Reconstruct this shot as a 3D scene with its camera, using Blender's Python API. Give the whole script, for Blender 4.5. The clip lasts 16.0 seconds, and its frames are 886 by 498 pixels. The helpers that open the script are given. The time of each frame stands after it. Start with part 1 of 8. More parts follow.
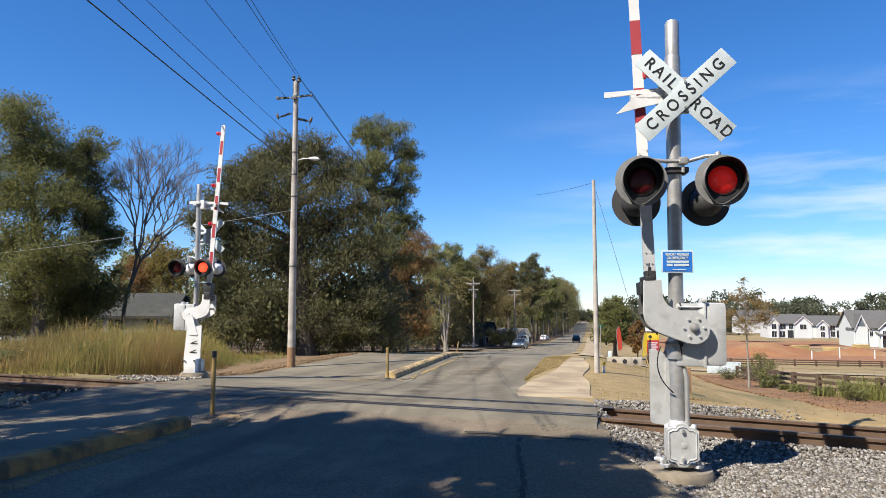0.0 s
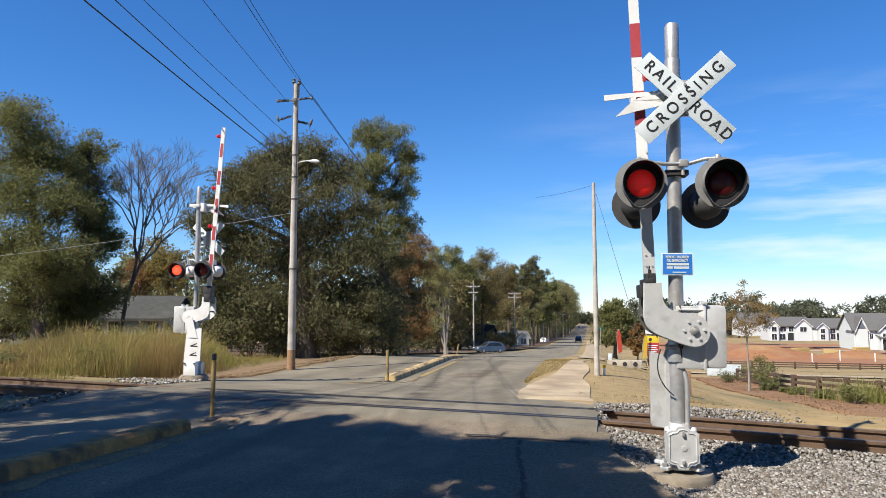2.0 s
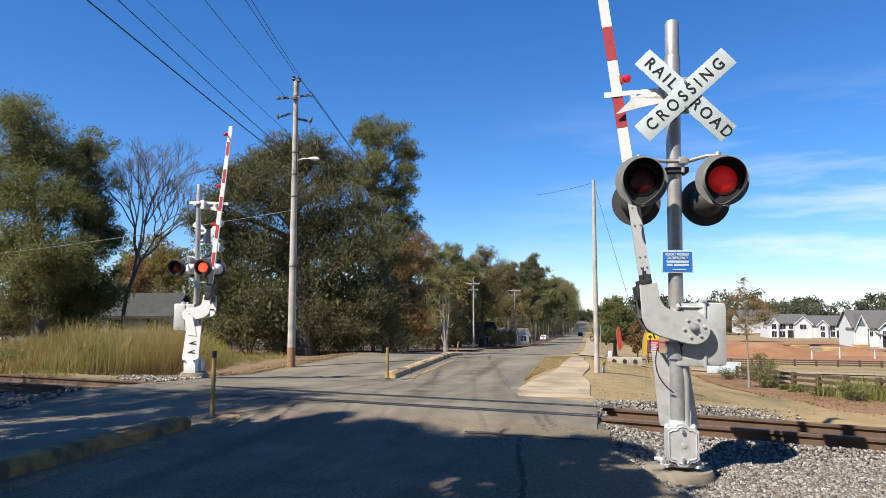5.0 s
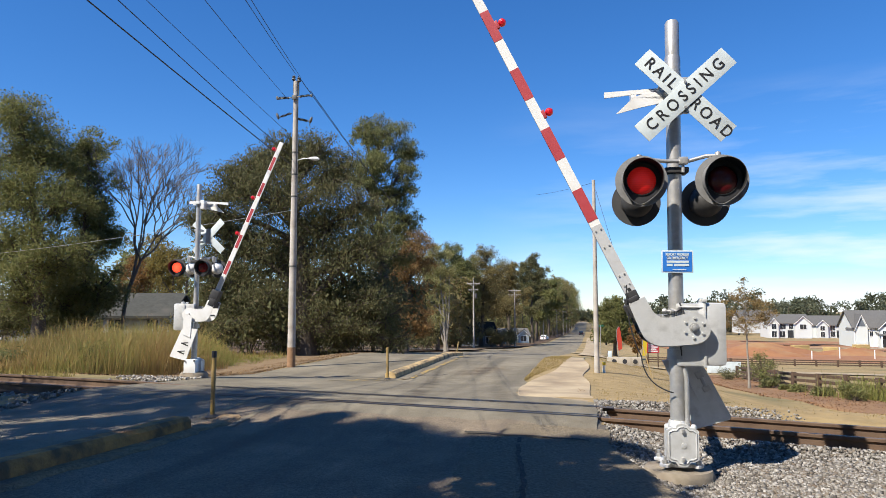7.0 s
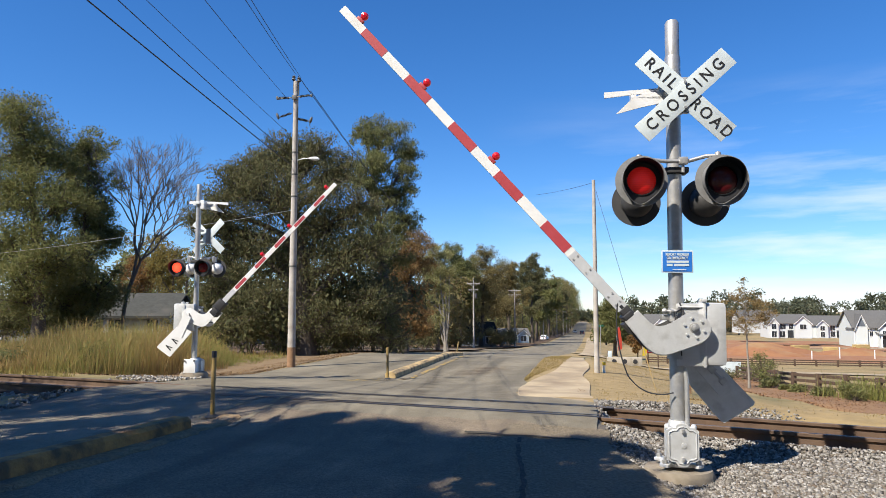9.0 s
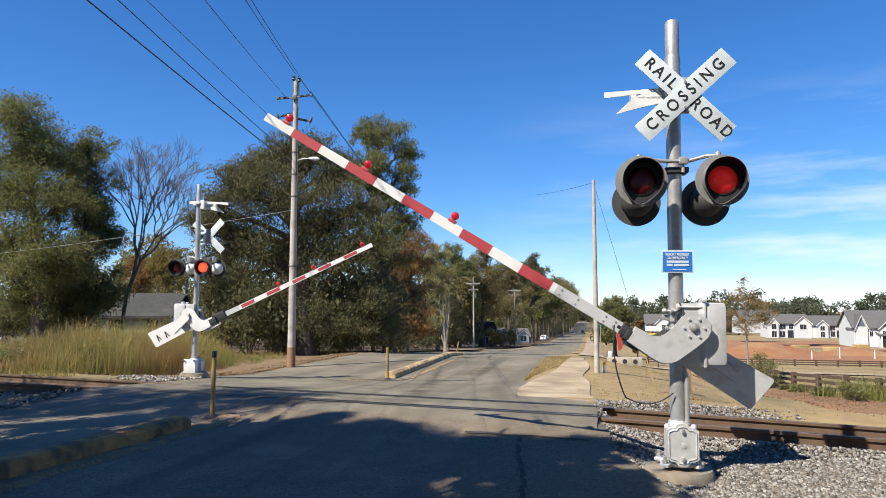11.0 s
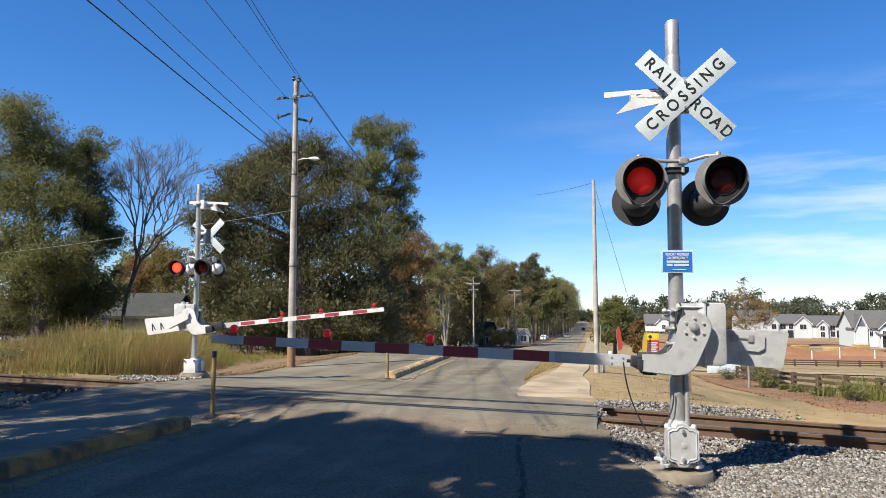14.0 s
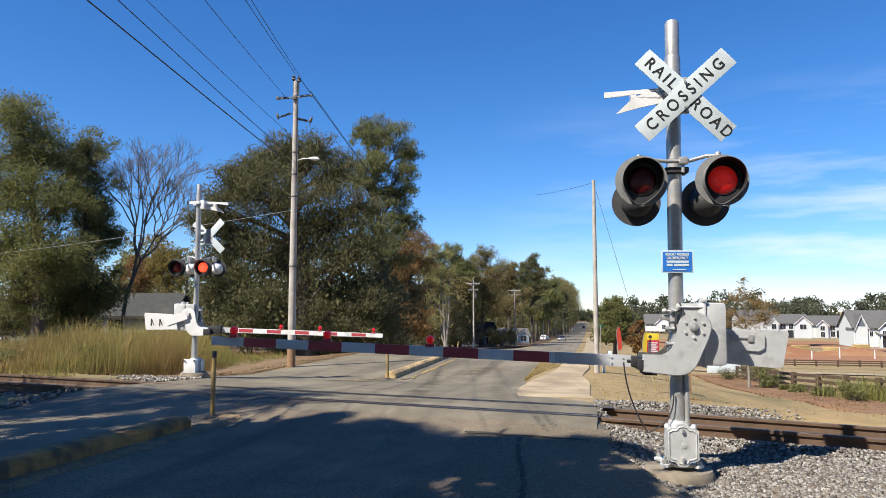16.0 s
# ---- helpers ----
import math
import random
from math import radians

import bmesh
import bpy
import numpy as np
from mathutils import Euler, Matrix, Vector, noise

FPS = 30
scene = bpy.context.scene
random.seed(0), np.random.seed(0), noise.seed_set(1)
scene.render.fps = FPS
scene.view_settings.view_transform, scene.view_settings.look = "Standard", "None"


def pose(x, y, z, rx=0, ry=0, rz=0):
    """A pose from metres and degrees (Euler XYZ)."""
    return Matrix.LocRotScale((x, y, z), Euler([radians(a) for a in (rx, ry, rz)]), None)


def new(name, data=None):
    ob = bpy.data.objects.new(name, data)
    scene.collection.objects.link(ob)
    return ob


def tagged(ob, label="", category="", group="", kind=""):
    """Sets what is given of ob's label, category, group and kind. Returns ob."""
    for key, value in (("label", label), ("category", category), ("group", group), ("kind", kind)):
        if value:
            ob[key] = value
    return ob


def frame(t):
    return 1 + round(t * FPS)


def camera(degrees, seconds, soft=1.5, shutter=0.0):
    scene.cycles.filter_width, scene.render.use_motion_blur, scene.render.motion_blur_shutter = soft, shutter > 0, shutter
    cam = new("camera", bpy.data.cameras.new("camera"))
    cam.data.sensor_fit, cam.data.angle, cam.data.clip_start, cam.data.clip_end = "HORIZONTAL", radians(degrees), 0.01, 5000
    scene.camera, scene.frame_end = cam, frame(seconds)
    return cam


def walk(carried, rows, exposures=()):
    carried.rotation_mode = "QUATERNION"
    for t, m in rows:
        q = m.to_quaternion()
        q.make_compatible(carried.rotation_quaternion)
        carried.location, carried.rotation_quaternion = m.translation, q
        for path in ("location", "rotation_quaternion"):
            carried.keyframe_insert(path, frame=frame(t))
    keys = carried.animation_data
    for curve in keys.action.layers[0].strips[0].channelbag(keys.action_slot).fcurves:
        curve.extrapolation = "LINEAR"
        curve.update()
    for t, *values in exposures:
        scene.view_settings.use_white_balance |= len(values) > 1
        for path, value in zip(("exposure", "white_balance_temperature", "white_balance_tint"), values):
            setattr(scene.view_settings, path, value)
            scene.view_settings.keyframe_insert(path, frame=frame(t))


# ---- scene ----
cam = camera(66.0, 16.0, soft=0.8)
EYE = (0.0, 0.0, 1.6)
TILT = 94.736
PX = 0.0475  # degrees of one small jolt unit


def camera_rows():
    jolt = [(0, 0), (1.3, 0), (1.4, -0.6), (1.5, -1.5), (1.6, 0.0), (1.8, 0.2), (1.9, 3.4), (2.0, 4.6), (2.1, -1.6), (2.2, 1.2),
            (2.3, 0.2), (2.4, 0), (16.0, 0)]
    return [(t, pose(*EYE, TILT + v * PX, 0, 0)) for t, v in jolt]


walk(cam, camera_rows())

# ---- light ----
SUN_ELEV, SUN_AZ = 49.0, 38.0   # light travels along +x rotated by SUN_AZ towards +y
sun_dir = Vector((-math.cos(radians(SUN_AZ)) * math.cos(radians(SUN_ELEV)), -math.sin(radians(SUN_AZ)) * math.cos(radians(SUN_ELEV)),
                  math.sin(radians(SUN_ELEV))))
sun = new("sun", bpy.data.lights.new("sun", "SUN"))
sun.data.energy, sun.data.angle, sun.data.color = 5.0, radians(0.5), (1.0, 0.93, 0.82)
sun.rotation_euler = sun_dir.to_track_quat("Z", "Y").to_euler()
sun.location = (-20, -16, 30)
world = bpy.data.worlds.new("world")
scene.world = world
world.use_nodes = True
wn, wl = world.node_tree.nodes, world.node_tree.links
sky = wn.new("ShaderNodeTexSky")
sky.sky_type, sky.sun_disc = "NISHITA", False
sky.sun_elevation = radians(SUN_ELEV)
sky.sun_rotation = math.atan2(sun_dir.x, sun_dir.y)
sky.altitude, sky.air_density, sky.dust_density, sky.ozone_density = 200, 1.0, 0.0, 8.0
bg = wn["Background"]
bg.inputs["Strength"].default_value = 0.076
# thin cirrus, stretched along the horizon
tc = wn.new("ShaderNodeTexCoord")
mp = wn.new("ShaderNodeMapping")
mp.inputs["Scale"].default_value = (1.6, 1.6, 11.0)
mp.inputs["Rotation"].default_value = (0.0, radians(-9), 0.0)
cn = wn.new("ShaderNodeTexNoise")
cn.inputs["Scale"].default_value, cn.inputs["Detail"].default_value, cn.inputs["Roughness"].default_value = 2.1, 7.0, 0.55
cr = wn.new("ShaderNodeMapRange")
cr.inputs["From Min"].default_value, cr.inputs["From Max"].default_value = 0.47, 0.74
sep = wn.new("ShaderNodeSeparateXYZ")
lowm = wn.new("ShaderNodeMapRange")
lowm.inputs["From Min"].default_value, lowm.inputs["From Max"].default_value = 0.30, 0.06
side = wn.new("ShaderNodeMapRange")
side.inputs["From Min"].default_value, side.inputs["From Max"].default_value = 0.05, 0.5
mul = wn.new("ShaderNodeMath")
mul.operation = "MULTIPLY"
mul2 = wn.new("ShaderNodeMath")
mul2.operation = "MULTIPLY"
mixc = wn.new("ShaderNodeMixRGB")
mixc.inputs["Color2"].default_value = (7.5, 8.0, 8.6, 1)
wl.new(tc.outputs["Generated"], mp.inputs["Vector"])
wl.new(mp.outputs["Vector"], cn.inputs["Vector"])
wl.new(cn.outputs["Fac"], cr.inputs["Value"])
wl.new(tc.outputs["Generated"], sep.inputs["Vector"])
wl.new(sep.outputs["Z"], lowm.inputs["Value"])
wl.new(sep.outputs["X"], side.inputs["Value"])
wl.new(cr.outputs["Result"], mul.inputs[0])
wl.new(lowm.outputs["Result"], mul.inputs[1])
wl.new(mul.outputs["Value"], mul2.inputs[0])
wl.new(side.outputs["Result"], mul2.inputs[1])
wl.new(mul2.outputs["Value"], mixc.inputs["Fac"])
hsv = wn.new("ShaderNodeHueSaturation")
hsv.inputs["Saturation"].default_value, hsv.inputs["Value"].default_value = 1.17, 1.06
wl.new(sky.outputs["Color"], hsv.inputs["Color"])
tint = wn.new("ShaderNodeMixRGB")
tint.blend_type = "MULTIPLY"
tint.inputs["Fac"].default_value, tint.inputs["Color2"].default_value = 1.0, (0.95, 1.0, 1.12, 1)
wl.new(hsv.outputs["Color"], tint.inputs["Color1"])
wl.new(tint.outputs["Color"], mixc.inputs["Color1"])
wl.new(mixc.outputs["Color"], bg.inputs["Color"])
scene.view_settings.exposure = 0.845

# ---- materials ----


def mat(name, a, b, scale=8.0, rough=0.6, metal=0.0, bump=0.0, bscale=60.0, c=None, cscale=1.2, cmin=0.5, cmax=0.7, spec=0.5, pos=False):
    """Two tones mixed by fine noise, a third by broad stains, relief by a fine noise."""
    m = bpy.data.materials.new(name)
    m.use_nodes = True
    n, l = m.node_tree.nodes, m.node_tree.links
    p = n["Principled BSDF"]
    p.inputs["Roughness"].default_value, p.inputs["Metallic"].default_value = rough, metal
    p.inputs["Specular IOR Level"].default_value = spec
    if pos:
        co = n.new("ShaderNodeNewGeometry").outputs["Position"]
    else:
        co = n.new("ShaderNodeTexCoord").outputs["Object"]
    t = n.new("ShaderNodeTexNoise")
    t.inputs["Scale"].default_value, t.inputs["Detail"].default_value, t.inputs["Roughness"].default_value = scale, 6, 0.65
    l.new(co, t.inputs["Vector"])
    r = n.new("ShaderNodeMapRange")
    r.inputs["From Min"].default_value, r.inputs["From Max"].default_value = 0.3, 0.7
    l.new(t.outputs["Fac"], r.inputs["Value"])
    x = n.new("ShaderNodeMixRGB")
    x.inputs["Color1"].default_value, x.inputs["Color2"].default_value = (*a, 1), (*b, 1)
    l.new(r.outputs["Result"], x.inputs["Fac"])
    out = x
    if c:
        t2 = n.new("ShaderNodeTexNoise")
        t2.inputs["Scale"].default_value, t2.inputs["Detail"].default_value = cscale, 5
        l.new(co, t2.inputs["Vector"])
        r2 = n.new("ShaderNodeMapRange")
        r2.inputs["From Min"].default_value, r2.inputs["From Max"].default_value = cmin, cmax
        l.new(t2.outputs["Fac"], r2.inputs["Value"])
        x2 = n.new("ShaderNodeMixRGB")
        x2.inputs["Color2"].default_value = (*c, 1)
        l.new(r2.outputs["Result"], x2.inputs["Fac"])
        l.new(x.outputs["Color"], x2.inputs["Color1"])
        out = x2
    l.new(out.outputs["Color"], p.inputs["Base Color"])
    if bump:
        t3 = n.new("ShaderNodeTexNoise")
        t3.inputs["Scale"].default_value, t3.inputs["Detail"].default_value = bscale, 4
        l.new(co, t3.inputs["Vector"])
        bm_ = n.new("ShaderNodeBump")
        bm_.inputs["Strength"].default_value, bm_.inputs["Distance"].default_value = bump, 0.02
        l.new(t3.outputs["Fac"], bm_.inputs["Height"])
        l.new(bm_.outputs["Normal"], p.inputs["Normal"])
    return m


def island_mat(name, colors, rough=0.7, trans=0.0, per_object=False):
    """Each separate piece of the mesh takes its own tone out of the given row."""
    m = bpy.data.materials.new(name)
    m.use_nodes = True
    n, l = m.node_tree.nodes, m.node_tree.links
    p = n["Principled BSDF"]
    p.inputs["Roughness"].default_value = rough
    p.inputs["Specular IOR Level"].default_value = 0.25
    if per_object:
        src = n.new("ShaderNodeObjectInfo").outputs["Random"]
    else:
        src = n.new("ShaderNodeNewGeometry").outputs["Random Per Island"]
    cr_ = n.new("ShaderNodeValToRGB")
    el = cr_.color_ramp.elements
    el[0].color, el[1].color = (*colors[0], 1), (*colors[-1], 1)
    for i, col in enumerate(colors[1:-1], 1):
        el.new(i / (len(colors) - 1)).color = (*col, 1)
    l.new(src, cr_.inputs["Fac"])
    l.new(cr_.outputs["Color"], p.inputs["Base Color"])
    if trans:
        tr = n.new("ShaderNodeBsdfTranslucent")
        mx = n.new("ShaderNodeMixShader")
        mx.inputs["Fac"].default_value = trans
        l.new(cr_.outputs["Color"], tr.inputs["Color"])
        l.new(p.outputs["BSDF"], mx.inputs[1])
        l.new(tr.outputs["BSDF"], mx.inputs[2])
        l.new(mx.outputs["Shader"], n["Material Output"].inputs["Surface"])
    return m


def lens_glow(name, col, strength, base):
    """A ribbed lens, brighter towards its middle."""
    m = glow_mat(name, col, strength, base)
    n, l = m.node_tree.nodes, m.node_tree.links
    co = n.new("ShaderNodeTexCoord").outputs["Object"]
    w1 = n.new("ShaderNodeTexWave")
    w1.bands_direction = "Z"
    w1.inputs["Scale"].default_value, w1.inputs["Distortion"].default_value = 14.0, 0.4
    t = n.new("ShaderNodeTexNoise")
    t.inputs["Scale"].default_value, t.inputs["Detail"].default_value = 22.0, 4
    ln = n.new("ShaderNodeVectorMath")
    ln.operation = "LENGTH"
    mp_ = n.new("ShaderNodeMapping")
    mp_.inputs["Scale"].default_value = (1, 0, 1)
    fall = n.new("ShaderNodeMapRange")
    fall.inputs["From Min"].default_value, fall.inputs["From Max"].default_value = 0.02, 0.17
    fall.inputs["To Min"].default_value, fall.inputs["To Max"].default_value = 1.3, 0.35
    a = n.new("ShaderNodeMath")
    a.operation = "MULTIPLY_ADD"
    a.inputs[1].default_value, a.inputs[2].default_value = 0.5, 0.45
    b = n.new("ShaderNodeMath")
    b.operation = "MULTIPLY_ADD"
    b.inputs[1].default_value = 0.6
    c = n.new("ShaderNodeMath")
    c.operation = "MULTIPLY"
    d = n.new("ShaderNodeMath")
    d.operation = "MULTIPLY"
    d.inputs[1].default_value = strength
    l.new(co, w1.inputs["Vector"])
    l.new(co, t.inputs["Vector"])
    l.new(co, mp_.inputs["Vector"])
    l.new(mp_.outputs["Vector"], ln.inputs[0])
    l.new(ln.outputs["Value"], fall.inputs["Value"])
    l.new(w1.outputs["Fac"], a.inputs[0])
    l.new(t.outputs["Fac"], b.inputs[0])
    l.new(a.outputs["Value"], b.inputs[2])
    l.new(b.outputs["Value"], c.inputs[0])
    l.new(fall.outputs["Result"], c.inputs[1])
    l.new(c.outputs["Value"], d.inputs[0])
    l.new(d.outputs["Value"], n["Principled BSDF"].inputs["Emission Strength"])
    return m


def glow_mat(name, col, strength, base):
    m = mat(name, base, base, rough=0.25)
    p = m.node_tree.nodes["Principled BSDF"]
    p.inputs["Emission Color"].default_value, p.inputs["Emission Strength"].default_value = (*col, 1), strength
    return m


M = {}


# oil stains and tyre marks: centre x, y, half-width, half-length, turn, tone
STAINS = [(1.2, 21.6, 0.9, 2.3, -25, (0.60, 0.50, 0.40)), (-1.9, 11.4, 1.5, 0.5, 20, (0.55, 0.48, 0.42)),
          (-0.36, 16.2, 0.30, 8.5, -2.3, (0.55, 0.52, 0.48)), (1.25, 15.2, 0.28, 6.0, -4.0, (0.72, 0.70, 0.66))]


def asphalt(name, a, b, c, dark, grain=0.28):
    """Asphalt with broad stains, tyre-darkened bands along the road and a sharp grain."""
    m = mat(name, a, b, 1.4, 0.88, bump=0.55, bscale=85, c=c, cscale=0.35, cmin=0.48, cmax=0.72, pos=True)
    n, l = m.node_tree.nodes, m.node_tree.links
    p = n["Principled BSDF"]
    src = p.inputs["Base Color"].links[0].from_socket
    co = n.new("ShaderNodeNewGeometry").outputs["Position"]
    mp_ = n.new("ShaderNodeMapping")
    mp_.inputs["Rotation"].default_value = (0, 0, radians(12))
    sc = n.new("ShaderNodeMapping")
    sc.inputs["Scale"].default_value = (1.5, 0.07, 1.0)
    t = n.new("ShaderNodeTexNoise")
    t.inputs["Scale"].default_value, t.inputs["Detail"].default_value = 1.0, 5
    r = n.new("ShaderNodeMapRange")
    r.inputs["From Min"].default_value, r.inputs["From Max"].default_value = 0.50, 0.72
    r.inputs["To Max"].default_value = 0.75
    x = n.new("ShaderNodeMixRGB")
    x.inputs["Color2"].default_value = (*dark, 1)
    g = n.new("ShaderNodeTexNoise")
    g.inputs["Scale"].default_value, g.inputs["Detail"].default_value, g.inputs["Roughness"].default_value = 38.0, 6, 0.78
    gr = n.new("ShaderNodeMapRange")
    gr.inputs["From Min"].default_value, gr.inputs["From Max"].default_value = 0.3, 0.7
    gr.inputs["To Min"].default_value, gr.inputs["To Max"].default_value = 1.0 - grain, 1.0 + grain
    v = n.new("ShaderNodeMixRGB")
    v.blend_type = "MULTIPLY"
    v.inputs["Fac"].default_value = 1.0
    l.new(co, mp_.inputs["Vector"])
    l.new(mp_.outputs["Vector"], sc.inputs["Vector"])
    l.new(sc.outputs["Vector"], t.inputs["Vector"])
    l.new(t.outputs["Fac"], r.inputs["Value"])
    l.new(r.outputs["Result"], x.inputs["Fac"])
    l.new(src, x.inputs["Color1"])
    l.new(co, g.inputs["Vector"])
    l.new(g.outputs["Fac"], gr.inputs["Value"])
    l.new(x.outputs["Color"], v.inputs["Color1"])
    l.new(gr.outputs["Result"], v.inputs["Color2"])
    last = v
    for cx, cy, ra, rb, turn, dark_ in STAINS:
        # an oil stain or a long tyre mark, broken up by noise
        off = n.new("ShaderNodeMapping")
        off.vector_type = "TEXTURE"
        off.inputs["Location"].default_value = (cx, cy, 0)
        off.inputs["Rotation"].default_value = (0, 0, radians(turn))
        off.inputs["Scale"].default_value = (ra, rb, 1e6)
        ln = n.new("ShaderNodeVectorMath")
        ln.operation = "LENGTH"
        sm = n.new("ShaderNodeMapRange")
        sm.interpolation_type = "SMOOTHSTEP"
        nz = n.new("ShaderNodeTexNoise")
        nz.inputs["Scale"].default_value, nz.inputs["Detail"].default_value = 1.6, 6
        nr = n.new("ShaderNodeMapRange")
        nr.inputs["From Min"].default_value, nr.inputs["From Max"].default_value = 0.32, 0.58
        f1 = n.new("ShaderNodeMath")
        f1.operation = "MULTIPLY"
        mk = n.new("ShaderNodeMixRGB")
        mk.blend_type = "MULTIPLY"
        mk.inputs["Color2"].default_value = (*dark_, 1)
        l.new(co, off.inputs["Vector"])
        l.new(off.outputs["Vector"], ln.inputs[0])
        sm.inputs["From Min"].default_value, sm.inputs["From Max"].default_value = 1.0, 0.35
        l.new(ln.outputs["Value"], sm.inputs["Value"])
        l.new(co, nz.inputs["Vector"])
        l.new(nz.outputs["Fac"], nr.inputs["Value"])
        l.new(sm.outputs["Result"], f1.inputs[0])
        l.new(nr.outputs["Result"], f1.inputs[1])
        l.new(f1.outputs["Value"], mk.inputs["Fac"])
        l.new(last.outputs["Color"], mk.inputs["Color1"])
        last = mk
    l.new(last.outputs["Color"], p.inputs["Base Color"])
    return m


M["asphalt"] = asphalt("asphalt", (0.118, 0.101, 0.069), (0.189, 0.163, 0.115), (0.222, 0.192, 0.135), (0.084, 0.072, 0.050))
# near-lane asphalt, its tone set to stand for the tree shade there
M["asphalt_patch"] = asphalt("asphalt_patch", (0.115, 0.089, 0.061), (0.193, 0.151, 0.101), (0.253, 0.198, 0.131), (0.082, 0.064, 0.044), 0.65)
M["concrete"] = mat("concrete", (0.323, 0.248, 0.157), (0.421, 0.338, 0.214), 3, 0.85, bump=0.25, bscale=70, c=(0.211, 0.158, 0.100), cscale=0.8, cmin=0.42, cmax=0.68, pos=True)
M["old_concrete"] = mat("old_concrete", (0.180, 0.150, 0.109), (0.270, 0.232, 0.180), 6, 0.9, bump=0.3, bscale=60, c=(0.128, 0.098, 0.068), cscale=3)
# worn kerb paint in two tones, shade and sunlight put into the colour
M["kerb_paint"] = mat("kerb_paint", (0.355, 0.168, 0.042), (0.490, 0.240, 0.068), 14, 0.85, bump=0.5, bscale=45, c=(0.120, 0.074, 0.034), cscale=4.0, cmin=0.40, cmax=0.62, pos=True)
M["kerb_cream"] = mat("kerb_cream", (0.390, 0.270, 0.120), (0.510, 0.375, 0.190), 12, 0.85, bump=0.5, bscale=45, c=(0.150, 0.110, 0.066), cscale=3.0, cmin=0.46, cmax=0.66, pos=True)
M["kerb_dirt"] = mat("kerb_dirt", (0.150, 0.098, 0.050), (0.320, 0.215, 0.112), 22, 0.95, bump=0.8, bscale=40, c=(0.120, 0.102, 0.078), cscale=3.0, pos=True)
M["yellow_post"] = mat("yellow_post", (0.270, 0.176, 0.041), (0.232, 0.158, 0.053), 8, 0.6, c=(0.203, 0.143, 0.060), cscale=9, cmin=0.42, cmax=0.65)
M["yellow_line"] = mat("yellow_line", (0.338, 0.225, 0.045), (0.262, 0.188, 0.075), 5, 0.85, c=(0.105, 0.098, 0.090), cscale=5, cmin=0.45, cmax=0.6, pos=True)
M["worn_line"] = mat("worn_line", (0.253, 0.198, 0.102), (0.168, 0.138, 0.090), 9, 0.9, bump=0.4, bscale=40, c=(0.120, 0.109, 0.085), cscale=4, cmin=0.42, cmax=0.58, pos=True)
M["old_asphalt"] = mat("old_asphalt", (0.070, 0.055, 0.035), (0.209, 0.168, 0.111), 26, 0.95, bump=1.0, bscale=30, c=(0.132, 0.104, 0.066), cscale=2.2, pos=True)
M["crack_dark"] = mat("crack_dark", (0.023, 0.021, 0.017), (0.065, 0.057, 0.047), 16, 0.95, bump=0.8, bscale=30, pos=True)


M["pale_concrete"] = mat("pale_concrete", (0.360, 0.315, 0.247), (0.435, 0.390, 0.315), 5, 0.9, bump=0.3, bscale=40, c=(0.262, 0.225, 0.165), cscale=3)
M["galvanised"] = mat("galvanised", (0.378, 0.369, 0.351), (0.490, 0.483, 0.470), 14, 0.42, metal=0.55, bump=0.06, bscale=40, c=(0.337, 0.343, 0.357), cscale=4)
M["silver_paint"] = mat("silver_paint", (0.516, 0.520, 0.512), (0.585, 0.589, 0.581), 9, 0.45, metal=0.3, bump=0.08, bscale=50, c=(0.378, 0.374, 0.361), cscale=7, cmin=0.5, cmax=0.78)
M["white_paint"] = mat("white_paint", (0.66, 0.66, 0.65), (0.74, 0.74, 0.73), 6, 0.45, bump=0.03, c=(0.60, 0.59, 0.56), cscale=3)
M["arm_metal"] = mat("arm_metal", (0.510, 0.518, 0.527), (0.578, 0.586, 0.595), 10, 0.4, metal=0.2, c=(0.425, 0.425, 0.425), cscale=4)
M["red_sheet"] = mat("red_sheet", (0.36, 0.045, 0.055), (0.41, 0.06, 0.07), 12, 0.45)
M["black_paint"] = mat("black_paint", (0.018, 0.018, 0.02), (0.03, 0.03, 0.032), 10, 0.55, bump=0.05)
M["shield_grey"] = mat("shield_grey", (0.168, 0.168, 0.168), (0.217, 0.217, 0.212), 8, 0.6, c=(0.131, 0.128, 0.125), cscale=5)
M["hood_grey"] = mat("hood_grey", (0.034, 0.034, 0.035), (0.053, 0.051, 0.050), 8, 0.6)
M["dull_steel"] = mat("dull_steel", (0.068, 0.066, 0.061), (0.112, 0.109, 0.101), 10, 0.6, metal=0.2)
M["letter_black"] = mat("letter_black", (0.012, 0.012, 0.014), (0.02, 0.02, 0.02), 10, 0.5)
M["sign_white"] = mat("sign_white", (0.501, 0.558, 0.573), (0.554, 0.615, 0.632), 5, 0.4, c=(0.447, 0.492, 0.505), cscale=3)
M["sign_blue"] = mat("sign_blue", (0.019, 0.143, 0.510), (0.026, 0.173, 0.555), 5, 0.4)
M["lens_lit"] = lens_glow("lens_lit", (1.0, 0.03, 0.025), 0.115, (0.35, 0.01, 0.01))
M["lens_lit_far"] = lens_glow("lens_lit_far", (1.0, 0.07, 0.03), 1.3, (0.35, 0.01, 0.01))
M["lens_dark"] = mat("lens_dark", (0.07, 0.005, 0.007), (0.095, 0.008, 0.010), 20, 0.2)
M["lens_dim"] = mat("lens_dim", (0.15, 0.008, 0.01), (0.20, 0.012, 0.014), 20, 0.25)
M["arm_lens"] = glow_mat("arm_lens", (1.0, 0.02, 0.03), 0.09, (0.45, 0.01, 0.02))
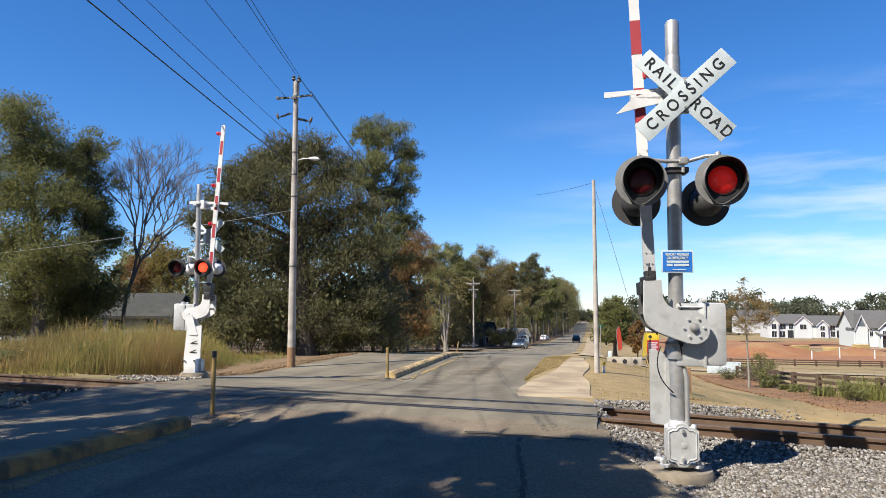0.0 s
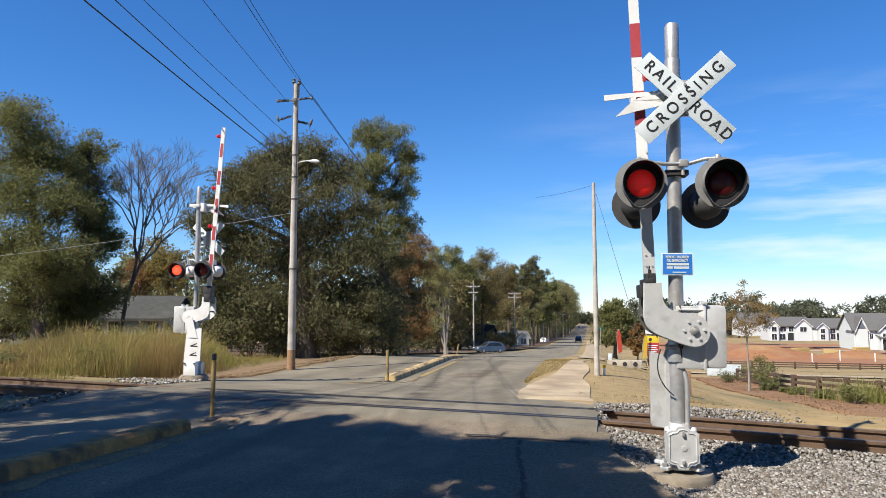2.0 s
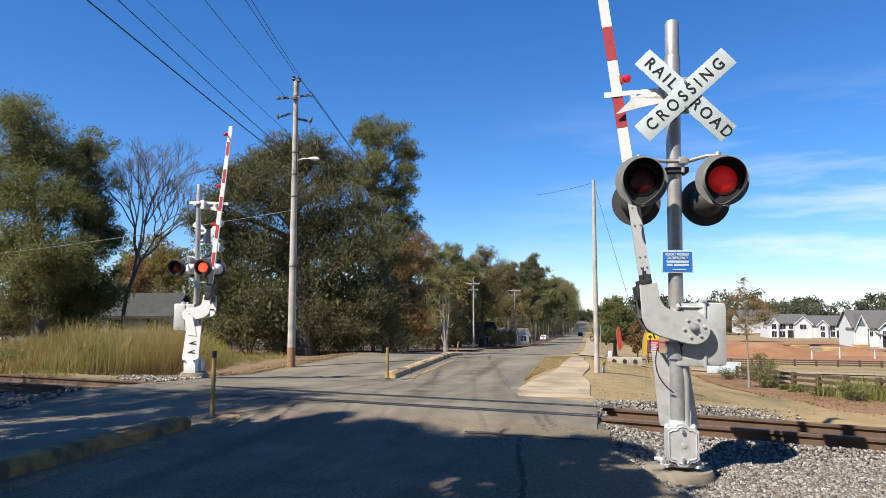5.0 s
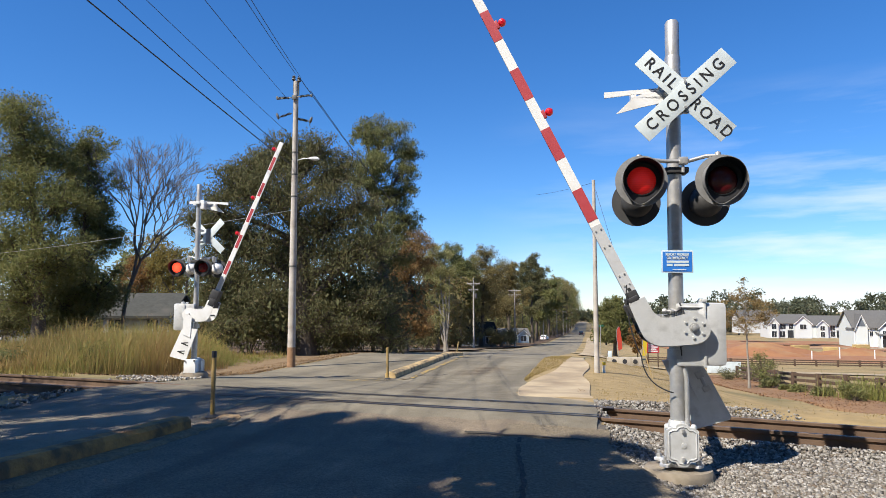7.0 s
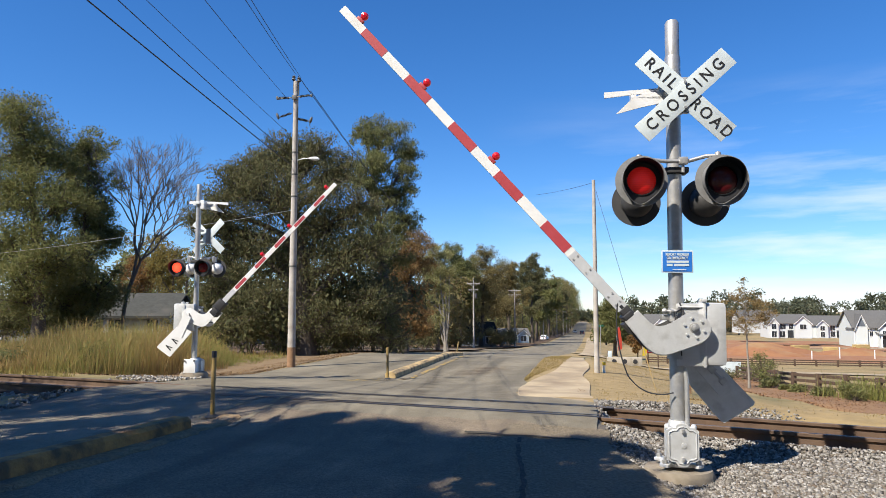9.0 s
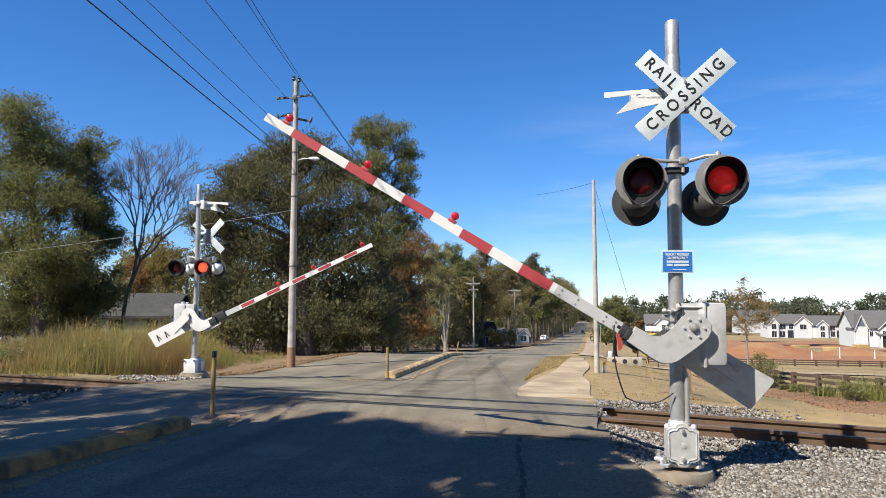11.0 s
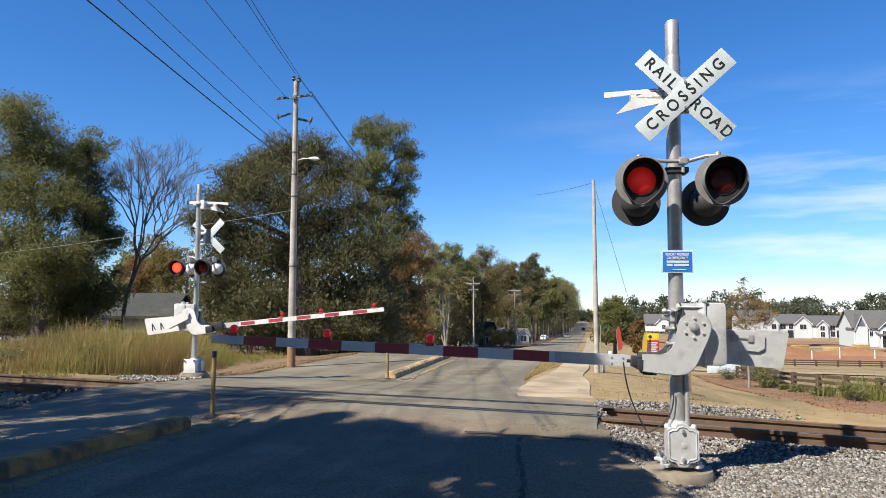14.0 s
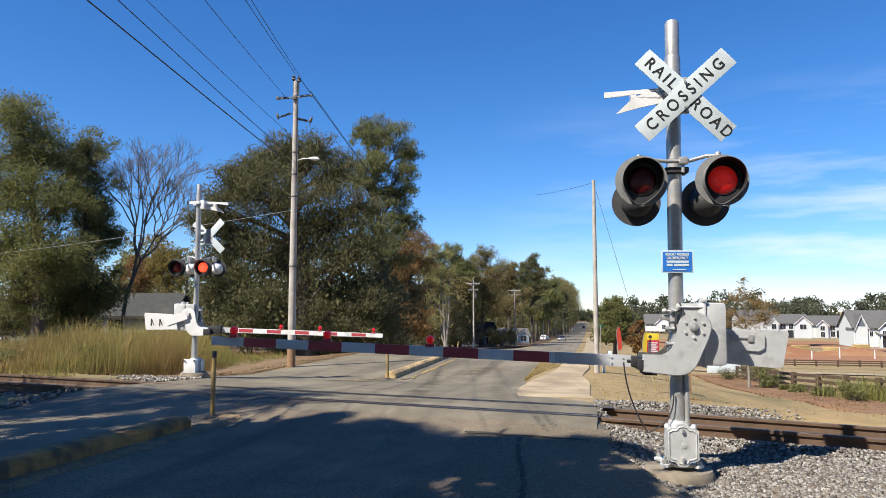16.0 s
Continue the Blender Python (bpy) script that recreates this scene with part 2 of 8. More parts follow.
M["rail_rust"] = mat("rail_rust", (0.090, 0.054, 0.033), (0.135, 0.086, 0.054), 6, 0.85, bump=0.25, bscale=50, c=(0.064, 0.038, 0.026), cscale=1.6)
M["rail_head"] = mat("rail_head", (0.112, 0.079, 0.056), (0.165, 0.128, 0.098), 5, 0.5, metal=0.4)
M["tie_wood"] = mat("tie_wood", (0.053, 0.038, 0.027), (0.105, 0.075, 0.053), 9, 0.95, bump=0.5, bscale=30)
M["stone"] = island_mat("stone", [(0.04, 0.035, 0.03), (0.15, 0.138, 0.12), (0.26, 0.245, 0.22), (0.09, 0.075, 0.06), (0.38, 0.362, 0.335), (0.19, 0.178, 0.16), (0.125, 0.095, 0.068), (0.31, 0.29, 0.26)], 0.85)
M["gravel"] = mat("gravel", (0.038, 0.032, 0.026), (0.150, 0.129, 0.105), 42, 0.95, bump=0.9, bscale=30, c=(0.165, 0.128, 0.090), cscale=0.7, pos=True)
M["dry_grass"] = mat("dry_grass", (0.19, 0.136, 0.060), (0.31, 0.222, 0.10), 2.2, 0.95, bump=0.7, bscale=25, c=(0.135, 0.114, 0.046), cscale=0.16, cmin=0.50, cmax=0.66, pos=True)
M["leaf_far"] = island_mat("leaf_far", [(0.079, 0.093, 0.054), (0.108, 0.115, 0.070), (0.068, 0.081, 0.048), (0.122, 0.118, 0.070)], 0.8, 0.35)
M["mulch"] = mat("mulch", (0.143, 0.075, 0.034), (0.232, 0.139, 0.068), 9, 0.95, bump=0.8, bscale=30, c=(0.128, 0.068, 0.034), cscale=1.4, pos=True)
M["mulch_chip"] = island_mat("mulch_chip", [(0.14, 0.065, 0.03), (0.20, 0.105, 0.05), (0.10, 0.05, 0.025), (0.25, 0.15, 0.075)], 0.9)
M["pine_straw"] = mat("pine_straw", (0.135, 0.088, 0.045), (0.210, 0.146, 0.079), 6, 0.95, bump=0.8, bscale=28, c=(0.098, 0.056, 0.026), cscale=0.7, pos=True)
M["red_soil"] = mat("red_soil", (0.217, 0.089, 0.036), (0.264, 0.126, 0.056), 0.6, 0.95, bump=0.5, bscale=4, c=(0.277, 0.191, 0.092), cscale=0.08, pos=True)
M["wood_floor_soil"] = mat("leaf_litter", (0.068, 0.038, 0.019), (0.128, 0.075, 0.038), 3, 0.95, bump=0.8, bscale=20, c=(0.045, 0.038, 0.015), cscale=0.4, pos=True)
M["pole_wood"] = mat("pole_wood", (0.329, 0.299, 0.262), (0.464, 0.427, 0.378), 5, 0.9, bump=0.5, bscale=25, c=(0.244, 0.213, 0.183), cscale=2.5)
M["pole_foot"] = mat("pole_foot", (0.205, 0.112, 0.058), (0.293, 0.176, 0.098), 9, 0.9, bump=0.4, bscale=25)
M["wire"] = mat("wire", (0.02, 0.02, 0.022), (0.03, 0.03, 0.03), 5, 0.6)
M["porcelain"] = mat("porcelain", (0.225, 0.225, 0.232), (0.300, 0.300, 0.300), 6, 0.3)
M["bark"] = mat("bark", (0.056, 0.044, 0.032), (0.105, 0.083, 0.064), 6, 0.95, bump=0.8, bscale=14)
M["grey_bark"] = mat("grey_bark", (0.098, 0.086, 0.075), (0.150, 0.135, 0.120), 6, 0.95, bump=0.6, bscale=14)
M["leaf_bronze"] = island_mat("leaf_bronze", [(0.247, 0.152, 0.056), (0.294, 0.194, 0.081), (0.209, 0.152, 0.062), (0.266, 0.210, 0.100)], 0.8, 0.42)
M["pale_bark"] = mat("pale_bark", (0.180, 0.158, 0.131), (0.270, 0.247, 0.210), 6, 0.9, bump=0.4, bscale=14)
M["leaf_olive"] = island_mat("leaf_olive", [(0.116, 0.131, 0.045), (0.157, 0.168, 0.055), (0.187, 0.188, 0.066), (0.203, 0.188, 0.077), (0.137, 0.136, 0.054)], 0.8, 0.42)
M["leaf_dark"] = island_mat("leaf_dark", [(0.084, 0.092, 0.041), (0.115, 0.120, 0.051), (0.144, 0.137, 0.062), (0.160, 0.132, 0.067), (0.098, 0.112, 0.048)], 0.8, 0.38)
M["leaf_light"] = island_mat("leaf_light", [(0.129, 0.145, 0.053), (0.167, 0.178, 0.070), (0.197, 0.194, 0.082), (0.144, 0.137, 0.058)], 0.8, 0.42)
M["leaf_brown"] = island_mat("leaf_brown", [(0.157, 0.138, 0.058), (0.204, 0.167, 0.072), (0.246, 0.181, 0.080), (0.170, 0.163, 0.065)], 0.8, 0.42)
M["leaf_pale"] = island_mat("leaf_pale", [(0.234, 0.244, 0.088), (0.293, 0.282, 0.117), (0.332, 0.302, 0.137), (0.254, 0.225, 0.098)], 0.8, 0.42)
M["leaf_russet"] = island_mat("leaf_russet", [(0.203, 0.120, 0.051), (0.266, 0.151, 0.062), (0.190, 0.132, 0.057), (0.234, 0.165, 0.070)], 0.8, 0.42)
M["leaf_orange"] = island_mat("leaf_orange", [(0.188, 0.090, 0.030), (0.247, 0.128, 0.045), (0.165, 0.098, 0.038), (0.210, 0.143, 0.049)], 0.8, 0.42)
M["leaf_yellow"] = island_mat("leaf_yellow", [(0.210, 0.165, 0.045), (0.255, 0.188, 0.053), (0.173, 0.150, 0.045), (0.225, 0.150, 0.045)], 0.8, 0.42)
M["straw"] = island_mat("straw", [(0.150, 0.086, 0.041), (0.210, 0.131, 0.064), (0.255, 0.173, 0.086), (0.120, 0.068, 0.034)], 0.9, 0.15)
M["tall_grass"] = island_mat("tall_grass", [(0.278, 0.194, 0.074), (0.370, 0.260, 0.107), (0.309, 0.227, 0.078), (0.247, 0.155, 0.065), (0.432, 0.300, 0.139)], 0.85, 0.42)
M["olive_grass"] = island_mat("olive_grass", [(0.221, 0.196, 0.062), (0.291, 0.247, 0.081), (0.351, 0.275, 0.101), (0.257, 0.213, 0.071)], 0.85, 0.42)
M["green_grass"] = island_mat("green_grass", [(0.167, 0.189, 0.050), (0.231, 0.242, 0.067), (0.296, 0.274, 0.090), (0.193, 0.195, 0.056)], 0.85, 0.42)
M["lawn_blade"] = island_mat("lawn_blade", [(0.235, 0.168, 0.066), (0.325, 0.236, 0.098), (0.175, 0.138, 0.045), (0.275, 0.200, 0.083)], 0.85, 0.25)
M["siding"] = mat("siding", (0.528, 0.555, 0.539), (0.578, 0.606, 0.590), 0.6, 0.6, c=(0.545, 0.568, 0.539), cscale=0.3)
M["grey_siding"] = mat("grey_siding", (0.150, 0.154, 0.158), (0.195, 0.199, 0.203), 0.8, 0.7)
M["shingle"] = mat("shingle", (0.075, 0.074, 0.071), (0.120, 0.116, 0.112), 4, 0.95, bump=0.4, bscale=8)
M["dark_shingle"] = mat("dark_shingle", (0.017, 0.017, 0.016), (0.030, 0.029, 0.028), 4, 1.0, spec=0.1, bump=0.4, bscale=8)
M["slate_blue"] = mat("slate_blue", (0.085, 0.10, 0.12), (0.12, 0.135, 0.155), 1.5, 0.8)
M["old_shingle"] = mat("old_shingle", (0.031, 0.032, 0.027), (0.051, 0.052, 0.046), 3, 0.95, bump=0.4, bscale=8, c=(0.065, 0.061, 0.052), cscale=0.7)
M["pane"] = mat("pane", (0.02, 0.025, 0.03), (0.035, 0.04, 0.045), 1, 0.08)
M["trim_white"] = mat("trim_white", (0.78, 0.78, 0.77), (0.82, 0.82, 0.81), 2, 0.5)
M["fresh_wood"] = mat("fresh_wood", (0.413, 0.285, 0.105), (0.465, 0.338, 0.143), 3, 0.7)
M["fence_brown"] = mat("fence_brown", (0.056, 0.034, 0.021), (0.098, 0.060, 0.038), 5, 0.9, bump=0.4, bscale=20)
M["flag_red"] = mat("flag_red", (0.465, 0.038, 0.019), (0.525, 0.068, 0.030), 3, 0.7)
M["flag_yellow"] = mat("flag_yellow", (0.562, 0.390, 0.015), (0.600, 0.450, 0.030), 3, 0.7)
M["sign_red"] = mat("sign_red", (0.338, 0.022, 0.030), (0.390, 0.038, 0.045), 4, 0.5)
M["green_sign"] = mat("green_sign", (0.022, 0.150, 0.068), (0.030, 0.180, 0.083), 4, 0.5)
M["tyre"] = mat("tyre", (0.015, 0.015, 0.015), (0.025, 0.025, 0.025), 8, 0.9)
M["rim"] = mat("rim", (0.300, 0.300, 0.307), (0.375, 0.375, 0.375), 8, 0.35, metal=0.7)
M["car_glass"] = mat("car_glass", (0.012, 0.015, 0.018), (0.02, 0.024, 0.028), 2, 0.06)
M["paint_blue"] = mat("paint_blue", (0.071, 0.101, 0.143), (0.083, 0.112, 0.154), 2, 0.25, metal=0.4)
M["paint_black"] = mat("paint_black", (0.012, 0.012, 0.014), (0.016, 0.016, 0.018), 2, 0.25)
M["paint_grey"] = mat("paint_grey", (0.150, 0.158, 0.165), (0.173, 0.180, 0.188), 2, 0.3, metal=0.4)
M["paint_white"] = mat("paint_white", (0.72, 0.72, 0.72), (0.76, 0.76, 0.76), 2, 0.3)
M["tail_light"] = mat("tail_light", (0.262, 0.007, 0.007), (0.300, 0.011, 0.011), 4, 0.3)
M["head_light"] = mat("head_light", (0.525, 0.525, 0.510), (0.562, 0.562, 0.540), 4, 0.15)
M["stove_white"] = mat("plastic_white", (0.75, 0.75, 0.74), (0.8, 0.8, 0.79), 4, 0.4)

# ---- building blocks ----


class Mesh:
    """Collects the vertices and faces of one part."""

    def __init__(self):
        self.v, self.f, self.k = [], [], []

    def add(self, vs, fs, k=0):
        o = len(self.v)
        self.v += [tuple(v) for v in vs]
        self.f += [tuple(i + o for i in f) for f in fs]
        self.k += [k] * len(fs)
        return self

    def box(self, x0, y0, z0, x1, y1, z1, b=0.0, m=None, k=0):
        """A box with its edges cut by b."""
        if b <= 0:
            vs = [(x, y, z) for z in (z0, z1) for y in (y0, y1) for x in (x0, x1)]
            fs = [(0, 2, 3, 1), (4, 5, 7, 6), (0, 1, 5, 4), (2, 6, 7, 3), (0, 4, 6, 2), (1, 3, 7, 5)]
        else:
            c = ((x0 + x1) / 2, (y0 + y1) / 2, (z0 + z1) / 2)
            h = ((x1 - x0) / 2, (y1 - y0) / 2, (z1 - z0) / 2)
            b = min(b, *(e * 0.9 for e in h))
            bm = bmesh.new()
            bmesh.ops.create_cube(bm, size=2)
            for v in bm.verts:
                v.co = Vector((c[0] + v.co.x * h[0], c[1] + v.co.y * h[1], c[2] + v.co.z * h[2]))
            bmesh.ops.bevel(bm, geom=list(bm.edges), offset=b, segments=2, affect="EDGES", profile=0.6)
            bm.verts.index_update()
            vs = [tuple(v.co) for v in bm.verts]
            fs = [tuple(v.index for v in f.verts) for f in bm.faces]
            bm.free()
        if m is not None:
            vs = [tuple(m @ Vector(v)) for v in vs]
        return self.add(vs, fs, k)

    def tube(self, pts, radii, n=8, cap=True, k=0):
        """A tapered tube through the points."""
        pts = [Vector(p) for p in pts]
        if not hasattr(radii, "__len__"):
            radii = [radii] * len(pts)
        vs, fs = [], []
        for i, p in enumerate(pts):
            d = (pts[min(i + 1, len(pts) - 1)] - pts[max(i - 1, 0)]).normalized()
            a = d.orthogonal().normalized() if i == 0 else (a - d * a.dot(d)).normalized()
            b = d.cross(a)
            for j in range(n):
                t = 2 * math.pi * j / n
                vs.append(tuple(p + (a * math.cos(t) + b * math.sin(t)) * radii[i]))
        for i in range(len(pts) - 1):
            for j in range(n):
                fs.append((i * n + j, i * n + (j + 1) % n, (i + 1) * n + (j + 1) % n, (i + 1) * n + j))
        if cap:
            fs.append(tuple(range(n - 1, -1, -1)))
            fs.append(tuple((len(pts) - 1) * n + j for j in range(n)))
        return self.add(vs, fs, k)

    def lathe(self, prof, n=20, m=None, k=0):
        """A profile of (radius, height) turned round z."""
        vs, fs = [], []
        for r, z in prof:
            for j in range(n):
                t = 2 * math.pi * j / n
                vs.append((r * math.cos(t), r * math.sin(t), z))
        for i in range(len(prof) - 1):
            for j in range(n):
                fs.append((i * n + j, i * n + (j + 1) % n, (i + 1) * n + (j + 1) % n, (i + 1) * n + j))
        fs.append(tuple(range(n - 1, -1, -1)))
        fs.append(tuple((len(prof) - 1) * n + j for j in range(n)))
        if m is not None:
            vs = [tuple(m @ Vector(v)) for v in vs]
        return self.add(vs, fs, k)

    def prism(self, poly, y0, y1, m=None, k=0):
        """An outline in x and z given thickness from y0 to y1."""
        n = len(poly)
        vs = [(x, y0, z) for x, z in poly] + [(x, y1, z) for x, z in poly]
        fs = [tuple(range(n)), tuple(range(2 * n - 1, n - 1, -1))]
        fs += [(i, i + n, (i + 1) % n + n, (i + 1) % n) for i in range(n)]
        if m is not None:
            vs = [tuple(m @ Vector(v)) for v in vs]
        return self.add(vs, fs, k)

    def grow(self, k):
        self.v = [(x * k, y * k, z * k) for x, y, z in self.v]
        return self

    def data(self, name, mats, smooth=40):
        me = bpy.data.meshes.new(name)
        me.from_pydata(self.v, [], self.f)
        for x in (mats if isinstance(mats, (list, tuple)) else [mats]):
            me.materials.append(M[x])
        if any(self.k):
            me.polygons.foreach_set("material_index", self.k)
        bm = bmesh.new()
        bm.from_mesh(me)
        bmesh.ops.recalc_face_normals(bm, faces=bm.faces)
        bm.to_mesh(me)
        bm.free()
        if smooth:
            me.shade_smooth()
            me.set_sharp_from_angle(angle=radians(smooth))
        return me


def part(name, mesh, material, parent=None, label="", at_=None, smooth=40):
    """Links a mesh as one object under a thing or a part."""
    ob = new(name, mesh.data(name, material, smooth) if isinstance(mesh, Mesh) else mesh)
    if parent is not None:
        ob.parent = parent
    if at_ is not None:
        ob.matrix_basis = at_
    return tagged(ob, label)


def thing(name, label, category, m=None, group="", kind=""):
    ob = new(name)
    ob.empty_display_size = 0.2
    if m is not None:
        ob.matrix_basis = m
    return tagged(ob, label, category, group, kind)


def fast_mesh(name, verts, faces, materials):
    """Many small faces of one size, from arrays."""
    me = bpy.data.meshes.new(name)
    verts, faces = np.asarray(verts, np.float32), np.asarray(faces, np.int32)
    nf, k = faces.shape
    me.vertices.add(len(verts))
    me.vertices.foreach_set("co", verts.ravel())
    me.loops.add(nf * k)
    me.loops.foreach_set("vertex_index", faces.ravel())
    me.polygons.add(nf)
    me.polygons.foreach_set("loop_start", np.arange(0, nf * k, k, dtype=np.int32))
    for x in materials:
        me.materials.append(M[x])
    me.update(calc_edges=True)
    me.validate()
    return me


def lettering(text, size, m, parent, material="letter_black", name="lettering", squeeze=1.0, spacing=1.0, bold=0.0):
    cu = bpy.data.curves.new(name, "FONT")
    cu.body, cu.size, cu.align_x, cu.align_y, cu.extrude = text, size, "CENTER", "CENTER", 0.002
    cu.space_character, cu.offset = spacing, bold
    tmp = bpy.data.objects.new("tmp", cu)
    me = bpy.data.meshes.new_from_object(tmp)
    bpy.data.objects.remove(tmp)
    me.transform(Matrix.Diagonal((squeeze, 1, 1, 1)))
    me.materials.clear()
    me.materials.append(M[material])
    ob = new(name, me)
    ob.parent = parent
    ob.matrix_basis = m
    return ob


# ---- lie of the land ----
# q: metres across the track (near rail at 9.92, far rail at 11.36), u: metres along it.
# s: metres along the road, w: metres to the right of the median kerb's edge.
Q_TAB = [-80, 0, 8.0, 9.5, 9.92, 11.36, 12.2, 16.9, 26.4, 58.7, 89, 124, 175, 245, 361, 432, 604, 700, 1000, 3000]
Z_TAB = [-.3, -.1, -.06, .04, .05, -.03, -.08, -.41, -.46, -2.53, -4.37, -5.86, -7.8, -9.77, -13, -13, -13.8, -15, -22, -25]
RB = (-3.34, 8.93)
RS, RC = math.sin(radians(12)), math.cos(radians(12))


def smooth01(a, b, v):
    t = min(max((v - a) / (b - a), 0.0), 1.0)
    return t * t * (3 - 2 * t)


def sw(x, y):
    return (x - RB[0]) * RS + (y - RB[1]) * RC, (x - RB[0]) * RC - (y - RB[1]) * RS


def xy(s, w):
    return RB[0] + s * RS + w * RC, RB[1] + s * RC - w * RS


def track_xy(u, q):
    return 0.933 * u + 0.36 * q, -0.36 * u + 0.933 * q


def across(x, y):
    return 0.36 * x + 0.933 * y


def row_xy(q, w):
    """The place w metres right of the median on the line q, which runs along the track."""
    return xy((q - 7.129 - 0.1581 * w) / 0.9875, w)


def road_z(x, y):
    return float(np.interp(across(x, y), Q_TAB, Z_TAB))


def grade(u):
    """The track falls gently to the right of the road."""
    return -0.019 * min(max(u + 1.8, 0.0), 8.0)


def rail_top(u, q):
    """Height of the near rail (q below 10.6) or the far rail."""
    if q < 10.6:
        return float(np.interp(u, [-14, -10.2, -9.4, -2.2, -1.5], [0.045, 0.045, 0.05, 0.05, 0.04])) + grade(u)
    return float(np.interp(u, [-15, -11, -9.8, -2.8, -1.8], [0.005, 0.0, -0.03, -0.03, -0.035])) + grade(u)


def edge_right(q):
    return 5.25 - 1.5 * smooth01(12.0, 13.8, q) - 0.38 * smooth01(16.5, 19.0, q) + 0.10 * noise.noise((q * 0.9, 0.0, 5.0)) + 0.05 * noise.noise((q * 3.1, 0.0, 6.0))


def edge_left(q):
    return -4.05 - 0.55 * smooth01(12.2, 14.0, q) + 0.08 * noise.noise((q * 0.9, 3.0, 5.0))


def ground_z(x, y):
    s, w = sw(x, y)
    q = across(x, y)
    z = road_z(x, y)
    z -= 1.3 * smooth01(4.6, 12, w) * smooth01(12.5, 22, q)
    z -= 0.16 * smooth01(5.2, 6.1, w) * (1 - smooth01(9.0, 9.9, q))
    z += grade(0.933 * x - 0.36 * y) * smooth01(8.0, 9.4, q) * (1 - smooth01(12.6, 15, q))
    z -= 0.22 * (smooth01(5.2, 5.55, w) + smooth01(-3.95, -5.6, w)) * smooth01(9.4, 9.7, q) * (1 - smooth01(11.5, 12.6, q))
    z -= 0.25 * smooth01(-4.6, -7.5, w) * smooth01(12.5, 16, q)
    z -= 0.15 * smooth01(-4.2, -5.2, w) * (1 - smooth01(9.0, 9.9, q))
    return z


def side_z(x, y, w):
    """Height of the side street left of the road."""
    return ground_z(x, y) + 0.03 + 0.11 * smooth01(-4.4, -7.0, w)


def drape(name, rows, cols, place, lift, material, label, kind="structure", category=""):
    """A sheet laid on the land: place(r, c) gives x, y and a base height."""
    vs, fs = [], []
    n = len(cols)
    for r in rows:
        for c in cols:
            x, y, z = place(r, c)
            vs.append((x, y, z + lift))
    for i in range(len(rows) - 1):
        for j in range(n - 1):
            fs.append((i * n + j, i * n + j + 1, (i + 1) * n + j + 1, (i + 1) * n + j))
    mb = Mesh().add(vs, fs)
    return tagged(part(name, mb, material), label, category, kind=kind)


def spread(a, b, n):
    return [a + (b - a) * i / (n - 1) for i in range(n)]


def build_ground():
    qs = spread(-90, -16, 16) + spread(-14, 8, 45) + spread(8.25, 14, 24) + spread(14.4, 30, 40) + spread(32, 100, 35) + spread(106, 320, 36) + spread(335, 1000, 34) + spread(1100, 3200, 12)
    ws = [-2600, -1800, -1200, -800, -500, -350, -250, -180, -130, -95, -70, -52, -40, -32, -26, -22, -18, -15, -12.5, -10.5, -9, -7.8, -6.8, -6,
          -5.4, -5.0, -4.75, -4.55, -4.3, -4.0, -3.6, -2, 0, 2, 3.2, 3.3, 3.4, 3.5, 3.7, 3.95, 4.25, 4.6, 5.0, 5.3, 5.6, 5.9, 6.3, 6.8, 7.4, 8, 9, 10, 11.5, 13, 15, 17.5,
          20, 24, 29, 35, 45, 58, 75, 95, 130, 180, 250, 350, 500, 800, 1200, 1800, 2600]

    def place(q, w):
        x, y = row_xy(q, w)
        z = ground_z(x, y)
        if -3.5 < w < 3.3:
            z -= 0.10
        elif w > 4 or w < -5:
            z += 0.035 * noise.noise((x * 0.35, y * 0.35, 3.0)) * smooth01(0, 2, max(w - 5, -5 - w)) + 0.5 * noise.noise((x * 0.02, y * 0.02, 8.0)) * smooth01(25, 90, abs(w))
        if q > 12.9 and (w > edge_right(q) - 0.02 or w < edge_left(q) + 0.02):
            z += 0.035
        return x, y, z
    drape("ground", qs, ws, place, -0.02, "dry_grass", "dry autumn grass on sloping ground beside a country road")


def build_road():
    qs = spread(-60, -6, 10) + spread(-5.5, 8, 28) + spread(8.5, 9.7, 7) + [9.92] + spread(10.1, 11.2, 6) + [11.36] + spread(11.6, 17, 28) + spread(17.5, 28, 22) + spread(29, 100, 36) + spread(106, 320, 30) + spread(335, 760, 18)

    def place(q, c):
        lo, hi = edge_left(q), edge_right(q)
        x, y = row_xy(q, lo + (hi - lo) * c)
        rut = 0.007 * noise.noise((x * 0.5, y * 0.5, 1.0)) * (1 - smooth01(8.8, 9.5, q) + smooth01(11.8, 12.6, q))
        return x, y, road_z(x, y) + rut - (0.45 if c in (0, 1) else 0.0)
    drape("road", qs, [0, 0.004] + spread(0.05, 0.95, 19) + [0.996, 1], place, 0.0, "asphalt", "worn grey asphalt road with patches and tyre marks over the tracks")


def rutted(x, y):
    """Height of the worn road surface."""
    q = across(x, y)
    return road_z(x, y) + 0.007 * noise.noise((x * 0.5, y * 0.5, 1.0)) * (1 - smooth01(8.8, 9.5, q) + smooth01(11.8, 12.6, q))


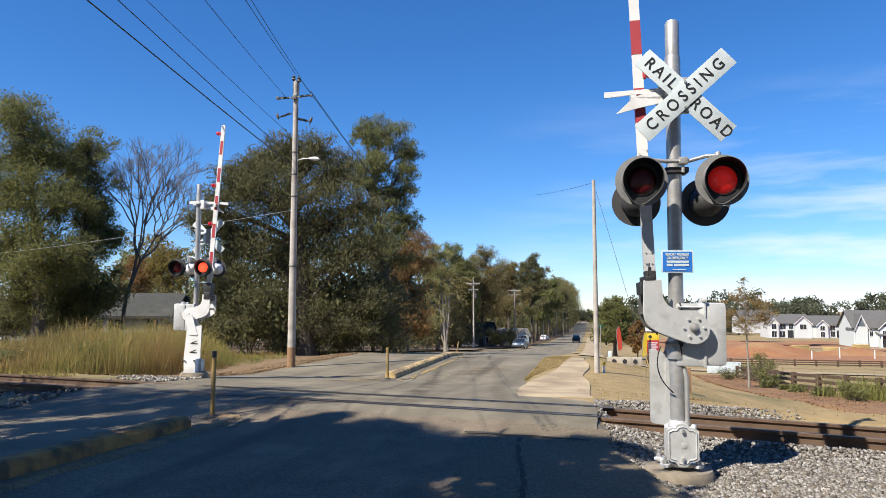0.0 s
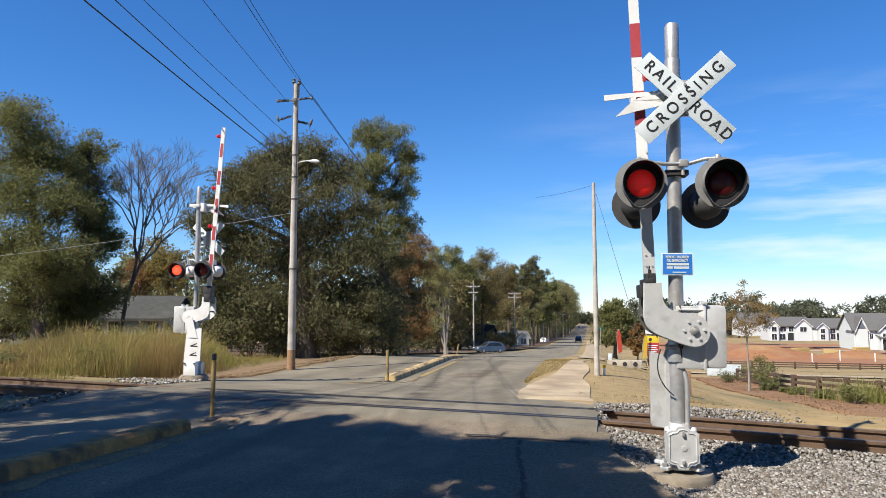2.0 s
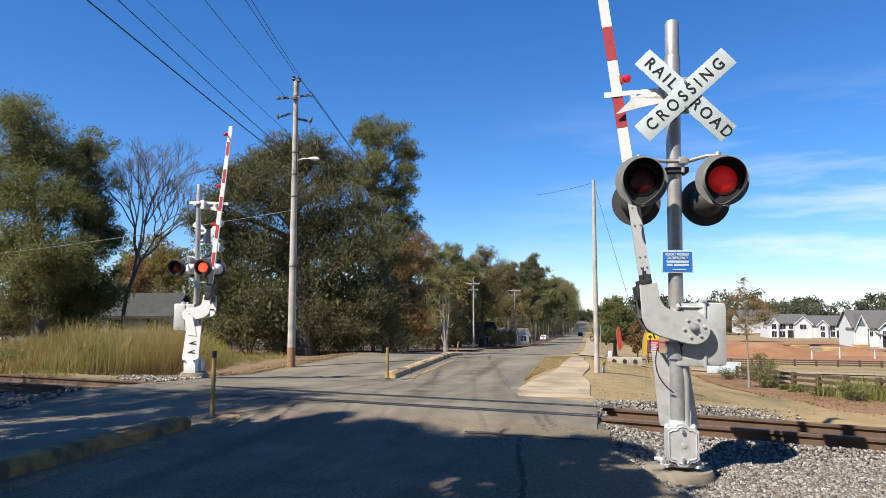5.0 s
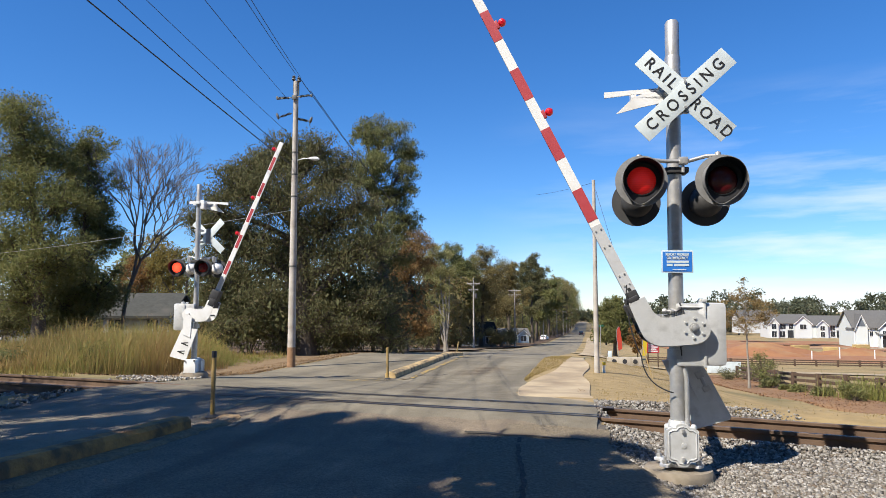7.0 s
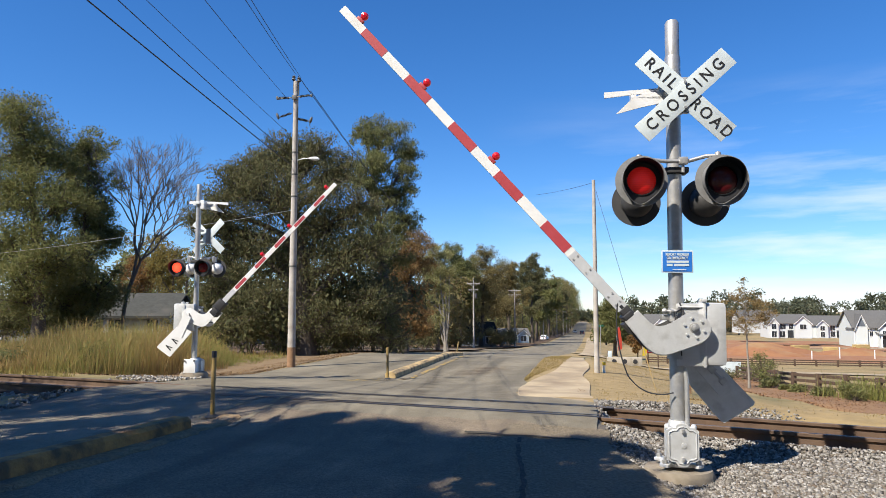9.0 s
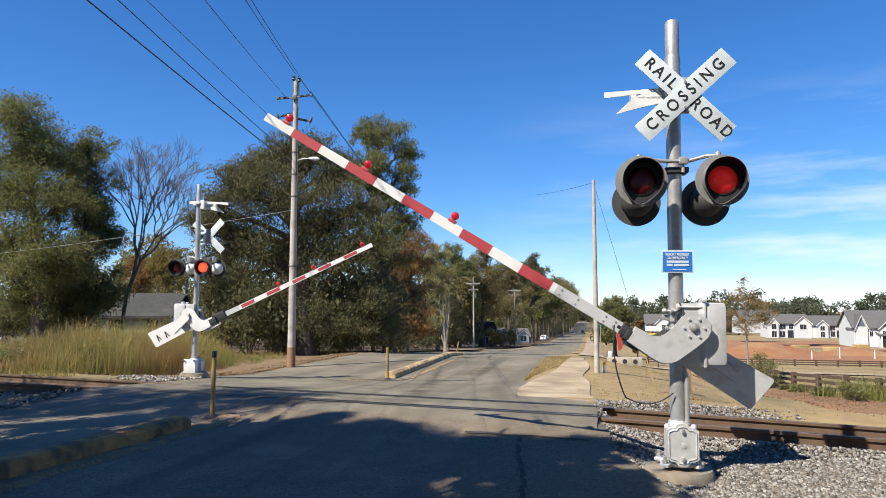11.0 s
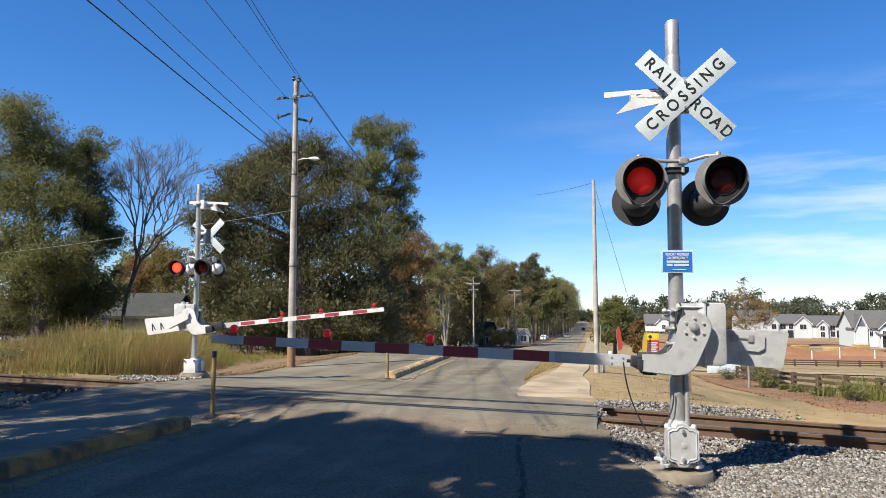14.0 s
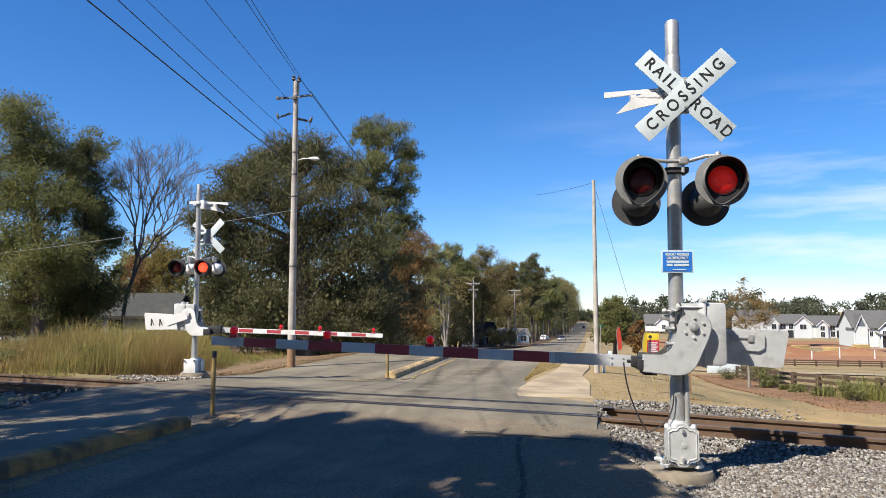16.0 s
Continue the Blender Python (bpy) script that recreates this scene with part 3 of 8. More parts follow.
def strip(name, pts, width, lift, material, label, kind="structure", base=rutted, step=0.6):
    """A narrow painted or poured band along a row of (s, w)."""
    dense = []
    for (s0, w0), (s1, w1) in zip(pts, pts[1:]):
        n = max(1, int(abs(s1 - s0) / step))
        dense += [(s0 + (s1 - s0) * i / n, w0 + (w1 - w0) * i / n) for i in range(n)]
    dense.append(pts[-1])

    def place(r, c):
        x, y = xy(r[0], r[1] + c)
        return x, y, base(x, y)
    return drape(name, dense, [-width / 2, 0, width / 2], place, lift, material, label, kind)


def build_pavement():
    # concrete walk beside the road past the track
    edge = [(11.9, 3.95, 5.2), (12.75, 3.80, 5.25), (13.7, 3.66, 5.14), (15.8, 3.50, 5.14), (17.4, 3.52, 5.16), (18.2, 3.62, 5.12), (19.7, 3.86, 4.94), (21.0, 4.05, 5.0), (22.3, 4.14, 5.13), (24.2, 4.18, 5.1), (26.2, 4.35, 4.9), (30, 4.3, 4.95)]
    edge = [tuple(float(np.interp(q, [e[0] for e in edge], [e[k] for e in edge])) + (0.02 * noise.noise((q * 1.3, k * 4.0, 1.0)) if k else 0) for k in range(3)) for q in spread(11.9, 30, 56)]
    rows, cols = edge, [0, 0.015, 0.5, 0.985, 1]

    def place(r, c):
        x, y = row_xy(r[0], r[1] + (r[2] - r[1]) * c)
        return x, y, road_z(x, y) - 0.045 - (0.05 if c in (0, 1) else 0) - 0.14 * (1 - smooth01(11.9, 13.4, r[0]))
    drape("pavement", rows, cols, place, 0.082, "concrete", "pale tan concrete footpath along the road")
    far = [(34, 4.4, 6.2), (60, 4.4, 6.2), (100, 4.4, 6.2), (150, 4.4, 6.2), (230, 4.4, 6.2)]

    def place_far(r, c):
        x, y = xy(r[0], r[1] + (r[2] - r[1]) * c)
        return x, y, ground_z(x, y)
    drape("pavement", far, cols, place_far, 0.08, "concrete", "pale tan concrete footpath running far along the road")
    # side road to the right
    drape("side_road", [56, 58.5, 61], spread(3.5, 40, 18), lambda r, c: (*xy(r, c), ground_z(*xy(r, c))), 0.10, "concrete", "narrow pale side road joining from the field")
    # side street to the left
    
    def street(r, c):
        x, y = xy(88.5 + r * (1 + 1.3 * (1 - smooth01(-4.4, -10, c))) + 0.17 * (c + 10), c)
        return x, y, side_z(x, y, c)
    drape("side_road", [-3.6, -1.8, 0, 1.8, 3.6], spread(-64, -4.3, 40), street, 0.0, "asphalt", "shaded side street under trees")


def build_patches():
    """Resurfacing on the near approach, mostly tree shade put into its colour, and small mends."""
    def place(q, c):
        lo = -0.35 + 0.06 * noise.noise((q * 0.8, 1.0, 2.0))
        hi = 4.25 + 0.12 * noise.noise((q * 0.9, 3.0, 2.0)) + 0.05 * noise.noise((q * 4.0, 3.0, 2.0)) if q < 7.5 else edge_right(q) - 0.03 - (edge_right(q) - 4.3) * (1 - smooth01(7.5, 9.0, q))
        x, y = row_xy(q + 0.5 * noise.noise((c * 7.0, 2.0, 9.0)) * smooth01(7.0, 9.0, q), lo + (hi - lo) * c)
        return x, y, road_z(x, y) + 0.007 * noise.noise((x * 0.5, y * 0.5, 1.0)) * (1 - smooth01(8.8, 9.5, q))
    drape("asphalt_patch", spread(-8, 9.1, 60), spread(0, 1, 24), place, 0.011, "asphalt_patch", "resurfaced lane on the near approach, tree shade put into its tone")


def build_seam():
    """A strip of broken asphalt in the near lane, a cracked edge beside it, and an older mend towards the shoulder."""
    def rough_z(x, y):
        return road_z(x, y) + 0.007 * noise.noise((x * 0.5, y * 0.5, 1.0))

    def place(q, c):
        lo = 3.70 + 0.14 * smooth01(8.0, 5.5, q) + 0.12 * noise.noise((q * 1.4, 1.0, 6.0)) + 0.05 * noise.noise((q * 5.0, 1.0, 6.0))
        hi = 4.24 + 0.26 * smooth01(8.3, 5.8, q) + 0.02 * noise.noise((q * 4.0, 9.0, 6.0))
        x, y = row_xy(q, lo + (hi - lo) * c)
        return x, y, rough_z(x, y) + (0.010 * noise.noise((x * 7.0, y * 7.0, 2.0)) + 0.008 * noise.noise((x * 19.0, y * 19.0, 5.0)) if 0.02 < c < 0.98 else -0.02)
    drape("asphalt_seam", spread(3.0, 8.25, 70), spread(0, 1, 14), place, 0.030, "old_asphalt", "rough broken strip of old asphalt in the near lane")

    def crack(q, c):
        x, y = row_xy(q, 4.25 + 0.26 * smooth01(8.3, 5.8, q) + 0.03 * noise.noise((q * 5.0, 4.0, 6.0)) + (0.05 + 0.025 * noise.noise((q * 9.0, 2.0, 2.0))) * c)
        return x, y, rough_z(x, y)
    drape("asphalt_crack", spread(3.0, 8.3, 60), [0, 0.5, 1], crack, 0.034, "crack_dark", "dark open crack along the broken strip")

    def lip(w, c):
        q = 8.36 + 0.05 * noise.noise((w * 3.0, 1.0, 3.0)) + (0.06 + 0.03 * noise.noise((w * 6.0, 2.0, 2.0))) * c
        x, y = row_xy(q, w)
        return x, y, rough_z(x, y)
    drape("asphalt_crack", spread(3.55, 5.1, 40), [0, 0.5, 1], lip, 0.034, "crack_dark", "dark crack where old and new asphalt meet")


def build_shoulder():
    """Broken old asphalt and gravel between the near lane and the ballast."""
    def place(q, c):
        lo, hi = 4.0, 5.35 + 0.65 * (1 - smooth01(6.0, 8.6, q)) + 0.14 * noise.noise((q * 1.1, 7.0, 2.0)) + 0.06 * noise.noise((q * 4.0, 7.0, 2.0))
        x, y = row_xy(q, lo + (hi - lo) * c)
        rough = 0.012 * noise.noise((x * 3.0, y * 3.0, 1.0)) + 0.008 * noise.noise((x * 9.0, y * 9.0, 2.0))
        return x, y, road_z(x, y) + (rough + 0.024 if 0.02 < c < 0.98 else -0.12)
    drape("road_shoulder", spread(-8, 2, 20) + spread(2.15, 9.0, 60), [0, 0.03] + spread(0.08, 0.95, 16) + [0.975, 1], place, 0.0, "old_asphalt", "broken old asphalt and grit at the road's edge")


def build_kerbs():
    def kerb(label, s0, s1, w0, w1, h, nose, paint, slim=1.0):
        mb = Mesh()
        n = max(2, int((s1 - s0) / 0.8))
        prof = [(-0.30, -0.05), (-0.29, h * 0.8), (-0.25, h), (-0.05, h), (0.0, h * 0.75), (0.02, -0.05)]
        vs, fs = [], []
        for i in range(n + 1):
            t = i / n
            s, w = s0 + (s1 - s0) * t, w0 + (w1 - w0) * t
            sink = 0.6 if nose == 0 and i == 0 or nose == 1 and i == n else 1.0
            for a, z in prof:
                x, y = xy(s, w + a)
                vs.append((x, y, road_z(x, y) + z * sink * (1 + (slim - 1) * t) + 0.008 * noise.noise((x, y, i * 3.1))))
        k = len(prof)
        for i in range(n):
            for j in range(k - 1):
                fs.append((i * k + j, i * k + j + 1, (i + 1) * k + j + 1, (i + 1) * k + j))
        fs += [tuple(range(k)), tuple(n * k + j for j in range(k - 1, -1, -1))]
        tagged(part("median_kerb", mb.add(vs, fs), paint), label, "kerb", "median kerbs")
    # near kerb takes the shaded tone, far kerb the sunlit one
    kerb("low concrete median kerb in worn yellow paint, toned for shade", -9, 0.3, -0.80, -0.08, 0.235, 2, "kerb_paint", 0.78)
    kerb("low concrete median kerb in worn yellow paint, toned paler for sun", 10.4, 22.5, -0.15, -0.45, 0.16, 2, "kerb_cream")
    strip("road_line", [(10.8, -1.0), (10.2, -0.5), (8.6, -1.35)][1:], 0.13, 0.010, "yellow_line", "faded yellow road marking at the kerb's nose")
    strip("road_line", [(10.2, 0.25), (8.6, -0.9)], 0.12, 0.010, "yellow_line", "faded yellow road marking at the kerb's nose")
    strip("road_line", [(10.4, 0.28), (22, 0.0)], 0.16, 0.010, "yellow_line", "faded yellow line with dirt along the kerb")

    def grit(s, c):
        mid = float(np.interp(s, [-9, -4, 0.3, 1.2, 2.4], [-0.62, -0.18, 0.12, 0.1, 0.0]))
        x, y = xy(s, mid - 0.3 + (0.36 + 0.16 * noise.noise((s * 1.7, 2.0, 4.0)) + 0.07 * noise.noise((s * 6.0, 1.0, 4.0))) * c)
        return x, y, road_z(x, y) + (0.030 if 0.1 < c < 0.9 else 0.0)
    drape("kerb_debris", spread(-9, 1.3, 100), [0, 0.12, 0.35, 0.6, 0.85, 1], grit, 0.012, "kerb_dirt", "brown grit and dirt washed against the kerb")
    strip("road_line", [(0.5, 0.32), (2.0, 0.16), (3.4, -0.05)], 0.10, 0.015, "worn_line", "faded yellow line past the kerb's nose")
    strip("road_line", [(1.1, -0.42), (2.9, -0.35)], 0.12, 0.015, "worn_line", "faded yellow road marking at the kerb's nose")


def delineator(x, y, h, lean, label, dark=False):
    z = road_z(x, y)
    ob = thing("marker_post", label, "marker post", pose(x, y, z, lean[0], lean[1], 0), "marker posts")
    b = Mesh().lathe([(0.11, 0), (0.11, 0.015), (0.06, 0.04), (0.05, 0.05)], 14)
    part("base", b, "black_paint", ob, "black rubber base")
    p = Mesh().lathe([(0.033, 0.03), (0.033, h - 0.012), (0.028, h)], 14)
    part("post", p, "yellow_post", ob)
    c = Mesh().lathe([(0.0355, h - 0.09), (0.0355, h - 0.004), (0.03, h + 0.006)], 14)
    part("cap", c, "black_paint" if dark else "yellow_post", ob, "dark cap" if dark else "")


# ---- railway ----


def build_track():
    track = thing("railway_track", "rusty steel railway track on timber ties in grey ballast", "railway track")

    def rail(q, name="rail"):
        prof = [(-0.07, -0.18), (0.07, -0.18), (0.07, -0.168), (0.012, -0.148), (0.009, -0.06), (0.036, -0.042), (0.037, -0.008), (0.03, 0.0),
                (-0.03, 0.0), (-0.037, -0.008), (-0.036, -0.042), (-0.009, -0.06), (-0.012, -0.148), (-0.07, -0.168)]
        us = spread(-160, -20, 15) + spread(-18, 30, 97) + spread(34, 160, 14)
        vs, fs, k = [], [], []
        n = len(prof)
        for u in us:
            for a, h in prof:
                x, y = track_xy(u, q + a)
                vs.append((x, y, rail_top(u, q) + h))
        for i in range(len(us) - 1):
            for j in range(n):
                fs.append((i * n + j, i * n + (j + 1) % n, (i + 1) * n + (j + 1) % n, (i + 1) * n + j))
                k.append(1 if j in (7,) else 0)
        mb = Mesh().add(vs, fs)
        mb.k = k
        part(name, mb, ["rail_rust", "rail_head"], track, smooth=20)
    rail(9.92)
    rail(11.36)
    # ties, spikes plates
    tie = Mesh().box(-0.11, -1.3, -0.17, 0.11, 1.3, 0.0, 0.012).data("tie", "tie_wood")
    plate = Mesh().box(-0.1, -0.18, 0.0, 0.1, 0.18, 0.016).data("tie_plate", "rail_rust")
    rng = random.Random(4)
    angle = math.degrees(math.atan2(-0.36, 0.933))
    tilt = -math.degrees(math.atan(0.06 / 1.44))
    for i in range(-56, 44):
        u = i * 0.52
        x, y = track_xy(u, 10.64)
        if -4.6 < sw(x, y)[1] < 5.5:
            continue
        t = new("tie", tie)
        t.parent = track
        mid = (rail_top(u, 9.92) + rail_top(u, 11.36)) / 2
        t.matrix_basis = pose(x, y, mid - 0.196 + rng.uniform(-0.006, 0.006), tilt, 0, angle + rng.uniform(-1.2, 1.2))
        for q in (9.92, 11.36):
            z = rail_top(u, q) - 0.197
            px, py = track_xy(u, q)
            g = new("tie_plate", plate)
            g.parent = track
            g.matrix_basis = pose(px, py, z, tilt, 0, angle)
    # rubber flangeway strips through the road
    for q0, q1 in ((9.965, 10.05), (9.80, 9.875), (11.405, 11.49), (11.24, 11.315)):
        us = spread(-9.7, -1.45, 24)
        vs, fs = [], []
        for u in us:
            for q in (q0, q1):
                x, y = track_xy(u, q)
                vs.append((x, y, road_z(x, y) + 0.006))
        for i in range(len(us) - 1):
            fs.append((2 * i, 2 * i + 1, 2 * i + 3, 2 * i + 2))
        part("flangeway", Mesh().add(vs, fs), "black_paint", track, "dark rubber flangeway strip")


def build_ballast():
    rng = np.random.default_rng(7)
    base = np.array([(x, y, z) for z in (-0.72, 0.72) for y in (-0.72, 0.72) for x in (-0.72, 0.72)])
    bf = np.array([(0, 2, 3), (0, 3, 1), (4, 5, 7), (4, 7, 6), (0, 1, 5), (0, 5, 4), (2, 6, 7), (2, 7, 3), (0, 4, 6), (0, 6, 2), (1, 3, 7), (1, 7, 5)])
    pts = []

    def fill(n, u0, u1, q0, q1, size, cond):
        for _ in range(n):
            u, q = rng.uniform(u0, u1), rng.uniform(q0, q1)
            x, y = track_xy(u, q)
            if cond(x, y, u, q):
                r = size * rng.uniform(0.6, 1.5)
                pts.append((x, y, ground_z(x, y) + r * 0.35 + bank(q, x, y), r))

    def bank(q, x, y):
        w = sw(x, y)[1]
        if w < 0 and q < 11.3:
            return -0.05 * smooth01(-4.2, -5.4, w)
        return (smooth01(5.3, 6.2, w) + smooth01(-4.2, -5.4, w)) * (-0.02 * smooth01(9.55, 9.75, q) * (1 - smooth01(11.45, 11.7, q)) + 0.05 * smooth01(11.5, 11.9, q) * (1 - smooth01(12.4, 12.9, q)) + 0.02 * (1 - smooth01(9.25, 9.7, q)) * smooth01(8.6, 9.3, q))
    fill(92000, -2.5, 9.5, 5.2, 9.83, 0.0155, lambda x, y, u, q: sw(x, y)[1] > 5.3 + 0.6 * (1 - smooth01(6.0, 8.6, q)) + 0.25 * rng.random() and x < 7.2 and y > 5.4 and x / y < 0.72)
    fill(6500, -2, 10, 10.0, 11.3, 0.022, lambda x, y, u, q: sw(x, y)[1] > 5.25)
    fill(9000, -2, 6, 11.45, 12.75, 0.017, lambda x, y, u, q: sw(x, y)[1] > 5.2 and u < 1.7 - 1.1 * (q - 11.45) + rng.normal(0, 0.3))
    fill(5500, -26, -8, 6.6, 9.85, 0.028, lambda x, y, u, q: sw(x, y)[1] < -4.05)
    fill(600, -13, -10, 11.45, 12.6, 0.022, lambda x, y, u, q: sw(x, y)[1] < -4.2)
    fill(500, -12.5, -10, 12.2, 13.6, 0.03, lambda x, y, u, q: -6.5 < sw(x, y)[1] < -4.1)
    P = np.array(pts)
    n = len(P)
    jit = 1 + rng.uniform(-0.42, 0.42, (n, len(base), 1))
    sc = rng.uniform(0.65, 1.3, (n, 1, 3)) * np.array([1, 1, 0.8])
    V = base[None] * jit * sc * P[:, None, 3:4]
    b = rng.uniform(-0.9, 0.9, n)
    cb, sb = np.cos(b)[:, None], np.sin(b)[:, None]
    V = np.stack([V[..., 0] * cb - V[..., 2] * sb, V[..., 1], V[..., 0] * sb + V[..., 2] * cb], -1)
    a = rng.uniform(0, 2 * math.pi, n)
    ca, sa = np.cos(a)[:, None], np.sin(a)[:, None]
    X, Y = V[..., 0] * ca - V[..., 1] * sa, V[..., 0] * sa + V[..., 1] * ca
    V = np.stack([X, Y, V[..., 2]], -1) + P[:, None, :3]
    F = bf[None] + (np.arange(n) * len(base))[:, None, None]
    ob = new("ballast", fast_mesh("ballast", V.reshape(-1, 3), F.reshape(-1, 3), ["stone"]))
    tagged(ob, "loose grey crushed stone ballast along the rails", "ballast", kind="stuff")
    # packed bed under the loose stones

    def bed_right(r, c):
        x0, y0 = row_xy(r, 5.2)
        x, y = track_xy(0.933 * x0 - 0.36 * y0 + c * (1.0 if r < 11.6 else 0.024), r)
        return x, y, ground_z(x, y) + bank(r, x, y)

    def bed_left(r, c):
        x0, y0 = row_xy(r, -4.0)
        x, y = track_xy(0.933 * x0 - 0.36 * y0 - c, r)
        return x, y, ground_z(x, y) + bank(r, x, y)
    qs = spread(8.4, 12.8, 30)
    along = spread(0, 1, 6) + spread(1.3, 12, 40) + spread(12.5, 90, 60)
    drape("ballast_bed", qs, along, bed_right, -0.012, "gravel", "packed grey gravel under the railway track")
    drape("ballast_bed", [6.4, 7.0, 7.6, 8.0] + spread(8.4, 11.9, 26), along, bed_left, -0.012, "gravel", "packed grey gravel under the railway track")
    drape("ballast_bed", spread(-8, 1.0, 30), spread(5.28, 14, 30), lambda s, w: (*xy(s, w), ground_z(*xy(s, w))), 0.006, "gravel", "packed grey gravel beside the road")


build_ground()
build_road()
build_pavement()
build_patches()
build_seam()
build_shoulder()
build_kerbs()
build_track()
build_ballast()
delineator(-3.39, 10.24 - 0.05, 0.965, (0, 0.3), "yellow tubular marker post with dark cap on the median", True)
delineator(-1.51, 18.82, 0.86, (0, -0.5), "yellow tubular marker post at the median kerb's nose")
delineator(0.62, 31.6, 0.62, (0, 9), "leaning yellow marker post at the median kerb's end")

# ---- crossing signals ----
FLIPS_RL = [0.45 + 1.2083 * k for k in range(-1, 14)]
FLIPS_LR = [1.06 + 1.2083 * k for k in range(-1, 14)]
LENSES = []      # (lens, lit first)
GATES = {}
CABLES = []
CABLE_LENGTHS = (0.77, 0.50)
CABLE_END = (-0.06, 0.84)


def blade(parent, angle, y, words, z, x, L=1.25, W=0.233, yaw=0.0):
    m = pose(x, y, z, 0, 0, yaw) @ pose(0, 0, 0, 0, -angle, 0)
    b = Mesh().box(-L / 2, -0.004, -W / 2, L / 2, 0.004, W / 2, 0.0015)
    ob = part("crossbuck_blade", b, "sign_white", parent, "white reflective blade with black letters", at_=m)
    for text, dx in words:
        lettering(text, 0.178, pose(dx, -0.0065, 0, 90, 0, 0), ob, squeeze=0.9, spacing=1.38 if len(text) == 4 else 1.52, bold=0.001)
    return ob


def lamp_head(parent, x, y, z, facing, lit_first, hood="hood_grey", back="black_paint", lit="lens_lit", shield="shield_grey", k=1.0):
    """A flashing light: round shield, hood, housing and a lens that turns its bright side to the front."""
    m = pose(x, y, z, 0, 0, facing)
    R = 0.27
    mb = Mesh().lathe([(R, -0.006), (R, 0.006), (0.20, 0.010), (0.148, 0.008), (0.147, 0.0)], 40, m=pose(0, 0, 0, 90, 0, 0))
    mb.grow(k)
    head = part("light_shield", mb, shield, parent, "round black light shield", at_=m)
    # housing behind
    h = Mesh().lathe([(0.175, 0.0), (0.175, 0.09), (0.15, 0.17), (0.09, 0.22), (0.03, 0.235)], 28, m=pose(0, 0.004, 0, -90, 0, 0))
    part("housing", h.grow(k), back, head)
    # hood: a sheet rolled over the top and sides, long above, running out to nothing below
    n, vs, fs, ks = 44, [], [], []
    for j in range(n + 1):
        t = math.radians(-90 + 360 * j / n)
        d = 0.195 * (0.5 + 0.5 * math.sin(t)) ** 0.55 + 0.004
        low = 1.0 + 0.20 * max(0.0, -math.sin(t + 0.12)) ** 9
        for rr, dd in ((0.207, 0.0), (0.211, d), (0.206, d), (0.202, 0.0)):
            vs.append((rr * low * math.cos(t), -dd - 0.008, rr * low * math.sin(t)))
    for j in range(n):
        for q in range(3):
            fs.append((j * 4 + q, j * 4 + q + 1, (j + 1) * 4 + q + 1, (j + 1) * 4 + q))
            ks.append(1 if q == 2 else 0)
    hb = Mesh().add(vs, fs)
    hb.k = ks
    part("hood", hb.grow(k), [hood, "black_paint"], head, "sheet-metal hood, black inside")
    # black drop for the hood's dark opening, its shadow on the shield shaped in
    drop = []
    for j in range(40):
        t = 2 * math.pi * j / 40
        rr = 0.200 * (1.0 + 0.20 * max(0.0, -math.sin(t + 0.12)) ** 9)
        drop.append((rr * math.cos(t), rr * math.sin(t)))
    part("hood_shade", Mesh().prism(drop, -0.016, -0.009).grow(k), "black_paint", head)
    # lens: one half bright, one half dark
    vs, fs, side_ = [], [], []
    nu, nv = 24, 16
    for i in range(nv + 1):
        ph = math.pi * i / nv - math.pi / 2
        for j in range(nu):
            t = 2 * math.pi * j / nu
            vs.append((0.152 * math.cos(ph) * math.cos(t), 0.055 * math.cos(ph) * math.sin(t), 0.152 * math.sin(ph)))
    for i in range(nv):
        for j in range(nu):
            fs.append((i * nu + j, i * nu + (j + 1) % nu, (i + 1) * nu + (j + 1) % nu, (i + 1) * nu + j))
            side_.append(0 if j >= nu / 2 else 1)
    lb = Mesh().add(vs, fs)
    lb.k = side_
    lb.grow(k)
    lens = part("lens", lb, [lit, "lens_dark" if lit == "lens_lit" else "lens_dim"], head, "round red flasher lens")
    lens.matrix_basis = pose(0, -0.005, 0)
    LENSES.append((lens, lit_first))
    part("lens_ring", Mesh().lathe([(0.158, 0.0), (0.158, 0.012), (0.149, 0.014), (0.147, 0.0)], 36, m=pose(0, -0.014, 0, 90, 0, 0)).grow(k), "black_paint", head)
    return head


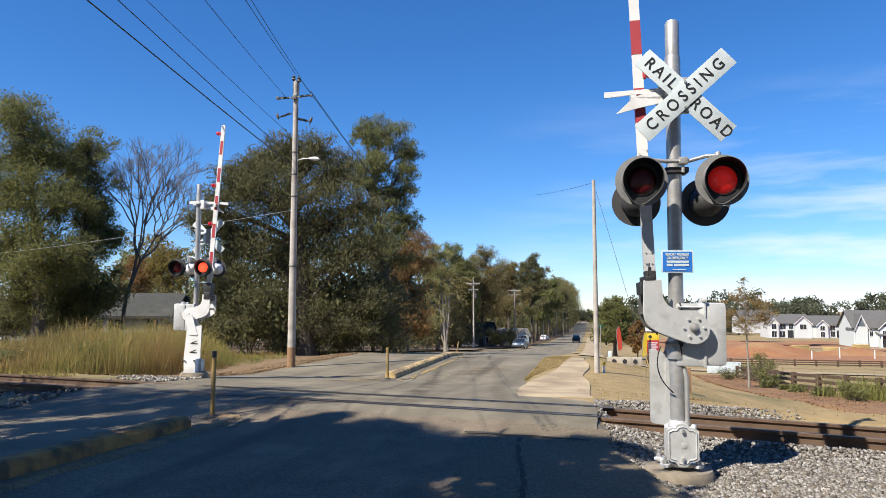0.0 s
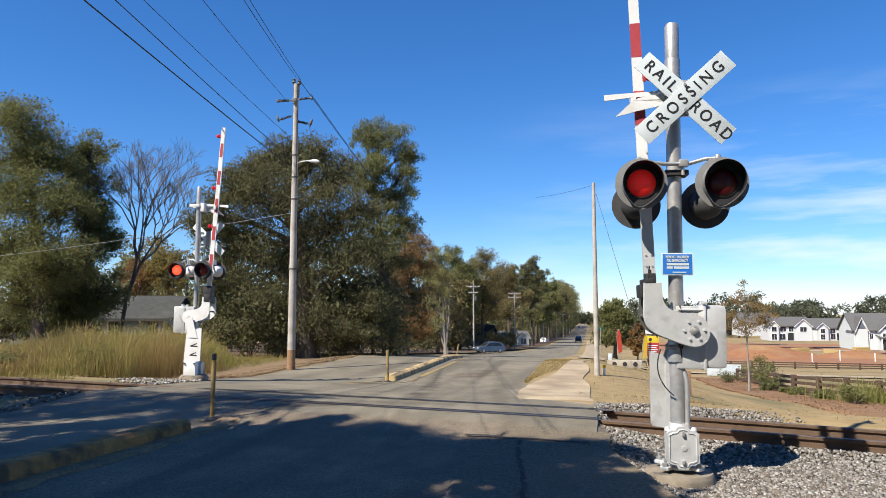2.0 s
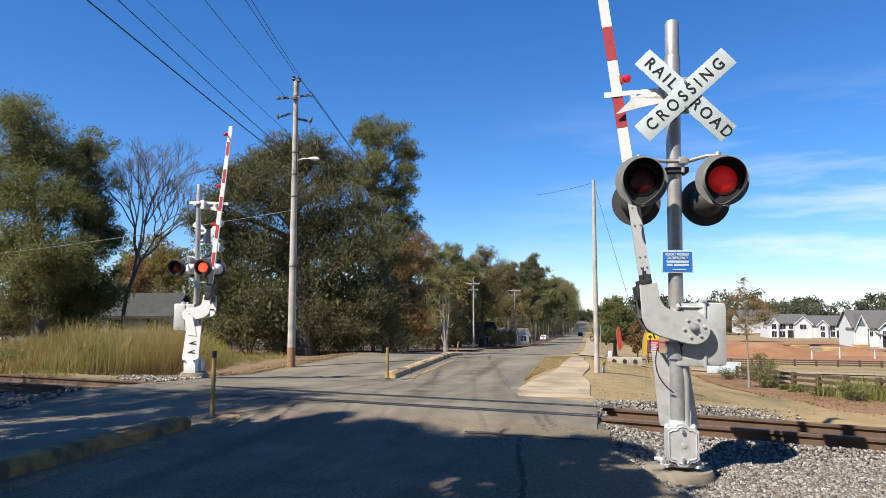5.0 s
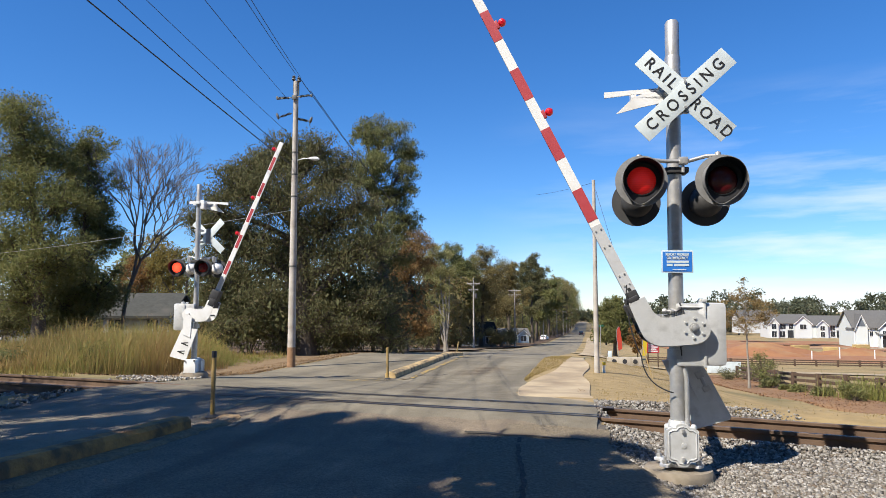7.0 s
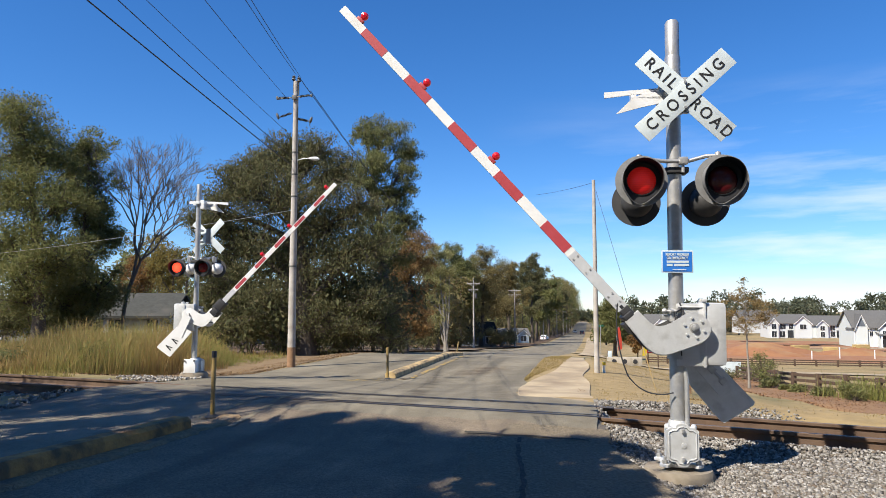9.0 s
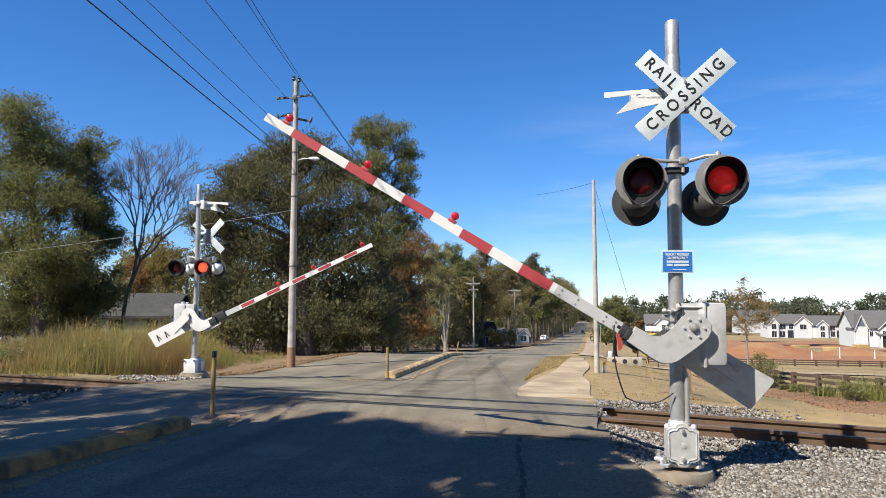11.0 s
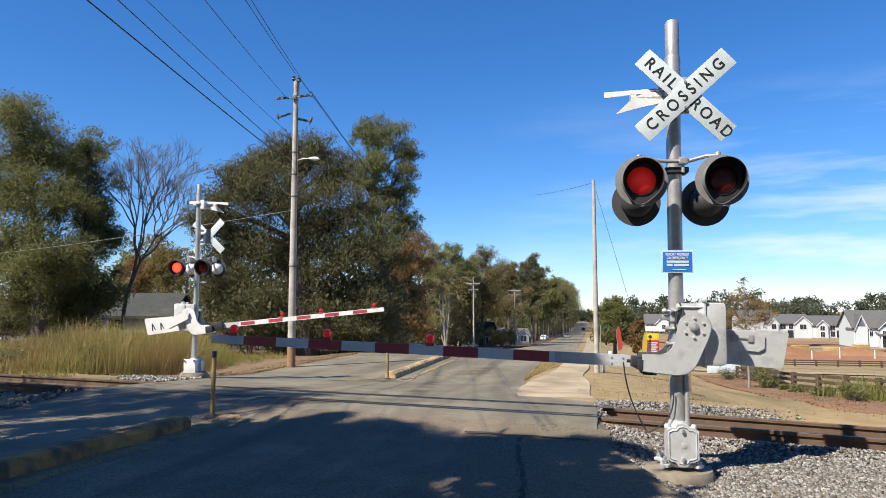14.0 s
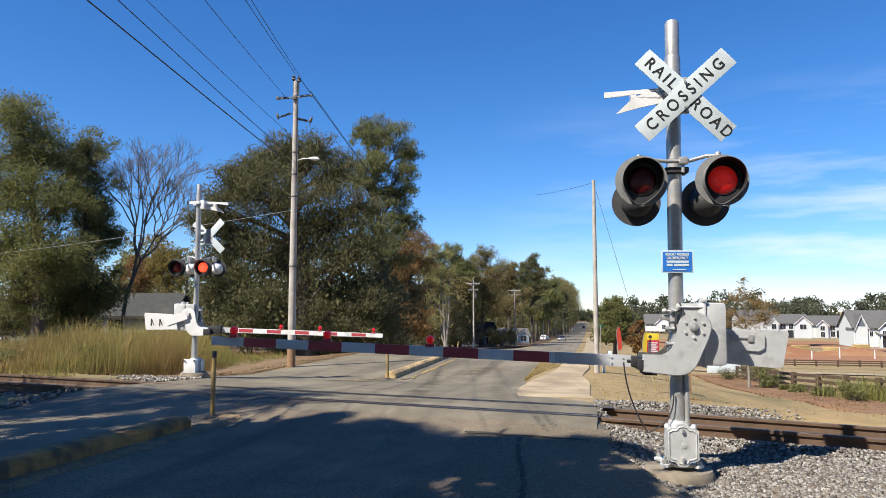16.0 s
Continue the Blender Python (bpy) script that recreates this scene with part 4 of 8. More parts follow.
def gate(signal, key, S, r0, e, tip, lamps, pivot, tone="silver_paint"):
    """The arm with its casting and counterweight, turning on one pivot. x runs back from the arm's tip."""
    out = [(-0.51, -0.31), (-0.51, -0.50), (-0.30, -0.515), (-0.14, -0.525), (-0.04, -0.49), (0.03, -0.40), (0.08, -0.27), (0.14, -0.12), (0.17, -0.02),
           (0.165, 0.06), (0.12, 0.125), (0.05, 0.16), (-0.04, 0.155), (-0.11, 0.12), (-0.16, 0.05), (-0.175, -0.05), (-0.20, -0.18), (-0.25, -0.27), (-0.33, -0.305)]
    out = [(x, z if z > -0.2 else -0.2 + (z + 0.2) * 0.93) for x, z in out] if key == "near" else out
    for _ in range(2):
        keep = out[:2]
        out = keep + [(a[0] * t + b[0] * (1 - t), a[1] * t + b[1] * (1 - t)) for a, b in zip(out[2:], out[3:]) for t in (0.75, 0.25)] + [out[-1]]
    mb = Mesh()
    mb.prism(out, -0.20, -0.185)
    g = part("gate_arm", mb, tone, signal, "cast silver gate arm bracket")
    g.matrix_basis = pose(*pivot)
    part("bracket_flange", Mesh().tube([(p[0], -0.185, p[1]) for p in out[:34]], 0.010, 6), tone, g)
    # dark tone on the near gate stands for the casting's shaded side
    part("rear_bracket", Mesh().prism(out, 0.17, 0.185), "dull_steel" if key == "near" else tone, g)
    for bx_, bz_ in ((-0.46, -0.40), (-0.16, -0.47)):
        part("bracket_web", Mesh().tube([(bx_, -0.185, bz_), (bx_, 0.17, bz_)], 0.02, 8), "dull_steel", g)
    part("shaft", Mesh().tube([(0, -0.23, 0), (0, 0.22, 0)], 0.035, 16), "galvanised", g)
    for i in range(6):
        a = math.radians(60 * i + 30)
        part("bolt", Mesh().tube([(0.103 * math.cos(a), -0.216, 0.103 * math.sin(a)), (0.103 * math.cos(a), -0.19, 0.103 * math.sin(a))], 0.0135, 6), tone, g)
    part("hub_cap", Mesh().lathe([(0.052, 0.0), (0.052, 0.005), (0.036, 0.007), (0.033, 0.014), (0.026, 0.016), (0.024, 0.034), (0.012, 0.038)], 20, m=pose(0, -0.2, 0, 90, 0, 0)), "galvanised", g)
    # clamp between casting and arm
    part("clamp", Mesh().box(-0.62, -0.10, e - 0.055, -0.48, 0.06, e + 0.055, 0.01).box(-0.56, -0.2, e - 0.08, -0.50, 0.18, e + 0.03, 0.008)
         .tube([(-0.66, -0.02, e), (-0.55, -0.02, e)], 0.03, 10).box(-0.50, -0.15, e - 0.13, -0.36, 0.12, e - 0.09, 0.008), "black_paint", g, "dark steel arm clamp")
    # arm: metal root, then white board with red bands
    def board(a0, a1, h0, h1, t):
        return Mesh().prism([(-a0, e - h0 / 2), (-a0, e + h0 / 2), (-a1, e + h1 / 2), (-a1, e - h1 / 2)], -t / 2 - 0.02, t / 2 - 0.02)
    part("arm_root", board(0.62, r0 - 0.06, 0.125, 0.120, 0.045), "arm_metal", g, "bare aluminium root of the arm")
    part("arm_board", board(r0 - 0.35, tip, 0.118, 0.098, 0.038), "white_paint", g, "white fibreglass arm board")
    for b in (0.70, 0.82, r0 - 0.32, r0 - 0.12):
        for dz in (-0.03, 0.03):
            part("bolt", Mesh().tube([(-b, -0.052, e + dz), (-b, -0.03, e + dz)], 0.009, 6), "galvanised", g)
    for i in range(5):
        a0 = r0 + 2 * i * S
        a1 = a0 + S
        h0, h1 = (0.119 - 0.02 * (a - r0 + 0.35) / (tip - r0 + 0.35) for a in (a0, a1))
        h0, h1 = (h0, h1) if key == "near" else (h0 * 0.72, h1 * 0.72)
        part("red_band", board(a0, a1, h0, h1, 0.043), "red_sheet", g, "red reflective band")
    for a in lamps:
        l = Mesh().lathe([(0.0, -0.05), (0.034, -0.04), (0.045, -0.016), (0.047, 0.0), (0.045, 0.016), (0.034, 0.04), (0.0, 0.05)], 18, m=pose(-a, -0.02, e + 0.13, 90, 0, 0))
        lo = part("arm_light", l, "arm_lens", g, "small round red arm light")
        part("light_base", Mesh().box(-a - 0.05, -0.045, e + 0.045, -a + 0.05, 0.005, e + 0.085, 0.008).box(-a - 0.012, -0.03, e + 0.07, -a + 0.012, -0.01, e + 0.11), "red_sheet", g)
    # counterweights, behind the mechanism
    bk = 0.12 if key == "near" else 0.0
    cw = [(0.24, -0.38), (0.33, -0.05), (0.42, -0.01), (1.10, 0.0), (1.12, -0.03), (1.06, -0.40), (1.03, -0.415)]
    part("counterweight", Mesh().prism(cw, 0.19 + bk, 0.225 + bk), tone, g, "flat silver counterweight plate")
    part("weight_arm", Mesh().prism([(0.0, -0.12), (0.0, 0.1), (0.5, -0.08), (0.5, -0.3)], 0.225 + bk, 0.24 + bk).tube([(0, 0.10, 0), (0, 0.24 + bk, 0)], 0.035, 12), tone, g)
    part("weight_bracket", Mesh().prism([(0.36, -0.06), (0.40, -0.02), (0.80, -0.02), (0.86, -0.06), (0.86, -0.20), (0.80, -0.24), (0.36, -0.22)], 0.165 + bk, 0.19 + bk), tone, g, "bolted weight bracket")
    part("weight_bolt", Mesh().tube([(0.52, 0.17 + bk, -0.10), (0.74, 0.17 + bk, -0.10)], 0.02, 8).box(0.50, 0.15 + bk, -0.14, 0.58, 0.19 + bk, -0.06, 0.006).box(0.68, 0.15 + bk, -0.14, 0.74, 0.19 + bk, -0.06, 0.006), "galvanised", g)
    if key == "far":
        part("arm_socket", Mesh().box(-0.80, -0.12, e - 0.11, -0.50, 0.10, e + 0.10, 0.02).box(-0.58, 0.08, e - 0.14, -0.40, 0.20, e + 0.02, 0.02), "black_paint", g, "dark steel arm socket")
        for mx_ in (0.62, 0.84):
            part("weight_mark", Mesh().prism([(mx_, -0.30), (mx_ + 0.025, -0.30), (mx_ + 0.10, -0.14), (mx_ + 0.075, -0.14)], 0.225, 0.229).prism([(mx_ + 0.07, -0.14), (mx_ + 0.10, -0.14), (mx_ + 0.10, -0.32), (mx_ + 0.07, -0.32)], 0.225, 0.229), "black_paint", g, "dark mark on the weight")
    GATES[key] = (g, pivot)
    return g


def signal(m, key, label, group, S, r0, tip, arm_lamps, pivot, spacing, buck, lamp_z, blue_sign, front_first, lit, heads=None):
    sg = thing("crossing_signal", label, "crossing signal", m, group)
    # foundation and base
    up = 0.085 if blue_sign else 0.0
    fd = Mesh().lathe([(0.37, -0.30), (0.365, -0.06), (0.35, -0.02), (0.34, 0.0), (0.0, 0.004)] if blue_sign else [(0.37, -0.30), (0.35, -0.05), (0.33, 0.08), (0.29, 0.12), (0.0, 0.125)], 30)
    part("foundation", fd, "old_concrete", sg, "round concrete foundation", at_=pose(0, 0, up * 0.6))
    bs = Mesh().lathe([(0.19, 0.0), (0.19, 0.03), (0.13, 0.05), (0.11, 0.10), (0.105, 0.42), (0.09, 0.46)], 20)
    part("base_casting", bs, "silver_paint", sg, "silver cast base", at_=pose(0, 0, up))
    for i in range(4):
        a = math.radians(45 + 90 * i)
        part("anchor_bolt", Mesh().tube([(0.24 * math.cos(a), 0.24 * math.sin(a), 0), (0.24 * math.cos(a), 0.24 * math.sin(a), 0.11)], 0.016, 8)
             .tube([(0.24 * math.cos(a), 0.24 * math.sin(a), 0.035), (0.24 * math.cos(a), 0.24 * math.sin(a), 0.07)], 0.03, 6), "galvanised", sg, at_=pose(0, 0, up))
        part("base_lug", Mesh().box(-0.05, -0.05, 0.0, 0.05, 0.05, 0.035, 0.01, m=pose(0.22 * math.cos(a), 0.22 * math.sin(a), 0.0, 0, 0, 45)), "silver_paint", sg, at_=pose(0, 0, up))
    lid = [(-0.165, 0.09), (-0.165, 0.40), (-0.12, 0.43), (-0.075, 0.43), (-0.05, 0.465), (0.0, 0.475), (0.05, 0.465), (0.075, 0.43), (0.12, 0.43), (0.165, 0.40), (0.165, 0.09),
           (0.12, 0.065), (0.075, 0.06), (0.05, 0.02), (0.0, 0.01), (-0.05, 0.02), (-0.075, 0.06), (-0.12, 0.065)]
    lid = [(x * 0.92, z * 0.9 + 0.02) for x, z in lid]
    jb = part("junction_box", Mesh().prism(lid, -0.21, -0.05).prism([(x * 1.06, 0.24 + (z - 0.24) * 1.05) for x, z in lid], -0.235, -0.205), "silver_paint", sg, "silver junction box with scalloped lid", smooth=25, at_=pose(0, 0, up))
    part("lid_rim", Mesh().tube([(x * 0.9, -0.237, 0.236 + (z - 0.236) * 0.9) for x, z in lid + lid[:1]], 0.007, 5), "silver_paint", jb)
    part("lid_boss", Mesh().lathe([(0.03, 0.0), (0.028, 0.006), (0.0, 0.008)], 14, m=pose(0.01, -0.234, 0.235, 90, 0, 0)), "silver_paint", jb)
    for dz in (0.10, 0.385):
        part("latch", Mesh().box(-0.014, -0.262, dz - 0.022, 0.014, -0.232, dz + 0.022, 0.006), "galvanised", jb)
    for dx in (-0.135, 0.135):
        part("hinge_lug", Mesh().lathe([(0.03, 0.0), (0.03, 0.03), (0.018, 0.045)], 12, m=pose(dx, -0.12, 0.39, 0, 0, 0)), "silver_paint", jb)
    if blue_sign:
        part("base_web", Mesh().box(-0.10, -0.12, 0.0, 0.10, 0.12, 0.12, 0.03), "galvanised", sg, at_=pose(0, 0, up))
    if not blue_sign:
        bb = part("base_box", Mesh().box(-0.13, 0.06, 0.06, 0.13, 0.24, 0.44, 0.03).box(-0.15, 0.235, 0.05, 0.15, 0.26, 0.45, 0.03), "white_paint", sg, "white junction box on the base")
        for bx_ in (-0.12, 0.12):
            for bz_ in (0.09, 0.41):
                part("box_bolt", Mesh().lathe([(0.022, 0), (0.022, 0.03), (0.012, 0.036)], 8, m=pose(bx_, 0.26, bz_, -90, 0, 0)), "dull_steel", bb)
    # mast
    k, top = (1.0, 4.90) if blue_sign else (0.8, 4.80)
    mast = Mesh().lathe([(0.078 * k, 0.1), (0.078 * k, 4.28)], 28).lathe([(0.084 * k, 4.25), (0.084 * k, 4.5), (0.079 * k, 4.52)], 28).lathe([(0.076 * k, 4.5), (0.076 * k, top), (0.060 * k, top + 0.03)], 28)
    part("mast", mast, "galvanised", sg, "round galvanised mast")
    part("mast_band", Mesh().lathe([(0.092 * k, 4.27), (0.092 * k, 4.31)], 28), "galvanised", sg)
    part("conduit", Mesh().tube([(0.085, -0.06, 0.42), (0.085, -0.06, 1.0), (0.06, -0.04, 1.1)], 0.026, 10), "galvanised", sg)
    # crossbuck, one blade over the other
    bx, by, bz, a1, a2, yaw = buck
    size = 1.25 if blue_sign else 1.12
    blade(sg, a2, by + 0.012, (("RAIL", -0.35), ("ROAD", 0.375)), bz, bx, size, size * 0.186 if blue_sign else 0.18, yaw=yaw)
    blade(sg, a1, by, (("CROSSING", 0.0),), bz, bx, size, size * 0.186 if blue_sign else 0.18, yaw=yaw)
    part("crossbuck_bracket", Mesh().box(bx - 0.04, by + 0.02, bz - 0.2, bx + 0.04, by + 0.05, bz + 0.2, 0.006).box(-0.09, by + 0.03, bz - 0.17, 0.09, 0.02, bz - 0.12, 0.006).box(-0.09, by + 0.03, bz + 0.12, 0.09, 0.02, bz + 0.17, 0.006), "galvanised", sg)
    for dz in (-0.14, 0.14):
        part("bolt", Mesh().lathe([(0.016, 0), (0.016, 0.014)], 6, m=pose(bx, by - 0.005, bz + dz, 90, 0, 0)), "galvanised", sg)
    # white arm rest bracket
    gm = Mesh().prism([(-0.75, 4.12), (-0.75, 4.055), (-0.42, 4.09), (-0.05, 4.10), (-0.05, 4.16)], -0.05, -0.03)
    if not blue_sign:
        gm.box(-0.06, -0.11, 4.07, 0.2, -0.085, 4.14, 0.005).box(-0.06, 0.085, 4.07, 0.2, 0.11, 4.14, 0.005)
    rb = part("arm_guide", gm, "white_paint", sg, "white painted steel arm guide", at_=pose(0, 0, 0 if blue_sign else 0.24))
    part("guide_fork", Mesh().prism([(-0.63, 3.86), (-0.44, 4.04), (-0.12, 4.05), (-0.12, 3.98), (-0.40, 3.92), (-0.55, 3.88)], -0.09, -0.075).prism([(-0.46, 4.04), (-0.30, 4.09), (-0.12, 4.10), (-0.12, 4.02)], -0.09, -0.075).box(-0.46, -0.05, 4.0, -0.40, 0.05, 4.1, 0.005).box(-0.17, -0.08, 3.95, -0.07, 0.08, 4.17, 0.008), "white_paint", rb)
    # light heads on a cross pipe
    z = lamp_z
    part("cross_pipe", Mesh().tube([(-spacing / 2, -0.22, z + 0.27), (-0.12, -0.15, z + 0.25), (0.12, -0.15, z + 0.25), (spacing / 2 - 0.12, -0.2, z + 0.29), (spacing / 2, -0.22, z + 0.29)], 0.022, 10), "galvanised", sg, "grey pipe cross arm")
    part("pipe_clamp", Mesh().lathe([(0.092, z + 0.13), (0.092, z + 0.20)], 18).box(-0.115, -0.12, z + 0.135, 0.135, 0.09, z + 0.195, 0.012), "hood_grey", sg)
    part("pipe_saddle", Mesh().box(0.02, -0.185, z + 0.215, 0.115, -0.10, z + 0.295, 0.015).tube([(0.065, -0.145, z + 0.13), (0.065, -0.145, z + 0.23)], 0.018, 8), "galvanised", sg)
    for ex, ez in ((-spacing / 2, 0.27), (spacing / 2, 0.29)):
        part("pipe_elbow", Mesh().lathe([(0.034, z + 0.15), (0.036, z + ez), (0.03, z + ez + 0.035), (0.012, z + ez + 0.045)], 12, m=pose(ex, -0.22, 0)), "galvanised", sg)
    for sx, first in ((-1, front_first), (1, not front_first)):
        fx, rx_, rz_ = (sx * spacing / 2, sx * spacing / 2 * 0.92, z - 0.14) if heads is None else (heads[sx + 1], heads[sx + 2], z)
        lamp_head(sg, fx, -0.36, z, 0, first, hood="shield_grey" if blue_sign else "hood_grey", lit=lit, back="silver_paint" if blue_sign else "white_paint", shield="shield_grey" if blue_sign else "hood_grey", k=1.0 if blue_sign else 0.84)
        part("hanger", Mesh().tube([(fx, -0.22, z + 0.28), (fx, -0.22, z + 0.16)], 0.03, 10), "galvanised", sg)
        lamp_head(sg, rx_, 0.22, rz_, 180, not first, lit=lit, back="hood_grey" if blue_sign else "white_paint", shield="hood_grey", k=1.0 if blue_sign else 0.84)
        part("hanger", Mesh().tube([(rx_, -0.15, z + 0.26), (rx_, 0.08, rz_ + 0.16)], 0.022, 10), "galvanised", sg)
    # gate mechanism
    mc = part("mechanism_box", Mesh().box(0.20, -0.10, pivot[2] - 0.40, 0.50, 0.17, pivot[2] + 0.265, 0.05), "silver_paint", sg, "silver cast gate mechanism case")
    part("mechanism_neck", Mesh().box(-0.02, -0.09, pivot[2] - 0.41, 0.27, 0.15, pivot[2] - 0.17, 0.02), "silver_paint", mc)
    part("mechanism_neck", Mesh().box(-0.02, -0.085, pivot[2] + 0.06, 0.27, 0.14, pivot[2] + 0.255, 0.02), "silver_paint", mc)
    part("neck_ridge", Mesh().tube([(0.0, -0.09, pivot[2] + 0.215), (0.25, -0.09, pivot[2] + 0.215)], 0.014, 8), "silver_paint", mc)
    part("case_flange", Mesh().box(0.255, -0.115, pivot[2] - 0.42, 0.285, 0.16, pivot[2] + 0.285, 0.008), "silver_paint", mc)
    part("mast_clamp", Mesh().lathe([(0.10, pivot[2] - 0.34), (0.10, pivot[2] - 0.24)], 18), "galvanised", sg)
    part("mast_clamp", Mesh().lathe([(0.10, pivot[2] + 0.06), (0.10, pivot[2] + 0.14)], 18).box(-0.16, -0.06, pivot[2] + 0.07, -0.05, 0.06, pivot[2] + 0.13, 0.01), "galvanised", sg)
    part("buffer_clamp", Mesh().tube([(-0.13, -0.07, pivot[2] + 0.17), (0.02, -0.09, pivot[2] + 0.17)], 0.016, 8).lathe([(0.086, pivot[2] + 0.15), (0.086, pivot[2] + 0.20)], 18)
         .lathe([(0.028, 0), (0.028, 0.03), (0.02, 0.04)], 10, m=pose(-0.12, -0.07, pivot[2] + 0.17, 0, -90, 0)).lathe([(0.028, 0), (0.028, 0.03)], 10, m=pose(-0.05, -0.10, pivot[2] + 0.17, 0, -90, 0)), "galvanised", sg)
    for cz in (-0.18, -0.02):
        part("buffer_clamp", Mesh().tube([(-0.11, -0.075, pivot[2] + cz), (0.03, -0.085, pivot[2] + cz)], 0.018, 8).lathe([(0.03, 0), (0.03, 0.03)], 10, m=pose(-0.10, -0.075, pivot[2] + cz, 0, -90, 0)), "galvanised", sg)
    part("cable_loop", Mesh().tube([(0.03, -0.10, pivot[2] + 0.20), (-0.03, -0.13, pivot[2] + 0.16), (-0.04, -0.14, pivot[2] + 0.02), (-0.02, -0.14, pivot[2] - 0.12), (0.02, -0.12, pivot[2] - 0.20)], 0.011, 6)
         .tube([(0.05, -0.10, pivot[2] + 0.18), (0.035, -0.14, pivot[2] + 0.05), (0.045, -0.14, pivot[2] - 0.08), (0.03, -0.12, pivot[2] - 0.20)], 0.009, 6), "black_paint", sg, "black looped cables")
    part("case_lug", Mesh().box(0.245, -0.13, pivot[2] + 0.27, 0.295, -0.06, pivot[2] + 0.305, 0.012).box(0.26, 0.07, pivot[2] + 0.26, 0.32, 0.14, pivot[2] + 0.31, 0.012), "silver_paint", mc)
    part("wiring", Mesh().tube([(0.02, -0.085, pivot[2] + 0.26), (0.06, -0.12, pivot[2] + 0.1), (0.01, -0.11, pivot[2] - 0.02), (0.03, -0.09, pivot[2] - 0.3)], 0.008, 6), "black_paint", sg, "thin black wiring")
    if blue_sign:
        bs = part("notice_plate", Mesh().box(-0.165, -0.098, 2.11, 0.165, -0.092, 2.35, 0.002), "sign_white", sg, "small blue notice plate with white border")
        part("notice_face", Mesh().box(-0.152, -0.1005, 2.123, 0.152, -0.098, 2.337), "sign_blue", bs)
        lettering("REPORT PROBLEM", 0.040, pose(0, -0.103, 2.305, 90, 0, 0), bs, "sign_white", squeeze=0.74, bold=0.0012)
        lettering("OR EMERGENCY", 0.040, pose(0, -0.103, 2.266, 90, 0, 0), bs, "sign_white", squeeze=0.74, bold=0.0012)
        for zz, x0, x1 in ((2.228, -0.11, 0.12), (2.193, -0.11, -0.05), (2.193, -0.035, 0.12), (2.143, -0.05, 0.09)):
            part("number_bar", Mesh().box(x0, -0.1035, zz - (0.012 if zz > 2.16 else 0.005), x1, -0.101, zz + (0.012 if zz > 2.16 else 0.005)), "sign_white", bs)
    gate(sg, key, S, r0, -0.39 if blue_sign else -0.3635, tip, arm_lamps, pivot, "silver_paint" if blue_sign else "white_paint")
    if blue_sign:
        # drooping cable from the arm's root to the mast, in two lengths
        for ln, sag in zip(CABLE_LENGTHS, (-0.05, 0.09)):
            CABLES.append(part("cable", Mesh().tube([(ln * i / 10, 0, sag * 4 * i / 10 * (1 - i / 10) * (1 if sag < 0 else 1)) for i in range(11)], 0.0075, 6), "black_paint", sg, "thin black cable"))
    return sg


signal(pose(2.497, 7.40, -0.16, 0, 0.73, 0) @ pose(0, 0, 0, 0, 0, -7.16), "near", "tall grey crossing signal with crossbuck, red flashers and gate on gravel", "crossing signals", 0.389, 1.487, 5.38,
       (2.81, 4.0, 5.12), (0.1396, 0.0, 1.5295), 0.815, (0.09, -0.19, 4.03, 42.5, -44.5, 0.0), 3.06, True, False, "lens_lit")
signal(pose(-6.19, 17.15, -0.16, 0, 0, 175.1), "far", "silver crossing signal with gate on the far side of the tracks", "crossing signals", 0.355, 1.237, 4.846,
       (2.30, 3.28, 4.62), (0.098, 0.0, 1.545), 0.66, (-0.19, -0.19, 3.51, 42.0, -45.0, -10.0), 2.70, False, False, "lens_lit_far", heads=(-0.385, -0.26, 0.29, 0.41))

# ---- plants ----


def leaves(rng, centres, radii, counts, size, squash=1.0, droop=0.0):
    """Small pointed leaf sprays scattered in clumps; each a bent diamond."""
    V, F = [], []
    o = 0
    for c, r, n in zip(centres, radii, counts):
        d = rng.normal(0, 1, (n, 3))
        d /= np.linalg.norm(d, axis=1)[:, None] + 1e-9
        rad = r * rng.uniform(0.05, 1.15, (n, 1)) ** 0.7
        P = np.array(c) + d * rad * np.array([1, 1, squash])
        a = rng.normal(0, 1, (n, 3))
        a[:, 2] -= droop
        a /= np.linalg.norm(a, axis=1)[:, None]
        b = np.cross(a, rng.normal(0, 1, (n, 3)))
        b /= np.linalg.norm(b, axis=1)[:, None] + 1e-9
        s = size * rng.uniform(0.6, 1.4, (n, 1))
        q = np.stack([P - a * s, P - b * s * 0.36, P + a * s, P + b * s * 0.36], 1)
        V.append(q.reshape(-1, 3))
        F.append(o + np.arange(4 * n).reshape(n, 4))
        o += 4 * n
    return np.concatenate(V), np.concatenate(F)


